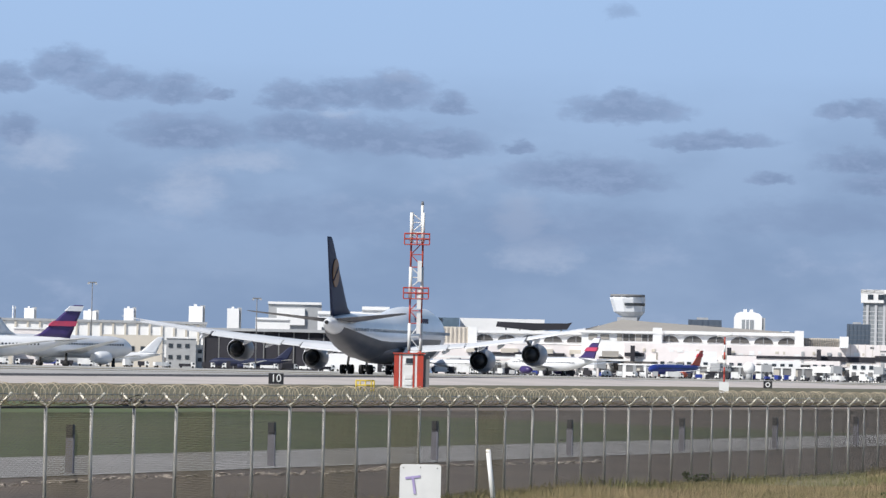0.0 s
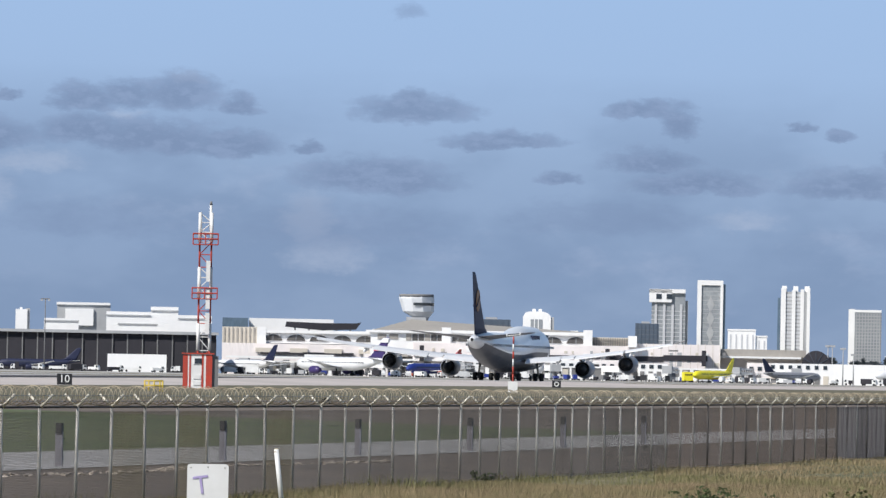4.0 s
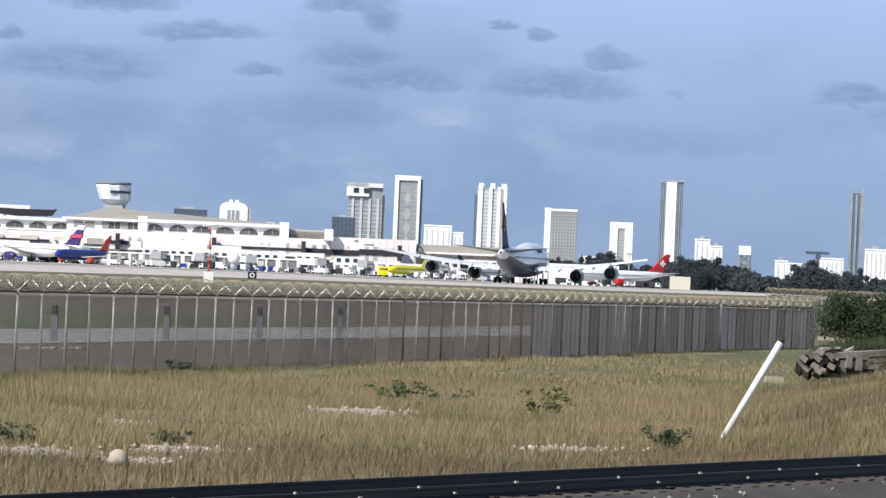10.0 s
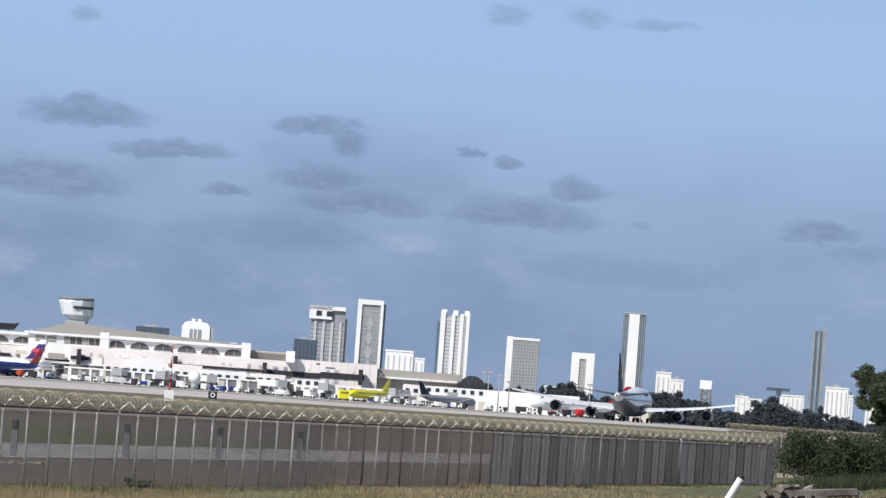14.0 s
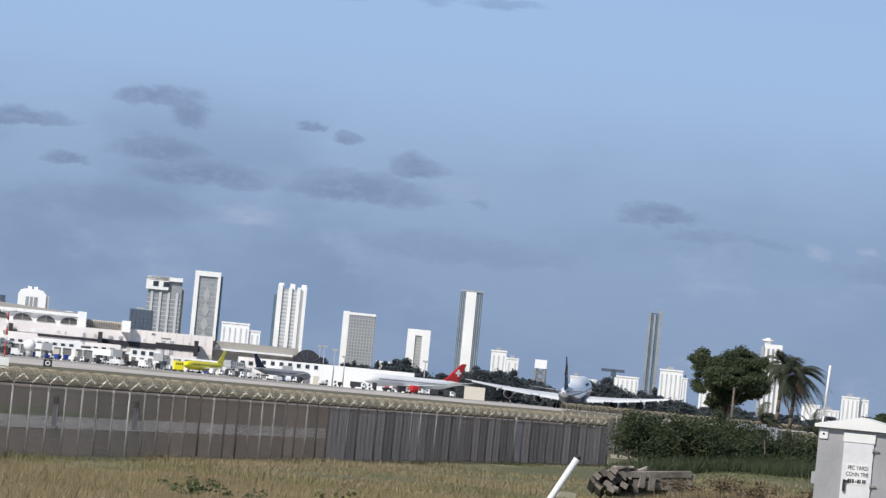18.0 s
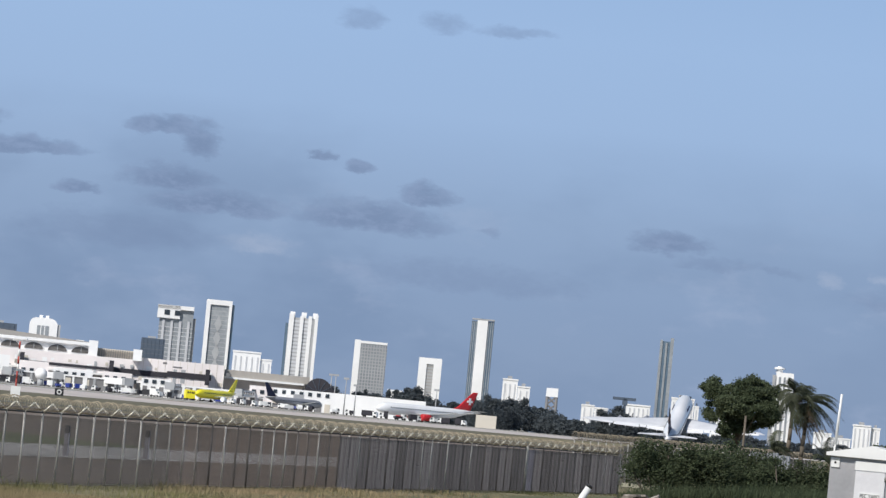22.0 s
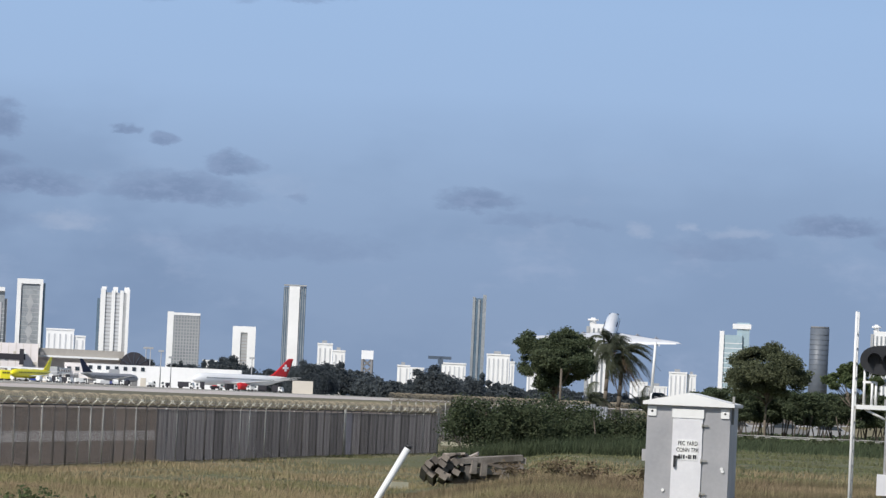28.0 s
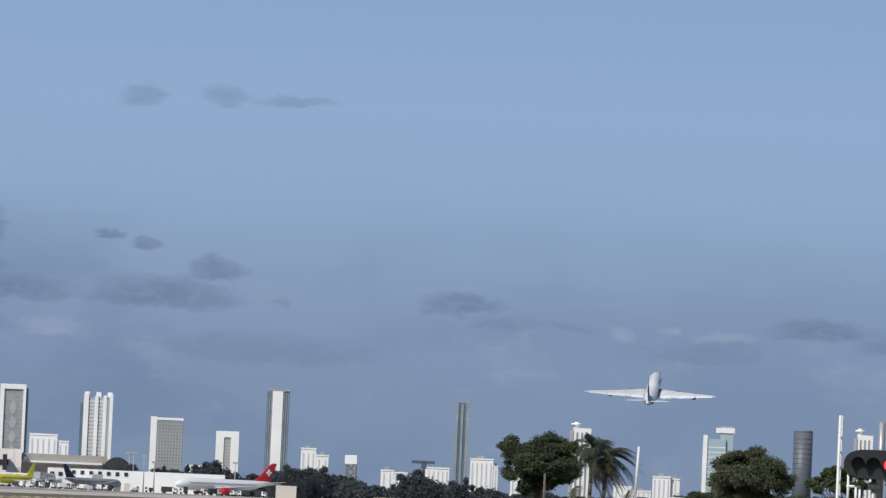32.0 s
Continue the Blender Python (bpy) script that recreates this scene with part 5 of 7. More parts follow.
# ---- parked aircraft ----
def parked(pan, dist, turn, length, livery, label, tail_marks=(), cab="aircraft_white", name="parked_airliner"):
    """A twin-engined airliner at its stand; nose towards its own +y."""
    s = length / 60.0
    ob = thing(name, polar(pan, dist, apron_z(dist * math.cos(radians(pan))), turn) @ Matrix.Diagonal((s, s, s, 1)), label, "airliner", "aircraft at the stands")
    secs = [(30, .2, 4.6, 5.0), (29, 1.3, 3.6, 6.2), (26.5, 2.4, 2.7, 7.6), (22, 2.9, 2.2, 8.1), (0, 2.95, 2.15, 8.15), (-10, 2.9, 2.3, 8.15), (-18, 2.4, 3.6, 8.1), (-25, 1.4, 5.6, 7.9), (-30, .3, 6.8, 7.5)]
    rings = [ring(y, hw, zb, zt, 20, zb + (zt - zb) * .5) for y, hw, zb, zt in secs]
    rings.reverse()
    body = part("fuselage", G().loft(rings), M[cab], ob)
    for sd in (1, -1):
        w = G().loft([[(sd * p[0], p[1], p[2]) for p in foil(*a)] for a in ((2, 9, -3, 3.6, 1.4), (10, 2, -4.5, 4.5, .8), (29, -10, -12.5, 6.8, .2))])
        wing = part("wing", w, M["aircraft_white"], ob)
        en = G().loft([[(sd * 9.5 + r * math.cos(q), 6 + d, 2.4 + r * math.sin(q)) for q in [2 * math.pi * i / 16 for i in range(16)]] for d, r in ((-3, .9), (-1, 1.6), (2, 1.75), (3.2, 1.5))])
        part("engine", en, M[livery if livery != "livery_yellow" else "aircraft_white"], wing)
        tl = G().loft([[(sd * p[0], p[1], p[2]) for p in foil(*a)] for a in ((.8, -22, -28, 7, .6), (9.5, -28, -31, 7.8, .15))])
        part("tailplane", tl, M["aircraft_white"], ob)
        part("main_gear", G().rod((sd * 4.5, -2, 0), (sd * 4.3, -1.6, 3.4), .5, .3, 8).rod((sd * 4.5 - .8, -2, .65), (sd * 4.5 + .8, -2, .65), .65, .65, 14), M["tyre"], ob)
        win = G()
        for k in range(40):
            win.box(min(sd * 2.97, sd * 2.85), max(sd * 2.97, sd * 2.85), 23 - k * 1.05, 23.45 - k * 1.05, 5.6, 6.1)
        part("window_band", win, M["dark_glass"], body)["kind"] = "stuff"
    part("nose_gear", G().rod((0, 23, 0), (0, 23, 2.6), .45, .25, 8), M["tyre"], ob)
    fin = part("tail_fin", G().loft([upright_foil(z, le, te, th) for z, le, te, th in ((7.6, -16, -28, .8), (9, -19.5, -28.6, .7), (16.4, -28.0, -31.7, .3), (16.9, -29.2, -31.7, .1))]), M[livery], ob)
    for z0, z1, mk in tail_marks:
        f = lambda z: (-19.5 - (z - 9) * 8.5 / 7.4 + .3, -28.6 - (z - 9) * 3.1 / 7.4)
        (a0, b0), (a1, b1) = f(z0), f(z1)
        g = G().add([(x, y, z) for x in (-.5, .5) for y, z in ((a0, z0), (b0, z0), (b1, z1), (a1, z1))], [(0, 1, 2, 3), (7, 6, 5, 4), (0, 4, 5, 1), (1, 5, 6, 2), (2, 6, 7, 3), (3, 7, 4, 0)])
        part("tail_stripe", g, M[mk], fin)
    return ob


parked(-14.22, 2560, 40, 63, "livery_indigo", "white airliner with an indigo and coral tail at its stand", ((11, 12.6, "livery_coral"), (14.6, 16.6, "aircraft_white")))
TAXI_D, TAXI_L = 2540, 46
taxiing = parked(-12.97, TAXI_D, 149, TAXI_L, "livery_orange", "blue airliner with an orange-red tail, taxiing past the terminal", ((13, 15, "livery_red"),), "livery_blue", "taxiing_airliner")
parked(-10.435, 2390, 154, 38, "livery_yellow", "bright yellow airliner at its stand", (), "livery_yellow")
parked(-8.3, 2560, 128, 56, "livery_red", "white airliner with a red tail and white cross", ())
parked(-20.1, 1650, 110, 64, "livery_indigo", "white airliner with an indigo tail and white tip", ((11, 12.4, "livery_coral"), (15.2, 16.6, "aircraft_white")))
parked(-19.25, 1720, -40, 70, "aircraft_white", "plain white airliner at the west stands", ())
parked(-9.64, 2680, -40, 42, "tail_blue", "pale grey airliner with a dark tail at the pier", (), "aircraft_grey")
parked(-15.2, 2680, 35, 50, "tail_blue", "white airliner with a dark blue tail at the terminal", ())
parked(-18.75, 2420, 105, 47, "aircraft_white", "white airliner at a stand near the cargo hall", ())
parked(-17.3, 2560, 90, 37, "tail_blue", "dark blue airliner before the hangar", (), "tail_blue")

cross = bpy.data.objects["parked_airliner.002"]
for g in (G().box(-.55, .55, -27.4, -26.4, 10.6, 13.8), G().box(-.56, .56, -28.5, -25.3, 11.7, 12.7)):
    part("white_cross_bar", g, M["aircraft_white"], cross)


# ---- clutter of the apron ----
def jet_bridge(pan, dist, turn):
    ob = thing("jet_bridge", polar(pan, dist, apron_z(dist * math.cos(radians(pan))), turn), "white covered passenger bridge on a leg", "jet bridge", "passenger bridges")
    part("tunnel", G().box(-1.5, 1.5, 0, 26, 4.2, 7.2), M["facade_white"], ob)
    part("cab", G().box(-2.3, 2.3, -3.5, 0, 4.0, 7.6), M["facade_grey"], ob, "grey cab at its end")
    part("leg", G().box(-.5, .5, 4, 5.2, 0, 4.2), M["facade_grey"], ob)
    for k in range(5):
        part("window", G().box(1.45, 1.6, 3 + k * 4.5, 5.4 + k * 4.5, 5.3, 6.4), M["dark_glass"], ob)
    part("stair", G().add([(2.3, -2, 0), (3.4, -2, 0), (3.4, 2, 4.2), (2.3, 2, 4.2), (2.3, -2, -.0), (3.4, -2.6, 0), (3.4, 1.4, 4.2), (2.3, 1.4, 4.2)], [(0, 1, 2, 3), (7, 6, 5, 4)]), M["roof_grey"], ob)


def service_truck(pan, dist, turn, kind, seed):
    rng = random.Random(seed)
    body, what = {"w": ("white_paint", "white"), "y": ("yellow_paint", "yellow"), "g": ("facade_grey", "grey"), "b": ("livery_blue", "blue"), "o": ("livery_orange", "orange"), "d": ("hangar_dark", "dark")}[kind]
    ob = thing("service_truck", polar(pan, dist, apron_z(dist * math.cos(radians(pan))), turn), what + " airport service truck on the apron", "truck", "vehicles on the apron")
    ln, h = rng.uniform(3.6, 8), rng.uniform(1.5, 3.7)
    part("box_body", G().box(-ln / 2, ln / 2 - 2, -1.25, 1.25, .7, h), M[body], ob)
    part("driver_cab", G().prism([(ln / 2 - 1.9, .6), (ln / 2, .6), (ln / 2, 1.6), (ln / 2 - .5, 2.6), (ln / 2 - 1.9, 2.6)], -1.15, 1.15), M["white_paint"], ob)
    part("windscreen", G().prism([(ln / 2 - 1.2, 1.6), (ln / 2 - .1, 1.6), (ln / 2 - .55, 2.45), (ln / 2 - 1.2, 2.45)], -1.18, 1.18), M["dark_glass"], ob)
    for x in (-ln / 2 + 1, ln / 2 - 1):
        for y in (-1.3, 1.0):
            part("wheel", G().rod((x, y, .5), (x, y + .3, .5), .5, .5, 12), M["tyre"], ob)


for k, a in enumerate((-15.2, -14.55, -13.75, -13.0, -12.55, -12.05, -11.35, -10.9, -10.2, -9.6)):
    jet_bridge(a, 2690, (-14, 10, 22, -8)[k % 4])
kinds = "wdwddwdwbdwddwwdwdgw"
rng_t = random.Random(17)
for k in range(50):
    a = -15.35 + k * .12 + rng_t.uniform(-.03, .03)
    service_truck(a, rng_t.uniform(2480, 2690), rng_t.choice((0, 180, 20, -30, 160, 80, -75)), kinds[k % 20], k)
for k in range(24):
    a = -20.2 + k * .205 + rng_t.uniform(-.04, .04)
    service_truck(a, rng_t.uniform(2300, 2500), rng_t.choice((0, 180, 25, -20)), kinds[(k * 7) % 20], 100 + k)
hl = thing("cargo_loader", polar(-10.7, 2370, apron_z(2300), 20), "bright yellow high-lift truck beside the yellow airliner", "truck")
part("lift_body", G().box(-2.1, 2.1, -1.3, 1.3, .7, 4.4, None, .06), M["livery_yellow"], hl)
part("lift_frame", G().box(-2.3, 2.3, -1.35, 1.35, .5, .72), M["black_paint"], hl)
for k, x in enumerate((-1.5, -.6, .3, 1.1)):
    part("letter_bar", G().box(x, x + .55, -1.34, -1.28, 2.9, 3.6), M["black_paint"], hl, "dark letter as a plain bar")
for x in (-1.5, 1.5):
    for y in (-1.3, 1.0):
        part("wheel", G().rod((x, y, .45), (x, y + .3, .45), .45, .45, 12), M["tyre"], hl)
for k in range(9):
    a = -9.2 + k * .16 + rng_t.uniform(-.04, .04)
    service_truck(a, rng_t.uniform(2420, 2560), rng_t.choice((0, 180, 25, -20)), kinds[(k * 3) % 20], 200 + k)
# gate rooms built out before the lower wall
for k, (a0, a1, e) in enumerate(((-13.15, -12.95, .26), (-12.88, -12.55, .272), (-12.45, -12.15, .235), (-12.1, -11.7, .19), (-11.6, -11.3, .2), (-14.6, -14.3, .2), (-14.0, -13.75, .22), (-11.2, -10.9, .17), (-10.1, -9.85, .2))):
    gr = block("gate_room", a0, a1, 2715, None, e, 12, M["facade_white" if k % 2 else "facade_pink"], "pale gate room projecting from the terminal", "building")
    w = 2715 * radians(a1 - a0)
    for j in range(int(w / 4)):
        part("window", G().box(-w / 2 + 1.2 + j * 4, -w / 2 + 3.2 + j * 4, -.3, .4, 6.4, 8.2), M["dark_glass"], gr)
        part("door", G().box(-w / 2 + .8 + j * 4, -w / 2 + 2.9 + j * 4, -.3, .4, 2.0, 5.0), M["roof_grey"], gr)

block("gate_annexe", -7.78, -7.57, 2480, None, .12, 12, M["facade_beige"], "beige block beside the red-tailed airliner", "annexe")

# white radome on a low base
rd = thing("radome", polar(-12.22, 2640, APZ), "white round radome on a low grey base", "radome")
part("base", G().rod((0, 0, 0), (0, 0, 3.2), 1.6, 1.4, 12), M["facade_grey"], rd)
part("shell", G().loft([[(2.9 * math.cos(e) * math.cos(a), 2.9 * math.cos(e) * math.sin(a), 5.6 + 2.9 * math.sin(e)) for a in [2 * math.pi * i / 20 for i in range(20)]] for e in [radians(-75 + 15 * j) for j in range(11)]]), M["facade_white"], rd)

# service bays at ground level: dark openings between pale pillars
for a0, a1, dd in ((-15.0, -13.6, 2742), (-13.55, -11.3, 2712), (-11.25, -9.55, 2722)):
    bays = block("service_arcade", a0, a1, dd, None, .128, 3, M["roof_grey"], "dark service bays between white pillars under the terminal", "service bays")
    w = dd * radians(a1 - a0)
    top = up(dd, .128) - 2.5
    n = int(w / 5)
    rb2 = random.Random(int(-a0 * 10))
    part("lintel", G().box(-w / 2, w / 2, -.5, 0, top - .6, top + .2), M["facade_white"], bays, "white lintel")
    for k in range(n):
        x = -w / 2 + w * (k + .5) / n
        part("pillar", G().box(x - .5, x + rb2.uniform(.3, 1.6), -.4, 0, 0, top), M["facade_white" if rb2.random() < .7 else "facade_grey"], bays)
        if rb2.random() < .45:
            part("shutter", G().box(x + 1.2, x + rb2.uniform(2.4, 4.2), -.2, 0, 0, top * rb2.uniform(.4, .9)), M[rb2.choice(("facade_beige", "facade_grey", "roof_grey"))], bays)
# grey louvred panels and windows on the long pinkish wall
rb3 = random.Random(8)
for k in range(34):
    a = -13.4 + k * .09 + rb3.uniform(-.02, .02)
    tp("wall_panel", a, a + rb3.uniform(.02, .06), rb3.choice((.26, .255, .15)), rb3.choice((.29, .285)) if k % 3 else .19, M[rb3.choice(("facade_grey", "facade_beige", "facade_white"))], "", 24.12, 2)
for k in range(12):
    a = -11.2 + k * .075
    tp("wall_joint", a, a + .004, .10, .38, M["facade_beige"], "", 24.1, 2)
for a0, a1, z0, z1 in ((-10.9, -10.8, .30, .315), (-10.35, -10.31, .26, .3), (-11.0, -10.96, .33, .35)):
    tp("wall_vent", a0, a1, z0, z1, M["roof_grey"], "dark wall vent", 24.1, 2)
# dusty ground equipment and dollies standing before the bays
eq_rng = random.Random(31)
for k in range(46):
    a = -15.0 + k * .118 + eq_rng.uniform(-.04, .04)
    mm = eq_rng.choice(("hangar_dark", "roof_grey", "livery_blue", "facade_grey", "black_paint"))
    ob = thing("baggage_dolly", polar(a, eq_rng.uniform(2610, 2670), APZ, eq_rng.uniform(-40, 40)), "loaded %s baggage dolly on the apron" % {"hangar_dark": "black", "roof_grey": "dark grey", "livery_blue": "blue", "facade_grey": "grey", "black_paint": "black"}[mm], "dolly", "dollies on the apron")
    ln, hh = eq_rng.uniform(2, 4.5), eq_rng.uniform(1.4, 3.0)
    part("load", G().box(-ln / 2, ln / 2, -1, 1, .6, hh, None, .12), M[mm], ob)
    part("bed", G().box(-ln / 2 - .2, ln / 2 + .2, -1.1, 1.1, .45, .6), M["roof_grey"], ob)
    for x in (-ln * .35, ln * .35):
        part("wheel", G().rod((x, -1.05, .25), (x, -.8, .25), .25, .25, 10), M["tyre"], ob)

# ---- the perimeter fence ----
FX, FY0, BAY = -37.0, 102.7, 2.743
FENCE_TOP = 2.27
fence = tagged(thing("perimeter_fence", pose(0, 0, 0), "tall grey chain-link fence with Y arms and coiled razor wire", "fence"), kind="structure")


def chain_link(length, height, pitch=.075, r=.0042):
    """One bay of diagonal wires, along +y from the post."""
    g = G()
    n = int(length / pitch)
    for s in (1, -1):
        for k in range(-int(height / pitch), n + 1):
            y0 = k * pitch
            a, b = 0.0, height
            if y0 < 0:
                a = -y0
            if y0 + height > length:
                b = length - y0
            if b - a < .05:
                continue
            ya, yb = y0 + a, y0 + b
            if s < 0:
                ya, yb = length - ya, length - yb
            q = Vector((0, yb - ya, b - a)).normalized()
            u, v = Vector((1, 0, 0)), q.cross(Vector((1, 0, 0)))
            vs = []
            for y, z in ((ya, a), (yb, b)):
                for c in range(3):
                    t = 2 * math.pi * c / 3
                    vs.append(Vector((0, y, z)) + u * (r * math.cos(t)) + v * (r * math.sin(t)))
            g.add(vs, [(0, 1, 4, 3), (1, 2, 5, 4), (2, 0, 3, 5)])
    return g


link_mesh = mesh_of("mesh_panel", chain_link(BAY, FENCE_TOP - .1, .075, .004), M["fence_wire"])
panel_meshes = {"grey": link_mesh, "rust": mesh_of("mesh_panel", chain_link(BAY, FENCE_TOP - .1, .075, .0038), M["rusty_wire"]),
                "olive": mesh_of("mesh_panel", chain_link(BAY, FENCE_TOP - .1, .075, .0054), M["olive_wire"]),
                "far": mesh_of("mesh_panel", chain_link(BAY, FENCE_TOP - .1, .07, .0066), M["far_wire"]),
                "pale": mesh_of("mesh_panel", chain_link(BAY, FENCE_TOP - .1, .07, .0066), M["plate_grey"])}
post_mesh = mesh_of("post", G().rod((0, 0, -.1), (0, 0, FENCE_TOP + .03), .038, .038, 8).rod((0, 0, FENCE_TOP + .03), (0, 0, FENCE_TOP + .07), .042, .02, 8), M["post_steel"])
dark_post_mesh = mesh_of("post", G().rod((0, 0, -.1), (0, 0, FENCE_TOP + .03), .042, .042, 8).rod((0, 0, FENCE_TOP + .03), (0, 0, FENCE_TOP + .07), .045, .02, 8), M["dark_post"])
arm_mesh = mesh_of("y_arm", G().rod((0, 0, FENCE_TOP), (.28, 0, FENCE_TOP + .29), .036, .028, 6).rod((0, 0, FENCE_TOP), (-.28, 0, FENCE_TOP + .29), .036, .028, 6), M["pale_arm"])
# rail coloured dark, the coil's shadow included
rail_mesh = mesh_of("top_rail", G().rod((0, 0, FENCE_TOP), (0, BAY, FENCE_TOP), .03, .03, 6), M["top_rail_shaded"])
foot_mesh = mesh_of("tension_wire", G().rod((0, 0, .06), (0, BAY, .06), .006, .006, 4), M["galvanised"])


def coil_mesh(length, turns, r, seed):
    """A coil of flat razor tape along +y."""
    rng = random.Random(seed)
    quad = []
    n = 14
    prev = None
    for k in range(turns * n + 1):
        a = 2 * math.pi * k / n
        rr = r * (1 + .10 * math.sin(k * .37 + seed) + rng.uniform(-.04, .04))
        y = length * k / (turns * n) + .07 * math.sin(a) + rng.uniform(-.012, .012)
        c, s = math.cos(a), math.sin(a)
        p = ((rr - .008) * c, y, (rr - .008) * s), ((rr + .008) * c, y + .012, (rr + .008) * s)
        if prev:
            quad += [prev[0], prev[1], p[1], p[0]]
        prev = p
    return np.array(quad)


def coil(name, q):
    me = bpy.data.meshes.new(name)
    me.from_pydata([tuple(v) for v in q], [], [(i, i + 1, i + 2, i + 3) for i in range(0, len(q), 4)])
    me.materials.append(M["razor"])
    return me


coil_meshes = [coil("razor_coil", coil_mesh(BAY, 8, .21, k)) for k in range(4)]
strand_mesh = mesh_of("barbed_strand", G().rod((.26, 0, FENCE_TOP + .26), (.26, BAY, FENCE_TOP + .26), .006, .006, 4).rod((-.26, 0, FENCE_TOP + .26), (-.26, BAY, FENCE_TOP + .26), .006, .006, 4)
                      .rod((.13, 0, FENCE_TOP + .13), (.13, BAY, FENCE_TOP + .13), .006, .006, 4).rod((-.13, 0, FENCE_TOP + .13), (-.13, BAY, FENCE_TOP + .13), .006, .006, 4), M["galvanised"])


def bay(x, y, z, turn, k, wire="grey", tall=1.0):
    m = pose(x, y, z, 0, 0, turn) @ Matrix.Diagonal((1, 1, tall, 1))
    part("post", dark_post_mesh if (k >= 46 and random.random() < .78) or (33 <= k < 46 and random.random() < .5) else post_mesh, None, fence, m=pose(x, y, z, random.uniform(-.5, .5), random.uniform(-.7, .7) * (2.2 if k > 46 else 1), turn) @ Matrix.Diagonal((1, 1, tall, 1)))
    part("y_arm", arm_mesh, None, fence, m=m)
    part("top_rail", rail_mesh, None, fence, m=m)
    part("tension_wire", foot_mesh, None, fence, m=m)
    part("mesh_panel", panel_meshes[wire], None, fence, m=m)
    part("barbed_strand", strand_mesh, None, fence, m=m)
    part("razor_coil", coil_meshes[k % 4], None, fence, m=m @ pose(0, 0, FENCE_TOP + .26))


CORNER_K = 70


def post_y(k):
    return FY0 + 2.757 * k if k <= 20 else FY0 + 55.14 + 2.65 * (k - 20)


for k in range(-5, CORNER_K):
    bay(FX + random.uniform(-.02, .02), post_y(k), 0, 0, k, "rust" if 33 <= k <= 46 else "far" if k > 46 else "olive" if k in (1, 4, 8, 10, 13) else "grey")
# beyond a kink it runs on to its end
for k in range(CORNER_K, CORNER_K + 12):
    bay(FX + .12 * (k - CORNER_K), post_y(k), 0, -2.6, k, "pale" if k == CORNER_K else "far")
part("end_post", mesh_of("end_post", G().rod((0, 0, -.1), (0, 0, FENCE_TOP + .1), .07, .07, 10), M["galvanised"]), None, fence, m=pose(FX + 1.44, post_y(CORNER_K + 12), 0))
part("corner_post", mesh_of("corner_post", G().rod((0, 0, -.1), (0, 0, FENCE_TOP + .1), .07, .07, 10), M["galvanised"]), None, fence, m=pose(FX + .1, post_y(CORNER_K) - .1, 0))
# the airfield's own fence going on behind it
far_fence = tagged(thing("inner_fence", pose(0, 0, 0), "further run of razor-topped airfield fence", "fence"), kind="structure")
for k in range(44):
    y = 345 + k * BAY * 1.6
    m = pose(-41, y, .1 + k * .004) @ Matrix.Diagonal((1, 1.6, 1.2, 1))
    part("mesh_panel", link_mesh, None, far_fence, m=m)
    part("razor_coil", coil_meshes[k % 4], None, far_fence, m=m @ pose(0, 0, FENCE_TOP + .25))
    part("post", post_mesh, None, far_fence, m=m)
# sensor boxes on every fifth bay, and rags caught in the wire
for k in range(-1, 7):
    y = post_y(1.6 + 5 * k)
    ob = thing("fence_sign", pose(FX - .05, y, 0, 0, 0, 0), "grey plate with a dark box on top, fixed to the fence", "sign", "fence plates")
    part("plate", G().box(-.085, .085, -.03, .03, .95, 1.72), M["plate_grey"], ob)
    part("box", G().box(-.075, .075, -.06, .06, 1.68, 1.92), M["black_paint"], ob, "dark box")
for k, s in ((3, .6), (15.2, .45), (32.6, .35)):
    rg = G()
    rng = random.Random(int(k * 10))
    for j in range(26):
        a = Vector((rng.gauss(0, .18), rng.gauss(0, .35), rng.gauss(0, .09))) * s
        rg.add([a, a + Vector((rng.gauss(0, .12), rng.gauss(0, .2), rng.gauss(0, .08))) * s, a + Vector((rng.gauss(0, .1), rng.gauss(0, .2), -.1)) * s], [(0, 1, 2)])
    tagged(part("caught_rag", rg, M["black_paint"], None, "", pose(FX, post_y(k), FENCE_TOP + .16)), "torn black plastic caught in the razor wire", "rag", "", "stuff")

# crumbled edge of old paving along the soil
cr_rng = random.Random(12)
crumbs = G()
for k in range(420):
    y = cr_rng.uniform(108, 190)
    c = Vector((-46.9 + .5 * math.sin(y * .21) + cr_rng.gauss(0, .22), y, lie(-47, y) + cr_rng.uniform(.0, .05)))
    r = cr_rng.uniform(.05, .15)
    q = Euler((cr_rng.uniform(-.5, .5), cr_rng.uniform(-.5, .5), cr_rng.uniform(0, 6))).to_matrix()
    crumbs.add([c + q @ Vector(v) * r for v in ((1, 0, 0), (-.8, .3, 0), (0, 1, .2), (0, -.9, .1), (.1, 0, .5), (0, 0, -.5))], [(0, 2, 4), (2, 1, 4), (1, 3, 4), (3, 0, 4), (2, 0, 5), (1, 2, 5), (3, 1, 5), (0, 3, 5)])
tagged(part("paving_rubble", crumbs, M["chalk"]), "crumbled pale edge of old paving behind the fence", "rubble", "", "stuff")

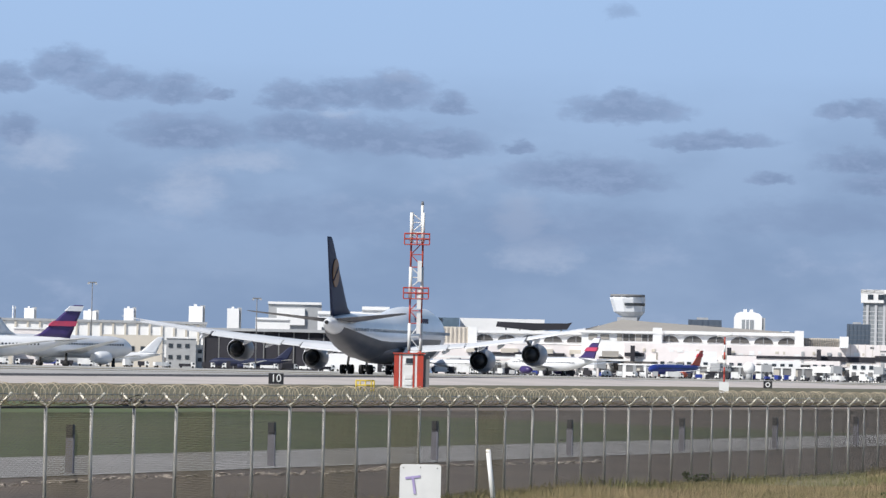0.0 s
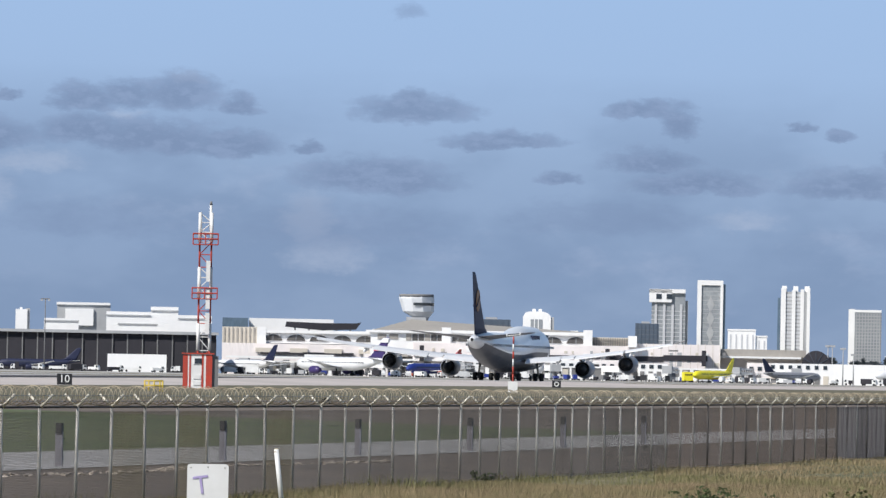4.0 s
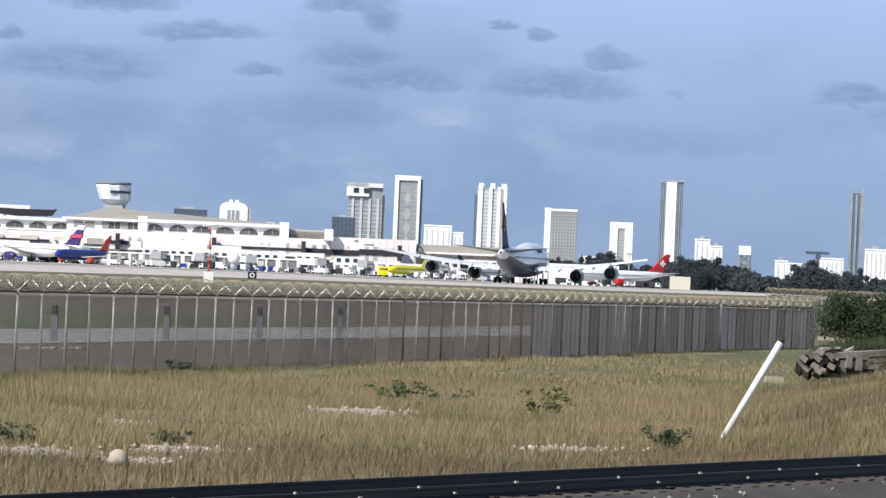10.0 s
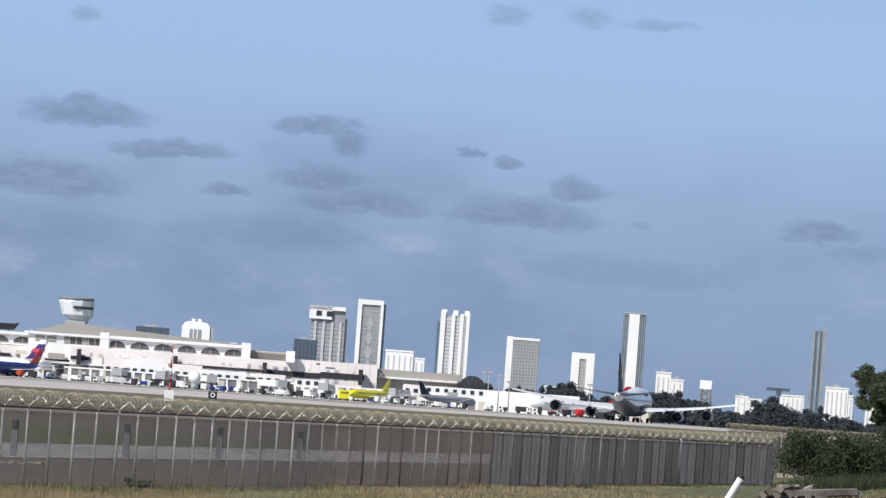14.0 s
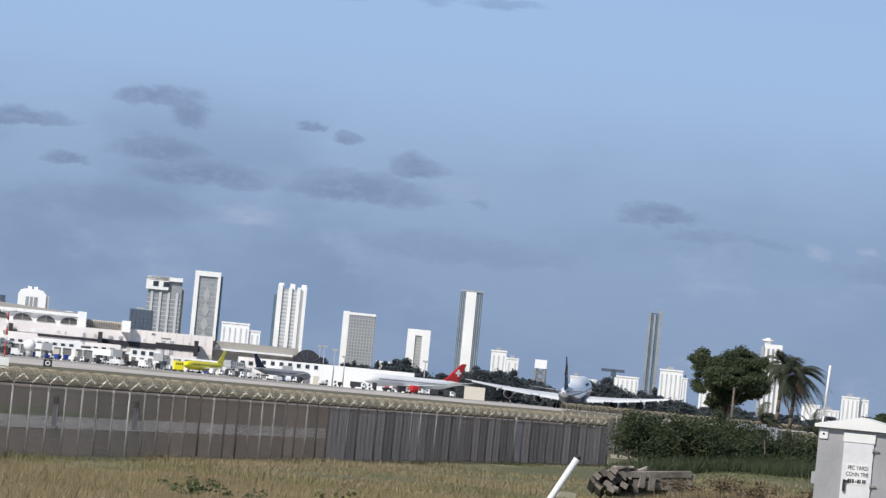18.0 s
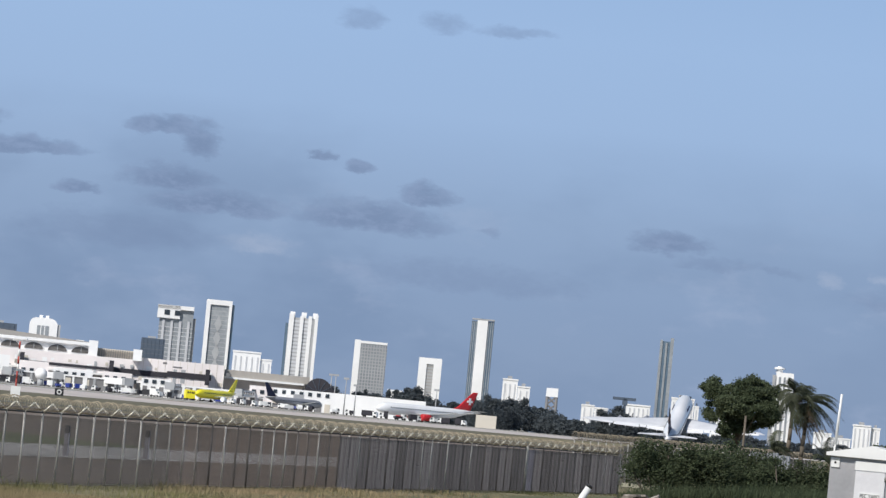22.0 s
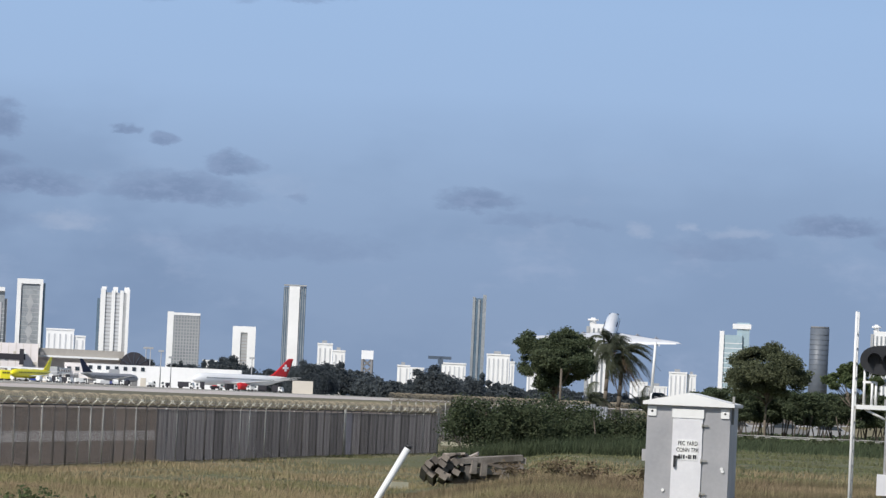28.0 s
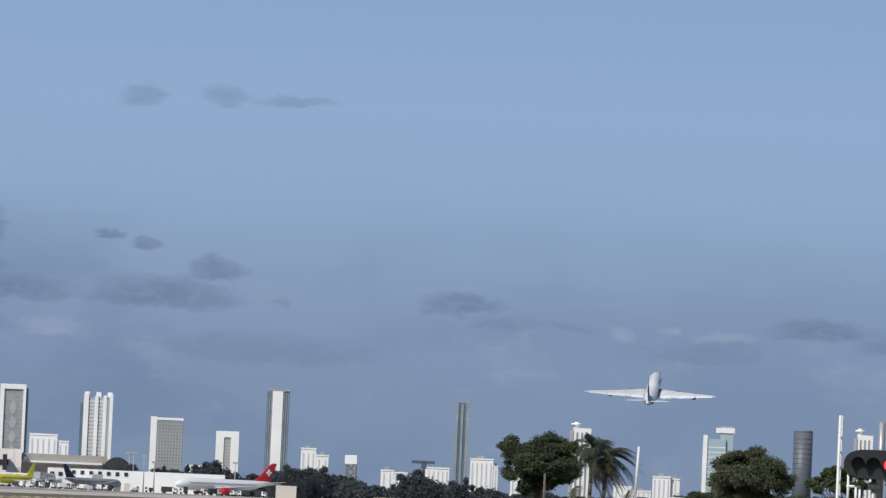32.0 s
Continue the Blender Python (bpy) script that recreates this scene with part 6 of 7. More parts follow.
# ---- between fence and runway ----
def lattice(ob, z0, z1, half, material, thick, bay_h=.9):
    for sx in (-half, half):
        for sy in (-half * .5, half * .5):
            part("mast_leg", G().rod((sx, sy, z0), (sx, sy, z1), thick, thick, 8), material, ob)
    n = max(1, int((z1 - z0) / bay_h))
    for k in range(n):
        a, b = z0 + (z1 - z0) * k / n, z0 + (z1 - z0) * (k + 1) / n
        s = half if k % 2 else -half
        g = G()
        for sy in (-half * .5, half * .5):
            g.rod((-s, sy, a), (s, sy, b), .045, .045, 5).rod((-half, sy, a), (half, sy, a), .045, .045, 5)
        part("brace", g, material, ob)


MD = 540
mast = thing("glide_path_mast", polar(-15.62, MD, lie(*polar(-15.62, MD).translation.xy)), "red and white lattice antenna mast with platforms", "mast")
mz = mast.matrix_basis.translation.z
mtop = up(MD, 1.685) - mz
bands = [(0, 3.6, "red_paint"), (3.6, 6.2, "white_paint"), (6.2, 8.6, "red_paint"), (8.6, 11.6, "white_paint"), (11.6, 14.0, "red_paint"), (14.0, mtop - .6, "white_paint")]
for a, b, mm in bands:
    lattice(mast, a, b, .56, M[mm], .16 if mm == "white_paint" else .09)
for z in (8.6, 13.8):
    part("platform", G().box(-1.2, 1.2, -.8, .8, z - .08, z), M["red_paint"], mast, "red platform")
    for h in (.5, 1.0):
        for p, q in (((-1.2, -.8), (1.2, -.8)), ((1.2, -.8), (1.2, .8)), ((1.2, .8), (-1.2, .8)), ((-1.2, .8), (-1.2, -.8))):
            part("guard_rail", G().rod((*p, z + h), (*q, z + h), .065, .065, 5), M["red_paint"], mast)
    for p in ((-1.2, -.8), (1.2, -.8), (1.2, .8), (-1.2, .8), (0, -.8), (0, .8)):
        part("guard_post", G().rod((*p, z), (*p, z + 1.0), .06, .06, 5), M["red_paint"], mast)
for x, t in ((-.5, -.9), (.45, .15)):
    part("antenna", G().rod((x, 0, mtop - 2.8), (x, 0, mtop + t), .13, .13, 8), M["white_paint"], mast, "white tubular antenna")
    part("beacon", G().rod((x, 0, mtop + t), (x, 0, mtop + t + .35), .14, .1, 8), M["roof_grey"], mast)
for z in (5.2, 7.6, 10.2):
    part("antenna_box", G().box(.1, .5, -.75, -.45, z, z + 2.0), M["white_paint"], mast, "white antenna box")
hut = thing("equipment_hut", polar(-15.67, MD - 6, lie(*polar(-15.67, MD - 6).translation.xy)), "red and white striped equipment hut at the mast", "hut")
part("shell", G().box(-1.45, 1.3, 0, 2.6, -.2, 3.25), M["white_paint"], hut)
for x0, x1 in ((-1.46, -1.0), (-.86, -.7), (.32, .5), (.72, 1.31)):
    part("red_panel", G().box(x0, x1, -.03, .1, 0, 3.2), M["red_paint"], hut, "red painted panel")
for z in (.3, .9, 2.3):
    part("plate", G().box(-.45, .25, -.07, 0, z, z + .4), M["white_paint"], hut)
part("window", G().box(-.35, .3, -.09, 0, 2.35, 2.85), M["dark_glass"], hut)
part("side_wall", G().box(1.3, 1.9, .2, 2.5, -.2, 3.1), M["roof_grey"], hut, "dark right-hand side of the hut")
part("roof", G().box(-1.6, 1.5, -.15, 2.75, 3.25, 3.36), M["red_paint"], hut)


def text(name, body, size, material, parent, m, label=""):
    cu = bpy.data.curves.new(name, "FONT")
    cu.body, cu.size, cu.align_x, cu.align_y, cu.extrude = body, size, "CENTER", "CENTER", .004
    tmp = bpy.data.objects.new(name, cu)
    scene.collection.objects.link(tmp)
    me = bpy.data.meshes.new_from_object(tmp.evaluated_get(bpy.context.evaluated_depsgraph_get()))
    bpy.data.objects.remove(tmp)
    me.materials.clear()
    me.materials.append(material)
    return part(name, me, None, parent, label, m)


def stand(pan, dist):
    q = polar(pan, dist).translation
    return polar(pan, dist, lie(q.x, q.y))


dm = thing("distance_marker", stand(-17.024, 520), "black runway distance board with white figures", "sign")
part("board", G().box(-.7, .7, -.06, .06, .05, 1.06), M["black_paint"], dm)
for s in (-.6, .6):
    part("leg", G().rod((s, 0, -.15), (s, 0, .1), .05, .05, 6), M["galvanised"], dm)
text("figures", "10", 1.0, M["white_paint"], dm, pose(0, -.075, .56, 90), "white figures")
om = thing("runway_marker", stand(-12.026, 770), "small black runway board with a white ring", "sign")
part("board", G().box(-.6, .6, -.06, .06, .1, 1.1), M["black_paint"], om)
part("ring", G().loft([[(r * math.cos(a), -.08, .6 + r * math.sin(a)) for a in [2 * math.pi * i / 20 for i in range(20)]] for r in (.2, .34)], caps=False), M["white_paint"], om)
for s in (-.5, .5):
    part("leg", G().rod((s, 0, -.1), (s, 0, .25), .05, .05, 6), M["galvanised"], om)
yb = thing("yellow_barrier", stand(-16.12, 480), "yellow tubular frame beside the mast", "barrier")
for x in (-.75, -.4, .05, .55, .78):
    part("upright", G().rod((x, 0, -.1), (x, 0, .93), .07, .07, 8), M["yellow_paint"], yb)
for z in (.5, .9):
    part("bar", G().rod((-.75, 0, z), (.78, 0, z), .07, .07, 8), M["yellow_paint"], yb)
wp = thing("wind_mast", stand(-12.47, 640), "thin red and white pole on a white box", "mast")
part("base_box", G().box(-.55, .55, -.5, .5, 0, 1.25), M["white_paint"], wp)
for k in range(6):
    part("pole_section", G().rod((0, 0, 1.25 + k * .85), (0, 0, 2.1 + k * .85), .1, .09, 8), M["red_paint" if k not in (2, 4) else "white_paint"], wp)
part("crossbar", G().rod((-.8, 0, 6.4), (.8, 0, 6.6), .05, .05, 6), M["white_paint"], wp)
for s in (-.75, .75):
    part("cup", G().rod((s, 0, 6.4 + s * .12), (s, 0, 6.75 + s * .12), .13, .06, 8), M["white_paint"], wp)

# ---- the railway in front ----
T0, T1 = Vector((-16.0, 67.2, 0)), Vector((-8.7, 90.0, .25))
along = (T1 - T0).to_2d().normalized().to_3d()
grade = math.degrees(math.atan(.25 / 23.9))
across = Vector((along.y, -along.x, 0))
yaw = math.degrees(math.atan2(-along.x, along.y))
track = tagged(thing("railway_track", pose(T0.x, T0.y, 0, 0, 0, yaw) @ pose(0, 0, 0, grade), "dark rusty railway track on dirty ballast", "track"), kind="structure")
prof = [(-.07, 0), (.07, 0), (.07, .02), (.012, .045), (.012, .13), (.036, .14), (.036, .175), (-.036, .175), (-.036, .14), (-.012, .13), (-.012, .045), (-.07, .02)]


def bend(v):
    """The track curves away to the east beyond the straight."""
    return max(0.0, v - 42) ** 2 / 260


def along_track(outline, off, z, step_m=2.0):
    rings = []
    v = -30.0
    while v <= 86:
        t = math.atan(2 * max(0.0, v - 42) / 260)
        rings.append([(off * 1 + bend(v) + x * math.cos(t), v - x * math.sin(t), zz + z) for x, zz in outline])
        v += step_m
    return G().loft(rings, smooth=False)


for x in (0, 1.51):
    part("rail", along_track(prof, x, .15), M["rail_steel"], track, "dark steel rail")
part("ballast_bed", along_track([(-1.6, -.35), (-.6, .13), (2.1, .13), (3.4, -.35)], 0, 0), M["track_dirt"], track)
tie_mesh = mesh_of("sleeper", G().box(-.5, 2.0, -.11, .11, .0, .15), M["track_dirt"])
for k in range(130):
    v = -28 + k * .6
    part("sleeper", tie_mesh, None, track, m=pose(bend(v), v, random.uniform(-.01, .01), 0, 0, random.uniform(-1.5, 1.5) - math.degrees(math.atan(2 * max(0.0, v - 42) / 260))))
for k in range(22):
    part("tie_plate", G().box(1.36, 1.66, -.1, .1, .15, .165), M["rust"], track, m=pose(0, k * 1.8, 0))
# small clips in a pale colour that imitates glinting rail fastenings
clip_mesh = mesh_of("rail_clip", G().box(-.02, .02, -.03, .03, 0, .03, None, .006), M["ballast"])
for k in range(95):
    part("rail_clip", clip_mesh, None, track, m=pose((-.075, 1.585)[k % 2] + random.uniform(-.02, .02), -26 + k * .72 + random.uniform(-.3, .3), .17 + .05 * (k % 4), 0, 0, random.uniform(-20, 20)))
rng = np.random.default_rng(3)
st = G()
for k in range(900):
    x, y, r = rng.uniform(-.95, 2.6), rng.uniform(-14, 44), rng.uniform(.02, .045)
    c = Vector((x, y, .05 + rng.uniform(0, .05)))
    q = Euler(rng.uniform(0, 6, 3)).to_matrix()
    st.add([c + q @ Vector(v) * r for v in ((1, 0, 0), (-.8, .3, 0), (0, 1, .2), (0, -.9, .1), (.1, 0, .8), (0, 0, -.8))], [(0, 2, 4), (2, 1, 4), (1, 3, 4), (3, 0, 4), (2, 0, 5), (1, 2, 5), (3, 1, 5), (0, 3, 5)])
part("stones", st, M["ballast"], track, "loose pale ballast stones")["kind"] = "stuff"

# ---- posts and signs in the grass ----
bp = polar(-7.234, 113).translation
tp1 = polar(-6.613, 113, 2.167).translation
boom = thing("leaning_pipe", pose(bp.x, bp.y, 0), "white plastic pipe leaning over in the grass", "pipe")
dv = tp1 - Vector((bp.x, bp.y, -.1))
part("pipe", G().rod((0, 0, -.1), dv * .985 + Vector((0, 0, -.1)), .068, .068, 14), M["white_paint"], boom)
part("cap", G().rod(dv * .975 + Vector((0, 0, -.1)), dv + Vector((0, 0, -.1)), .072, .066, 14), M["black_paint"], boom, "dark end cap")
part("collar", G().rod(dv * .045 + Vector((0, 0, -.1)), dv * .09 + Vector((0, 0, -.1)), .07, .07, 14), M["dirt_paint"], boom, "stained foot of the pipe")
sg = thing("track_sign", polar(-15.51, 90, 0), "white square board with a purple letter on a steel post", "sign")
rc = [(cx + .05 * math.cos(a), cz + .05 * math.sin(a)) for cx, cz, a0 in ((.28, 1.6, 0), (-.28, 1.6, 90), (-.28, .99, 180), (.28, .99, 270)) for a in [radians(a0 + 30 * i) for i in range(4)]]
part("board", G().prism(rc, -.012, .012), M["white_paint"], sg)
for x, z in ((-.27, 1.0), (.27, 1.0), (-.27, 1.59), (.27, 1.59), (0, 1.6)):
    part("bolt", G().rod((x, -.02, z), (x, -.01, z), .012, .012, 6), M["galvanised"], sg)
part("post", G().box(-.04, .04, .012, .05, -.1, 1.5), M["galvanised"], sg, "grey steel post")
text("letter", "T", .42, M["purple_paint"], sg, pose(-.1, -.02, 1.3, 90, -8), "faded purple letter")
sk = thing("marker_stake", polar(-14.775, 137, 0), "short white plastic marker post by the fence", "post")
part("stake", G().rod((.02, 0, -.1), (-.15, 0, 1.27), .065, .06, 10), M["white_paint"], sk)
part("tip", G().rod((-.145, 0, 1.2), (-.152, 0, 1.29), .062, .05, 10), M["dirt_paint"], sk)

# ---- stack of old sleepers ----
pile_at = polar(-5.945, 193, lie(*polar(-5.945, 193).translation.xy) + .06, 10)
rng2 = random.Random(4)
pile = thing("sleeper_stack", pile_at, "heap of weathered grey railway sleepers", "timber stack")
tie_one = mesh_of("old_sleeper", G().box(-1.25, 1.25, -.13, .13, 0, .19), M["old_tie"])
# a leaning pack, its sawn ends showing
for x, z, tilt in ((-.9, .8, 36), (-1.13, .63, 38), (-.7, .5, 30), (-1.2, .32, 36), (-1.33, .12, 33), (-1.38, .76, 42), (-.92, .38, 32), (-1.44, .48, 40), (-1.58, .32, 44), (-.62, .72, 30), (-.5, .3, 24), (-.75, .14, 18), (-1.0, .1, 28)):
    part("old_sleeper", tie_one, None, pile, m=pose(x, .5 + rng2.uniform(-.25, .25), z * .85, 0, tilt + rng2.uniform(-4, 4), 0) @ pose(0, 0, 0, rng2.uniform(-3, 3), 0, 80 + rng2.uniform(-5, 5)))
# broken boards heaped on top
board_mesh = mesh_of("broken_board", G().box(-.42, .42, -.12, .12, 0, .07), M["old_tie"])
for k in range(16):
    part("broken_board", board_mesh, None, pile, m=pose(rng2.uniform(-1.1, .15), .6 + rng2.uniform(-.4, .4), .7 + rng2.uniform(0, .28) * (1 - k / 30), rng2.uniform(-20, 20), rng2.uniform(-25, 25), rng2.uniform(-60, 60)))
# a rough frame of others beside it, open in the middle
for x, y, z, rz, ry in ((.6, .3, .8, 9, -5), (.75, .75, .74, -9, -3), (.85, .35, .38, 3, 2), (.8, .9, .4, -8, -1), (.45, .9, .02, 10, 0), (.9, 1.1, .2, -4, 1), (.75, 1.2, .62, 3, 0)):
    part("old_sleeper", tie_one, None, pile, m=pose(x, y, z, rng2.uniform(-8, 8), ry, rz))
upright_mesh = mesh_of("upright_sleeper", G().box(-.1, .1, -.09, .09, 0, .46), M["old_tie"])
for x, y, z in ((.42, .1, .32), (.05, .1, .38), (1.35, .3, .1), (-.12, .2, .2), (1.1, .15, -.05)):
    part("upright_sleeper", upright_mesh, None, pile, m=pose(x, y, z, rng2.uniform(-6, 6), rng2.uniform(-7, 7), rng2.uniform(-20, 20)))
tagged(part("loose_sleeper", mesh_of("loose_sleeper", G().box(-.3, .3, -.13, .13, 0, .22), M["pallet"]), None, None, "", polar(-6.68, 190, .05, 15)), "short pale sawn sleeper end lying in the grass", "timber")
tagged(part("lying_board", mesh_of("lying_board", G().box(-1.3, 1.3, -.3, .3, -.1, .12), M["pallet"]), None, None, "", polar(-6.03, 330, .52, 8)), "pale board lying in the grass", "board")

# ---- signal hut ----
CD = 120
hx = CD * radians(.85) / 2
cab = thing("signal_cabinet", polar(-3.785, CD, .86, -6), "grey aluminium railway signal cabinet with a white gabled roof", "cabinet")
part("body", G().box(-hx, hx, 0, 1.7, .1, 2.38), M["aluminium"], cab)
for x in (-hx + .15, hx - .15):
    for y in (.15, 1.5):
        part("leg", G().box(x - .08, x + .08, y - .08, y + .08, -.25, .1), M["galvanised"], cab)
part("plinth", G().box(-hx - .02, hx + .02, -.03, 1.73, .06, .12), M["galvanised"], cab)
roof = [(-hx - .09, 2.36), (hx + .09, 2.36), (hx + .09, 2.43), (0, 2.64), (-hx - .09, 2.43)]
part("roof", G().prism(roof, -.12, 1.85), M["white_paint"], cab, "white low gabled roof")
dx0, dx1 = -hx + .56, -hx + 1.2
door = part("door", G().box(dx0, dx1, -.035, 0, .12, 2.28), M["aluminium_door"], cab, "pale aluminium door")
part("lintel", G().box(dx0 - .02, dx1 + .02, -.05, 0, 2.1, 2.29), M["white_paint"], cab)
part("sill", G().box(dx0 - .02, dx1 + .02, -.05, 0, .1, .2), M["white_paint"], cab)
part("handle", G().box(dx0 + .05, dx0 + .1, -.09, -.035, 1.05, 1.3).box(dx0 + .05, dx0 + .18, -.08, -.035, 1.25, 1.29), M["black_paint"], door, "dark handle")
for z in (.45, 1.15, 1.9):
    part("hinge", G().rod((dx1, -.04, z), (dx1, -.04, z + .1), .02, .02, 8).box(dx1 - .02, dx1 + .12, -.045, -.03, z + .03, z + .07), M["galvanised"], door)
plate = part("name_plate", G().box(dx0 + .12, dx1 - .08, -.045, -.035, 1.2, 1.64), M["white_paint"], door, "white name plate with black lettering")
pc = (dx0 + .12 + dx1 - .08) / 2
narrow = Matrix.Diagonal((.74, 1, 1, 1))
text("lettering", "FEC YARD", .125, M["black_paint"], plate, pose(pc, -.05, 1.56, 90) @ narrow)
text("lettering", "CONN TRK", .125, M["black_paint"], plate, pose(pc, -.05, 1.42, 90) @ narrow)
for k, (x, w) in enumerate(((-.19, .04), (-.14, .03), (-.095, .04), (-.03, .03), (.015, .04), (.065, .025), (.12, .035), (.165, .03))):
    part("bar", G().box(pc + x, pc + x + w, -.052, -.044, 1.235 + .02 * (k == 3), 1.32 - .03 * (k == 3)), M["black_paint"], plate)
for x in (-hx + .11, hx - .11):
    vt = part("vent_plate", G().box(x - .09, x + .09, -.03, 0, 2.12, 2.32), M["white_paint"], cab, "white square vent plate")
    part("vent_hole", G().rod((x, -.035, 2.22), (x, -.028, 2.22), .025, .025, 10), M["black_paint"], vt)
for x, z in ((-hx + .4, .55), (hx - .12, 1.0), (hx - .14, 1.05)):
    part("stud", G().rod((x, -.03, z), (x, 0, z), .035, .035, 10), M["white_paint"], cab)
part("junction_box", G().box(-hx - .1, -hx, .2, .4, 1.15, 1.4), M["aluminium"], cab)
part("whip_antenna", G().rod((-hx + .03, .1, 2.3), (-hx + .06, .1, 2.62), .02, .02, 6).rod((-hx + .06, .1, 2.6), (-hx + .1, .1, 3.68), .032, .026, 8), M["white_paint"], cab, "white rod antenna")
part("side_bracket", G().box(hx, hx + .05, .3, .34, 2.0, 2.6), M["galvanised"], cab)

# ---- block signal ----
SD = 115
sig = thing("railway_signal", polar(-1.762, SD, 1.0), "railway signal with a red lamp lit and white ladder", "signal")
hz = up(SD, .607) - 1.0
part("post", G().rod((0, 0, -.3), (0, 0, hz + .05), .07, .06, 12), M["aluminium"], sig, "grey tubular post")
part("rear_pipe", G().rod((.12, .25, hz - .7), (.12, .25, hz + .88), .07, .07, 10), M["aluminium"], sig)
hd = G().loft([[(x * .63 * sx + (.31 if x > 0 else -.31) * 0, y, z * .3) for x, z in [(math.copysign(abs(math.cos(a)) ** .55, math.cos(a)), math.sin(a)) for a in [2 * math.pi * i / 28 for i in range(28)]]] for y, sx in ((-.32, 1), (-.1, 1))])
head = part("signal_head", hd, M["black_paint"], sig, "black rounded backing board", pose(0.0, 0, hz))
part("housing", G().box(-.45, .45, -.1, .2, hz - .16, hz + .16), M["black_paint"], sig)
for x, mm in ((-.34, "engine_dark"), (-.03, "engine_dark"), (.30, "red_light")):
    lens = part("lens", G().rod((x, -.335, 0), (x, -.3, 0), .115, .115, 20), M[mm], head, "glowing red lens" if x > .2 else "dark lens")
    part("hood", G().loft([[(x + r * math.cos(a), y, r * math.sin(a)) for a in [math.radians(-20 + 220 * i / 12) for i in range(13)]] for r, y in ((.135, -.32), (.14, -.52))], close=False, caps=False), M["black_paint"], head)
part("junction_box", G().box(-.19, .1, -.16, .1, .57, 1.0), M["aluminium_door"], sig, "pale junction box")
lx = -.735
for x, y in ((lx - .0, 0), (lx + .03, .42)):
    part("ladder_rail", G().rod((x, y, -.3), (x, y, hz + .975), .033, .03, 8), M["white_paint"], sig, "white ladder rail")
for k in range(14):
    part("rung", G().rod((lx, 0, -.05 + k * .3), (lx + .03, .42, -.05 + k * .3), .018, .018, 6), M["galvanised"], sig)
zp = up(SD, .134) - 1.0
pf = part("platform", G().box(-.67, -.06, -.1, .45, zp - .06, zp + .03), M["white_paint"], sig, "white maintenance platform")
for x in (-.52, -.36, -.28):
    part("stanchion", G().rod((x, -.05, zp), (x, -.05, zp + (.78 if x < -.5 else .5)), .028, .028, 6), M["white_paint"], pf)
part("handrail", G().rod((-.56, -.05, zp + .49), (-.27, -.05, zp + .49), .03, .03, 6), M["white_paint"], sig)
part("handrail", G().rod((-.56, -.05, zp + .78), (-.2, -.05, zp + .78), .03, .03, 6), M["white_paint"], sig)
part("brace", G().rod((-.5, 0, zp - .05), (-.08, 0, zp - .25), .03, .03, 6), M["white_paint"], sig)
part("bracket_collar", G().rod((0, 0, hz - .52), (0, 0, hz - .36), .11, .11, 12), M["aluminium"], sig)
part("bracket_collar", G().box(-.1, .12, -.09, .09, zp + .0, zp + .16), M["aluminium"], sig)
part("finial", G().rod((.95, .5, hz - .4), (1.02, .5, hz + .75), .035, .02, 6), M["black_paint"], sig, "dark rod")

# ---- trees, hedge and bushes to the east ----
def crown(name, n, size, material, parent, blobs, seed):
    return leaves(name, blobs, n, size, material, parent, seed=seed)


def tree(pan, dist, z, label, trunk_h, blobs, n, size, material, seed, r=.22, lean=0.0):
    """Blobs: x, y, z, rx, ry, rz about the foot."""
    ob = thing("tree", polar(pan, dist, z), label, "tree", "trees east of the fence")
    rng = random.Random(seed)
    top = Vector((lean, 0, trunk_h))
    part("trunk", G().rod((0, 0, -.3), top * .5 + Vector((rng.uniform(-.1, .1), 0, 0)), r, r * .8, 9).rod(top * .5, top, r * .8, r * .6, 9), M["bark"], ob)
    for b in blobs[::max(1, len(blobs) // 14)]:
        c = Vector(b[:3])
        mid = top.lerp(c, .5) + Vector((rng.uniform(-.3, .3), rng.uniform(-.3, .3), -.2))
        part("limb", G().rod(top * rng.uniform(.75, 1.0), mid, r * .5, r * .33, 7).rod(mid, c, r * .33, r * .1, 7), M["bark"], ob)
    crown("crown", n, size, material, ob, blobs, seed)
    return ob


def puff(rx, rz, z, n, seed, spread_y=None, size=.2, x0=0.0, under=.45):
    """Small clumps over an uneven crown, domed above and flatter below."""
    rng = random.Random(seed)
    out = []
    for k in range(n):
        a, u = rng.uniform(0, 2 * math.pi), rng.uniform(0, 1) ** .5
        room = math.sqrt(max(.04, 1 - u * u))
        h = rng.uniform(-under, 1.0) * rz * room
        x, y = rx * u * math.cos(a), (spread_y or rx) * u * math.sin(a)
        s = size * rx * rng.uniform(.6, 1.35)
        out.append((x0 + x, y, z + h, s * 1.1, s, s * rng.uniform(.55, .85)))
    return out


TA = 420
tree(-5.13, TA, .8, "dense dark green tree with a broad two-lobed crown", 3.4, puff(2.75, 1.9, 5.5, 90, 3, under=.85)
     + puff(1.2, .7, 6.75, 16, 4, size=.36, x0=-1.75) + puff(1.6, .85, 6.95, 20, 5, size=.32, x0=1.0) + puff(.9, .8, 3.4, 9, 6, size=.4, x0=-.7, under=1.0), 74000, .08, M["leaf_dark"], 3, .15)
tree(-2.97, 445, .85, "grey-green tree with a broad umbrella crown on thin limbs", 3.6, puff(3.1, 2.7, 4.9, 100, 8, under=.45)
     + puff(1.5, .8, 6.9, 16, 9, size=.32, x0=-.7), 64000, .085, M["leaf_olive"], 8, .12)
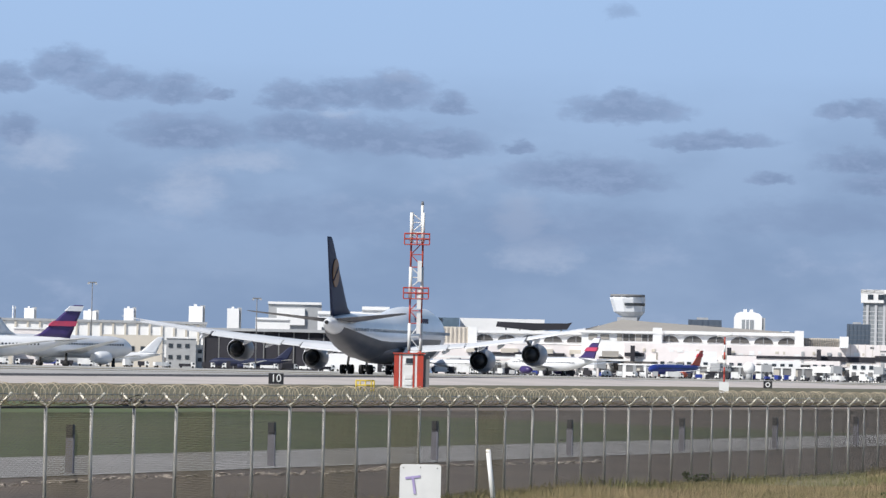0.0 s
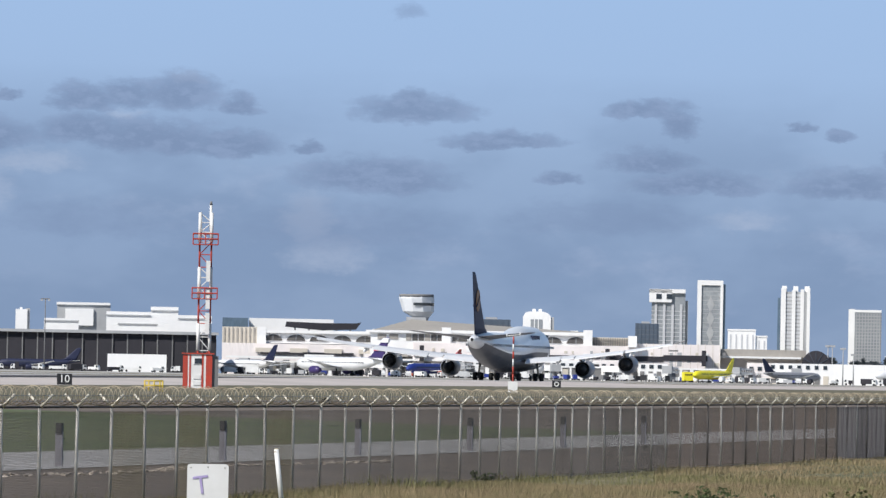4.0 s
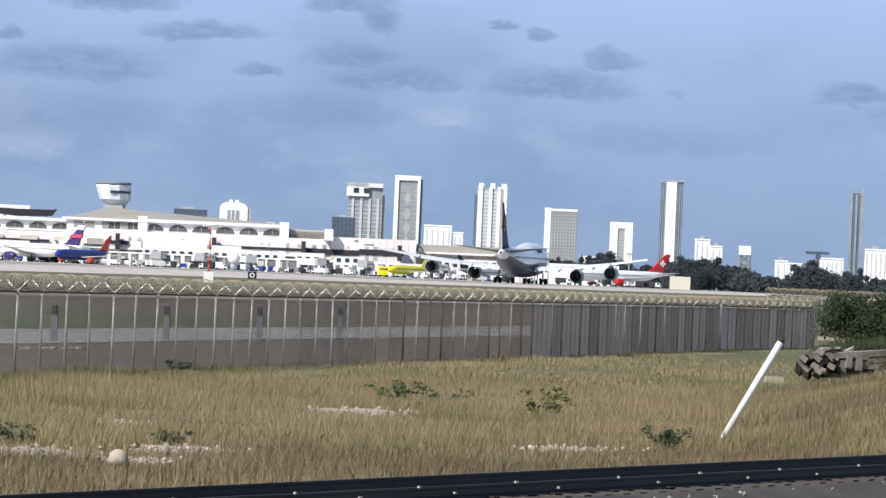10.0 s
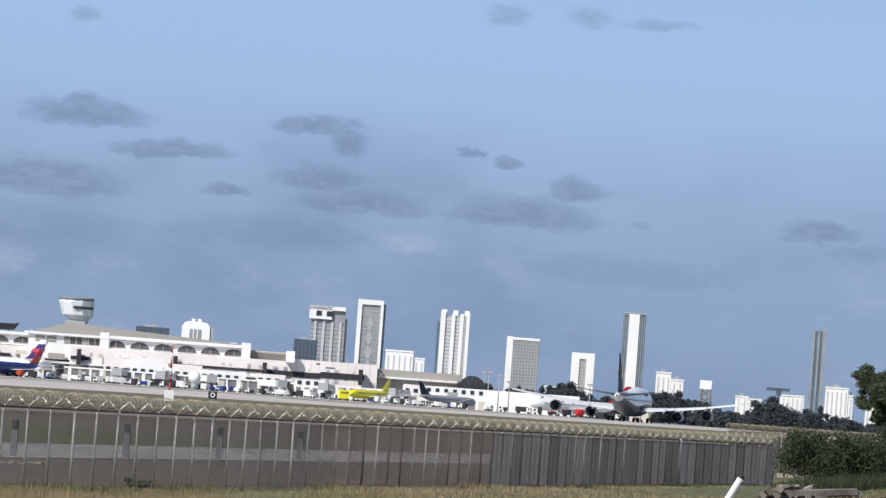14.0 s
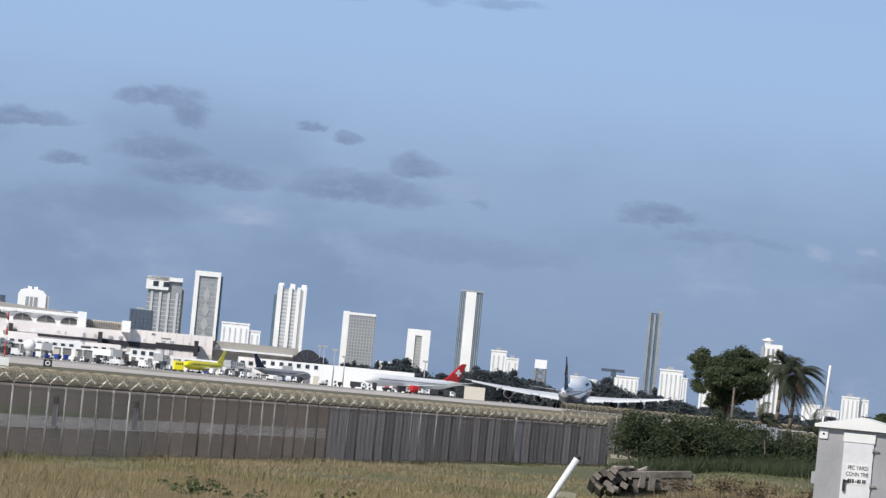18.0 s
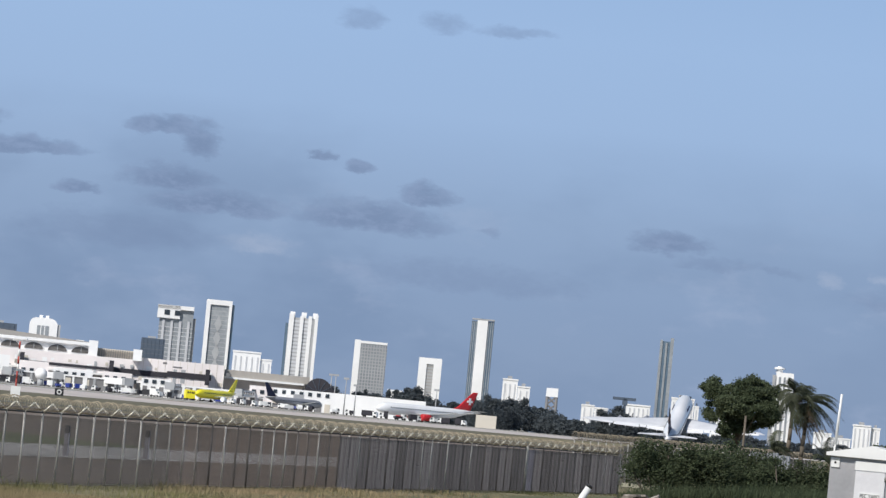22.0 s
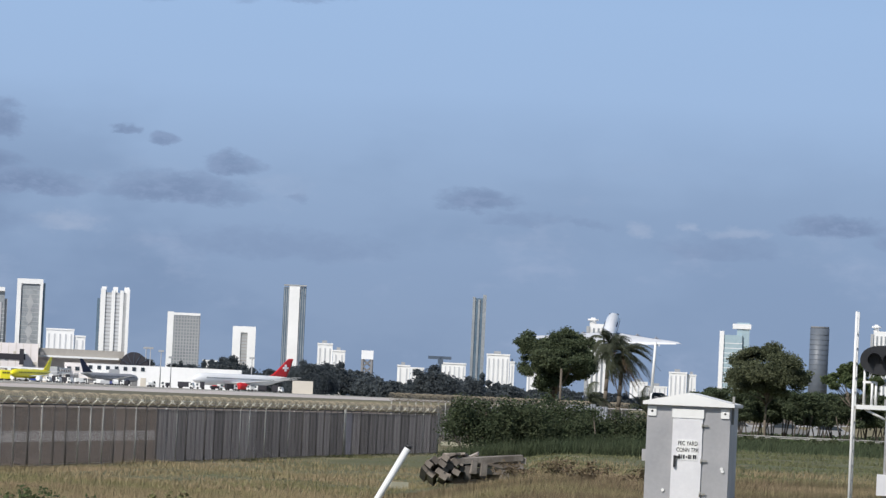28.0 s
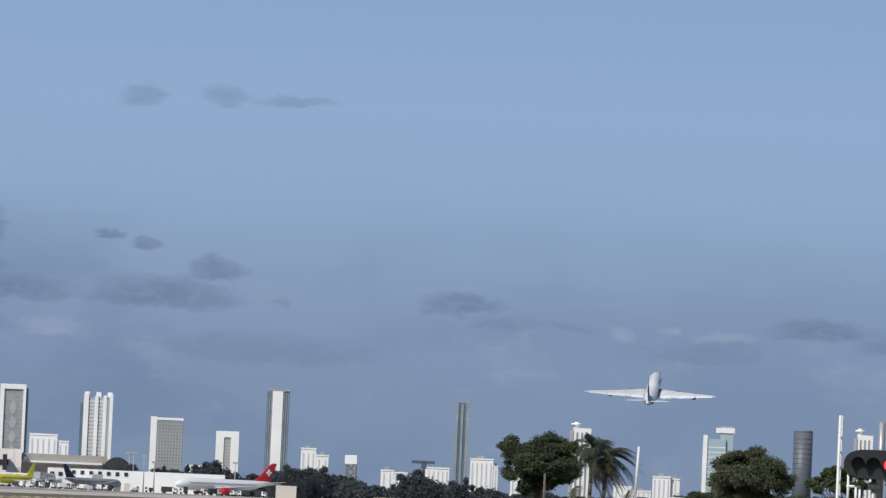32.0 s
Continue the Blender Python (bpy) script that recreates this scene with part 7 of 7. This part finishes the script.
tree(-2.08, 440, .85, "pale green tree behind the signal", 3.4, puff(2.1, 1.7, 5.1, 36, 12, under=.6), 26000, .085, M["leaf_mid"], 12, .11)
tree(-1.22, 400, .85, "tall leafy green tree at the road", 2.2, puff(2.7, 2.5, 4.2, 70, 21, under=.9) + puff(1.3, .8, 5.9, 12, 24, size=.36, x0=.2), 56000, .08, M["leaf_mid"], 21, .13)
tree(-.58, 520, .85, "small dark tree beside the road", 1.2, puff(1.5, 1.0, 1.9, 22, 22, size=.3, under=.8), 12000, .085, M["leaf_dark"], 22, .12)


def palm(pan, dist, z, h, seed, label, count=30, reach=1.0):
    rng = random.Random(seed)
    ob = thing("palm_tree", polar(pan, dist, z), label, "palm", "wind-blown palms")
    pts = [Vector((.25 * math.sin(k / 8 * 1.6), 0, h * k / 8)) for k in range(9)]
    g = G()
    for k, (a, b) in enumerate(zip(pts, pts[1:])):
        g.rod(a, b, .17 - .006 * k, .175 - .006 * (k + 1), 9)
    part("trunk", g, M["bark"], ob)
    for k in range(count):
        dead = k % 5 == 4
        a = rng.uniform(0, 2 * math.pi)
        lean = rng.uniform(-.9, -.2) if dead else rng.uniform(-.35, 1.4)
        length = rng.uniform(1.9, 2.9) * reach
        quad = []
        p = pts[-1].copy()
        d = Vector((math.cos(a) * .7 + .22, math.sin(a) * .6, lean)).normalized()
        n = 18
        for i in range(n):
            side = d.cross(Vector((0, 0, 1))).normalized()
            q = p + d * (length / n)
            w = .5 * math.sin(math.pi * min(.96, (i + 1.2) / n)) ** .8 + .05
            quad += [tuple(p - side * .025), tuple(p + side * .025), tuple(q + side * .02), tuple(q - side * .02)]
            for s in (1, -1):
                for j in range(2):
                    o = p.lerp(q, .5 * j)
                    tip = o + side * s * w * rng.uniform(.6, 1.1) + d * .3 + Vector((.16, 0, -.34 * w - .06))
                    quad += [tuple(o), tuple(o + d * .06), tuple(tip + d * .02), tuple(tip)]
            d = (d + Vector((.055, 0, -.115))).normalized()
            p = q
        from_quads("frond", np.array(quad), M["dead_frond" if dead else "palm_leaf"], ob, "brown dead frond" if dead else "")
    return ob


palm(-4.49, 400, .8, 6.2, 5, "wind-blown coconut palm with ragged drooping fronds", 48, 1.05)
palm(-4.63, 405, .8, 6.9, 9, "taller wind-blown palm with ragged fronds", 26, .8)
palm(-4.8, 396, .8, 2.6, 13, "low young palm with olive fronds", 16, .8)
palm(-4.22, 398, .8, 2.0, 15, "low palm with brownish fronds", 18, .85)
# dead pole and small grey shed by the trees
dp = thing("timber_pole", polar(-5.07, 300, .8), "bare weathered timber pole", "pole")
part("shaft", G().rod((0, 0, -.3), (0, 0, up(300, .37) - .8), .075, .06, 9), M["bark"], dp)
shed = thing("corrugated_fence", polar(-4.78, 392, .3, 10), "short run of grey corrugated sheeting", "fence")
sheet = mesh_of("sheet", G().prism([(0, 0), (.1, .05), (.2, 0), (.3, .05), (.4, 0), (.4, -.02), (.3, .03), (.2, -.02), (.1, .03), (0, -.02)], 0, 2.85, pose(0, 0, 0, 90)), M["sheet_grey"])
for k in range(7):
    part("sheet", sheet, None, shed, m=pose(-1.5 + k * .42, random.uniform(-.04, .04), random.uniform(-.1, .12)))


def bush(pan, dist, z, label, blobs, n, size, material, seed):
    ob = thing("bush", polar(pan, dist, z), label, "bush", "bushes beyond the fence")
    rng = random.Random(seed)
    for b in blobs[::3]:
        part("stem", G().rod((b[0] * .6, b[1] * .6, -.2), (b[0], b[1], b[2]), .05, .02, 6), M["bark"], ob)
    crown("foliage", n, size, material, ob, blobs, seed)


def row_of(x0, x1, n, h, seed, depth=1.2, size=.9):
    rng = random.Random(seed)
    if h > 1.8:
        # ragged outline: leaning shoots over and beside the main mass
        shoots = [(rng.uniform(x0 * 1.15, x1 * 1.15), rng.uniform(-depth, depth), h * rng.uniform(.15, 1.02), rng.uniform(.18, .4), .3, h * rng.uniform(.08, .2)) for k in range(14)]
    else:
        shoots = []
    return shoots + [(x0 + (x1 - x0) * (k + .5) / n + rng.uniform(-.3, .3), rng.uniform(-depth, depth), h * rng.uniform(.3, .72), size * rng.uniform(.7, 1.2), size, h * rng.uniform(.28, .42)) for k in range(n)]


bush(-5.70, 268, .5, "dense dark green bush behind the fence's end", row_of(-2.0, 2.2, 12, 2.8, 31), 25299, .062, M["leaf_bush"], 31)
bush(-5.12, 272, .62, "dense dark green bush with paler shoots", row_of(-1.6, 1.8, 11, 2.6, 32), 18400, .062, M["leaf_bush"], 32)
bush(-4.55, 268, .65, "leafy green bush beside the cabinet", row_of(-1.7, 1.7, 11, 2.35, 33), 17250, .062, M["leaf_bush"], 33)
bush(-4.0, 272, .7, "low dark green bush behind the cabinet", row_of(-1.6, 1.8, 6, 1.9, 34), 12649, .062, M["leaf_bush"], 34)
# row of small trees with bare stems along the road
hedge_rng = random.Random(6)
for k in range(17):
    a = -3.62 + k * .125
    d = 455 + hedge_rng.uniform(-4, 4)
    ob = thing("roadside_tree", polar(a, d, .85), "small dark-leaved roadside tree with bare slanting stems", "tree", "roadside tree row")
    for j in range(5):
        x = hedge_rng.uniform(-.6, .6)
        part("stem", G().rod((x, 0, -.2), (x + hedge_rng.uniform(-.7, .7), hedge_rng.uniform(-.3, .3), 2.3), .06, .04, 7), M["bark"], ob)
    crown("crown", 8500, .085, M["leaf_dark"], ob, [(hedge_rng.uniform(-.9, .9), hedge_rng.uniform(-.6, .6), hedge_rng.uniform(1.75, 3.95), .62, .6, .34) for j in range(22)], 60 + k)
rail = tagged(thing("guard_rail", polar(-2.4, 425, .8), "grey road guard rail on short posts", "guard rail"), kind="structure")
for k in range(11):
    part("rail_beam", G().prism([(0, 0), (.04, .06), (0, .12), (.04, .18), (0, .24), (-.02, .24), (.015, .18), (-.02, .12), (.015, .06), (-.02, 0)], 0, 1.96, pose(0, 0, 0, 0, 0, -90)), M["galvanised"], rail, m=pose(-7 + k * 2, 0, .45))
    part("post", G().box(-.05, .05, .02, .12, -.2, .72), M["galvanised"], rail, m=pose(-7 + k * 2, 0, 0))
for k in range(9):
    bush(-3.3 + k * .3, 423, .8, "low strip of weeds below the guard rail", row_of(-1.2, 1.2, 7, .62, 80 + k, .4, .4), 1500, .1, M["leaf_olive" if k % 2 else "leaf_mid"], 80 + k)
for k in range(8):
    bush(-3.6 + k * .27, 472, .8, "dark shrub behind the roadside trees", row_of(-1.3, 1.3, 6, .8, 100 + k, .5, .6), 1500, .1, M["leaf_dark"], 100 + k)
# cars glimpsed behind the stems
for a, mm, w in ((-3.25, "aluminium", 4.3), (-2.75, "roof_grey", 4.4), (-2.3, "aluminium", 4.5), (-.68, "white_paint", 4.9), (-1.25, "aluminium", 4.6)):
    ob = thing("parked_car", polar(a, 560 if a < -.9 else 900, .85 if a < -.9 else 1.05, 4), "parked %s car at the roadside" % {"white_paint": "white", "aluminium": "silver", "roof_grey": "dark grey"}[mm], "car", "cars at the roadside")
    L2 = w / 2
    prof = [(-L2, .3), (L2, .3), (L2, .75), (L2 * .62, .92), (L2 * .3, 1.4), (-L2 * .5, 1.45), (-L2 * .85, .98), (-L2, .9)]
    part("body", G().prism(prof, -.85, .85), M[mm], ob)
    part("side_window", G().prism([(L2 * .52, .93), (L2 * .26, 1.33), (-L2 * .46, 1.37), (-L2 * .72, .98)], -.87, -.84), M["dark_glass"], ob)
    for x in (-L2 * .62, L2 * .62):
        for y in (-.8, .62):
            part("wheel", G().rod((x, y, .32), (x, y + .2, .32), .32, .32, 16), M["tyre"], ob)
# poles and kerbside posts where the road opens
for a, d, h in ((-.93, 640, 5.2), (-.72, 560, 3.4), (-.5, 700, 6.0), (-.83, 480, 1.6)):
    up_ = thing("utility_pole", polar(a, d, .85), "slim grey roadside pole", "pole", "poles at the road")
    part("shaft", G().rod((0, 0, -.3), (0, 0, h), .12, .08, 8), M["galvanised"], up_)
    part("head", G().box(-.35, .35, -.1, .1, h - .15, h + .1), M["galvanised"], up_)
for a, d, w in ((-.98, 760, 9.0), (-.7, 820, 12.0), (-.45, 700, 7.0)):
    sh = thing("roadside_shed", polar(a, d, .85), "low white shed with a grey door by the road", "shed", "sheds at the road")
    part("walls", G().box(-w / 2, w / 2, 0, 6, 0, 2.9), M["facade_white"], sh)
    part("roof", G().prism([(-w / 2 - .3, 2.9), (w / 2 + .3, 2.9), (0, 3.9)], -.3, 6.3), M["steel_roof"], sh)
    for k in range(int(w / 3)):
        part("door", G().box(-w / 2 + .6 + k * 3, -w / 2 + 2.2 + k * 3, -.06, .1, 0, 2.1), M["roof_grey" if k % 2 else "facade_grey"], sh)
pm = thing("marker_post", polar(-.87, 300, .8), "short white concrete marker post", "post")
part("post", G().box(-.1, .1, -.1, .1, -.1, .75, None, .015), M["white_paint"], pm)


# spiky plant by the signal, and weeds
def spiky(pan, dist, z, n, h, material, label, seed, name="spiky_plant"):
    rng = np.random.default_rng(seed)
    quad = []
    for k in range(n):
        a, t = rng.uniform(0, 2 * math.pi), rng.uniform(.05, .9)
        d = np.array([math.cos(a) * t, math.sin(a) * t, 1.1 - t * .5])
        d /= np.linalg.norm(d)
        s = np.array([-math.sin(a), math.cos(a), 0]) * h * .018
        o = np.array([math.cos(a), math.sin(a), 0]) * .05
        ln = h * rng.uniform(.7, 1.1)
        quad += [o - s, o + s, o + d * ln * .6 + s * .8 + [0, 0, -.02], o + d * ln]
        quad += [o - s, o + d * ln * .6 + s * .8 + [0, 0, -.02], o + d * ln, o + d * ln * .6 - s * .8]
    ob = from_quads(name, np.array(quad), material, m=polar(pan, dist, z))
    return tagged(ob, label, "plant")


spiky(-1.31, 118, .8, 190, 1.2, M["leaf_dark"], "dark green spiky plant beside the signal", 2)
spiky(-1.56, 119, .8, 40, .8, M["leaf_dark"], "small dark green spiky plant beside the signal", 3)

# ---- rough grass ----
grid("grass_bank", [x * 1.0 for x in range(-34, 14, 2)], [176 + 6 * k for k in range(46)], rough_lie, M["bank_green"], .02, "mown green bank beyond the sleeper heap", "grass")


def from_tris(name, tri, material):
    n = len(tri) // 3
    me = bpy.data.meshes.new(name)
    me.vertices.add(3 * n), me.loops.add(3 * n), me.polygons.add(n)
    me.vertices.foreach_set("co", tri.astype(np.float32).ravel())
    me.loops.foreach_set("vertex_index", np.arange(3 * n, dtype=np.int32))
    me.polygons.foreach_set("loop_start", np.arange(0, 3 * n, 3, dtype=np.int32))
    me.materials.append(material)
    me.update(calc_edges=True)
    return new(name, me)


def track_gap(x, y):
    """Metres beyond the far rail, away from the stand."""
    s = (y - T0.y) * along.y + (x - T0.x) * along.x
    bend = np.maximum(0, s - 42) ** 2 / 260
    return -((x - T0.x) * across.x + (y - T0.y) * across.y) + bend


def heights(x, y):
    d, w = np.hypot(x, y), np.degrees(np.arctan2(x, y))
    sm = lambda v, a, b: (lambda t: t * t * (3 - 2 * t))(np.clip((v - a) / (b - a), 0, 1))
    return .88 * sm(w, -7.4 + 1.1 * sm(d, 150, 200), -4.9) * sm(d, 84, 118)


def patchy(x, y, s, k):
    return (np.sin(x * s + k) * np.cos(y * s * .6 + 2 * k) + np.sin(x * s * 2.3 + y * s * 1.1 + k) * .6 + np.sin(y * s * 1.9 - x * s * .7 + 3 * k) * .5) / 2.1


def blades(name, n, d0, d1, p0, p1, tall, wide, material, label, seed, keep):
    rng = np.random.default_rng(seed)
    d = np.sqrt(rng.uniform(d0 ** 2, d1 ** 2, n))
    w = np.radians(rng.uniform(p0, p1, n))
    x, y = d * np.sin(w), d * np.cos(w)
    ok = (x > -36.6) & (track_gap(x, y) > .9) & keep(x, y, rng)
    bare = np.zeros(n, bool)
    for bx, by, br in BARE:
        bare |= ((x - bx) / br) ** 2 + ((y - by) / (br * 1.6)) ** 2 < rng.uniform(.5, 1.3, n)
    ok &= ~bare
    for cx, cy, rx, ry in CLEAR:
        ok &= ((x - cx) / rx) ** 2 + ((y - cy) / ry) ** 2 > 1
    x, y = x[ok], y[ok]
    n = len(x)
    z = heights(x, y) - .03
    h = tall * (.65 + .5 * patchy(x, y, .35, seed)) * rng.uniform(.5, 1.35, n)
    h = np.maximum(h, .07)
    a = rng.uniform(0, 2 * np.pi, n)
    lean = rng.normal(0, .28, (n, 2)) * h[:, None] + np.array([.06, 0]) * h[:, None]
    ww = wide * rng.uniform(.6, 1.4, n)
    p = np.stack([x, y, z], 1)
    s = np.stack([np.cos(a) * ww, np.sin(a) * ww, np.zeros(n)], 1)
    t = p + np.stack([lean[:, 0], lean[:, 1], h], 1)
    ob = from_tris(name, np.stack([p - s, p + s, t], 1).reshape(-1, 3), material)
    return tagged(ob, label, "grass", "", "stuff")


BARE = [(-23.5, 122.1, 1.5), (-20.5, 91.0, .9), (-22.1, 86.6, 1.3), (-19.6, 84.0, .5), (-15.5, 101, .8), (-24.5, 104, .5)]
CLEAR = [(-7.6, 113.0, 1.15, 8.0), (-19.3, 184.0, 1.7, 11.0)]   # trodden ground before the cabinet and the sleepers
green_keep = lambda x, y, r: patchy(x, y, .22, 1.3) + r.normal(0, .35, len(x)) > .25
blades("rough_grass", 620000, 68, 165, -19.5, -.2, .31, .0075, M["dry_blade"], "tall dry straw-coloured grass", 1, lambda x, y, r: np.ones(len(x), bool))
blades("rough_grass", 150000, 165, 262, -11, -.2, .24, .018, M["dry_blade"], "dry straw-coloured grass", 2, lambda x, y, r: np.hypot(x, y) < 228 + r.uniform(-20, 25, len(x)) + 9 * patchy(x, y, .1, .5) - 30 * (np.degrees(np.arctan2(x, y)) > -6.2))
blades("green_grass", 230000, 70, 190, -19.5, -.2, .29, .009, M["green_blade"], "patches of greener grass among the dry", 3, green_keep)
blades("green_grass", 90000, 176, 420, -8.2, -.2, .12, .03, M["bank_blade"], "short green grass of the bank", 4, lambda x, y, r: np.ones(len(x), bool))
blades("russet_grass", 150000, 90, 172, -8.2, -.2, .38, .011, M["russet_blade"], "reddish-brown dead grass and weeds", 6, lambda x, y, r: (patchy(x, y, .3, 2.1) + r.normal(0, .4, len(x)) > -.35) & (np.degrees(np.arctan2(x, y)) > -6.4 + r.normal(0, .6, len(x))))
blades("russet_grass", 60000, 72, 112, -15, -6, .40, .012, M["russet_blade"], "reddish-brown dead grass by the track", 7, lambda x, y, r: track_gap(x, y) < 9 + r.normal(0, 4, len(x)))
blades("russet_grass", 90000, 80, 165, -19, -6, .34, .009, M["russet_blade"], "reddish-brown dead grass in patches", 12, lambda x, y, r: patchy(x, y, .26, 4.4) + r.normal(0, .25, len(x)) > .3)
blades("tall_weeds", 45000, 320, 421, -4.2, -.2, .55, .03, M["leaf_bush"], "tall dark weeds below the guard rail", 9, lambda x, y, r: patchy(x, y, .15, 1.1) + r.normal(0, .4, len(x)) > -.3)
blades("green_grass", 60000, 176, 330, -6.4, -.2, .2, .03, M["bank_blade"], "uneven green and straw grass of the bank", 10, lambda x, y, r: patchy(x, y, .2, 2.2) + r.normal(0, .3, len(x)) > 0)
blades("tall_grass", 14000, 258, 266, -6.25, -4.1, 1.0, .022, M["leaf_bush"], "tall green grass at the foot of the bushes", 11, lambda x, y, r: np.ones(len(x), bool))
fence_keep = lambda x, y, r: (x < -35.2 + r.exponential(.5, len(x)))
blades("rough_grass", 80000, 98, 175, -21, -7, .40, .014, M["green_blade"], "uncut grass along the fence's foot", 5, fence_keep)
blades("rough_grass", 40000, 175, 310, -12, -6.8, .14, .016, M["green_blade"], "short grass along the fence's foot", 8, fence_keep)

# bare chalky ground with stones
for bx, by, br in BARE:
    rng = random.Random(int(bx * 10))
    g = G()
    n = 18
    ringp = [(math.cos(2 * math.pi * i / n) * br * rng.uniform(.75, 1.15), math.sin(2 * math.pi * i / n) * br * 1.6 * rng.uniform(.75, 1.15), -.01) for i in range(n)]
    inner = [(x * .5, y * .5, .07 + rng.uniform(0, .04)) for x, y, _ in ringp]
    g.loft([ringp, inner], caps=False)
    o = len(g.v) - n
    g.f.append(tuple(range(o, o + n)))
    g.s.append(True)
    ob = tagged(part("bare_soil", g, M["chalk"], None, "", pose(bx, by, .02)), "patch of pale chalky bare soil", "soil", "", "stuff")
    sto = G()
    for k in range(70):
        c = Vector((rng.gauss(0, br * .6), rng.gauss(0, br * .9), .05 + rng.uniform(0, .06)))
        r = rng.uniform(.02, .07)
        q = Euler((rng.uniform(0, 6), rng.uniform(0, 6), rng.uniform(0, 6))).to_matrix()
        sto.add([c + q @ Vector(v) * r for v in ((1, 0, 0), (-.8, .3, 0), (0, 1, .2), (0, -.9, .1), (.1, 0, .8), (0, 0, -.8))], [(0, 2, 4), (2, 1, 4), (1, 3, 4), (3, 0, 4), (2, 0, 5), (1, 2, 5), (3, 1, 5), (0, 3, 5)])
    tagged(part("scattered_stones", sto, M["chalk"], None, "", pose(bx, by, .02)), "pale stones on the bare soil", "stones", "", "stuff")
rk = G()
rr = random.Random(5)
rk.loft([[(r * math.cos(a) * rr.uniform(.85, 1.1), r * math.sin(a) * rr.uniform(.85, 1.1), z) for a in [2 * math.pi * i / 12 for i in range(12)]] for r, z in ((.14, 0), (.17, .08), (.13, .19), (.05, .24))])
tagged(part("pale_rock", rk, M["chalk"], None, "", pose(-19.2, 81.2, .12)), "pale yellowish rock in the grass", "rock")


def weed(x, y, h, n, material, label, seed, wide=.5, size=.05):
    rng = random.Random(seed)
    ob = thing("weed", pose(x, y, heights(np.array([x]), np.array([y]))[0]), label, "weed", "weeds in the field")
    tips = []
    for k in range(9):
        t = Vector((rng.gauss(0, wide * .6), rng.gauss(0, wide * .6), h * rng.uniform(.5, 1.0)))
        part("stalk", G().rod((0, 0, -.05), t, .014, .006, 5), M["bark"], ob)
        tips.append((*t, wide * .35, wide * .35, h * .22))
        tips.append((*(t * .6), wide * .3, wide * .3, h * .2))
    leaves("foliage", tips, n, size, material, ob, seed=seed)


weed(-25.3, 136.7, .5, 260, M["leaf_mid"], "leafy dark green weed in dry grass", 1, .5)
weed(-24.4, 137.5, .35, 120, M["leaf_mid"], "leafy dark green weed in dry grass", 2, .5)
weed(-19.8, 125.0, .7, 350, M["green_blade"], "tall yellowish weed in dry grass", 3, .45)
weed(-14.4, 105.6, .45, 300, M["leaf_olive"], "dull grey-green weed in dry grass", 4, .45)
weed(-23.4, 91.2, .35, 140, M["leaf_olive"], "low grey-green weed in dry grass", 5, .35)
weed(-21.2, 93.5, .3, 160, M["leaf_olive"], "low olive weed in dry grass", 6, .3)
weed(-17.6, 182, .5, 700, M["russet_blade"], "reddish-brown dead weed near the sleepers", 7, .6, .04)
weed(-13.5, 160, .6, 700, M["russet_blade"], "reddish-brown dead weed by the bank", 8, .6, .04)
weed(-11.5, 158, .55, 700, M["russet_blade"], "brownish weed by the bank", 9, .8, .04)
weed(-14.8, 168, .55, 700, M["russet_blade"], "brown-green tangled weed in dry grass", 10, .9, .04)
weed(-36.2, 160, .35, 160, M["leaf_olive"], "dark weed at the fence's foot", 11, .35)


def motions():
    rows = []
    for t, y, z, pitch in [(0, 777, 2.6, 0), (1, 828, 2.6, 0), (2, 882, 2.6, 0), (3.5, 963, 2.6, 0), (5, 1046, 2.6, 0), (6, 1101, 2.6, 0), (7, 1153, 2.6, 0),
                           (8, 1206, 2.6, 0), (9, 1264, 2.6, 0), (10, 1326, 2.6, 0), (11.5, 1419, 2.6, 0), (13, 1512, 2.6, 0), (15, 1637, 2.6, 0), (17, 1760, 2.6, 1),
                           (18, 1822, 2.6, 3), (19, 1886, 2.7, 6.5), (20, 1953, 3.2, 9.5), (21, 2022, 4.6, 11.5), (22, 2095, 6.4, 12.5), (23, 2171, 8.4, 13),
                           (25, 2328, 14, 13.5), (27, 2490, 24, 14), (29, 2656, 37, 13.5), (30, 2737, 45, 13), (31, 2822, 53, 13), (32, 2912, 61, 13)]:
        crab = 0.3 * math.degrees(math.atan2(-track_x(y), y))
        rows.append((t, pose(track_x(y), y, z, pitch, 0, -0.5 + crab)))
    walk(airliner, rows)
    # the blue airliner taxies slowly west and nearer
    k = TAXI_L / 60.0
    walk(taxiing, [(t, polar(-12.97 - .0783 * t, TAXI_D - 5.6 * t, APZ, 149) @ Matrix.Diagonal((k, k, k, 1))) for t in (0, 8, 16, 24, 32)])
    # the wheels come up after lift-off
    for leg, dx in gear_legs:
        walk(leg, [(0, pose(0, 0, 0)), (22.5, pose(0, 0, 0)), (24.5, pose(dx * .5, 0, 1.2)), (26.5, pose(dx, 0, 2.4)), (32, pose(dx, 0, 2.4))])


motions()
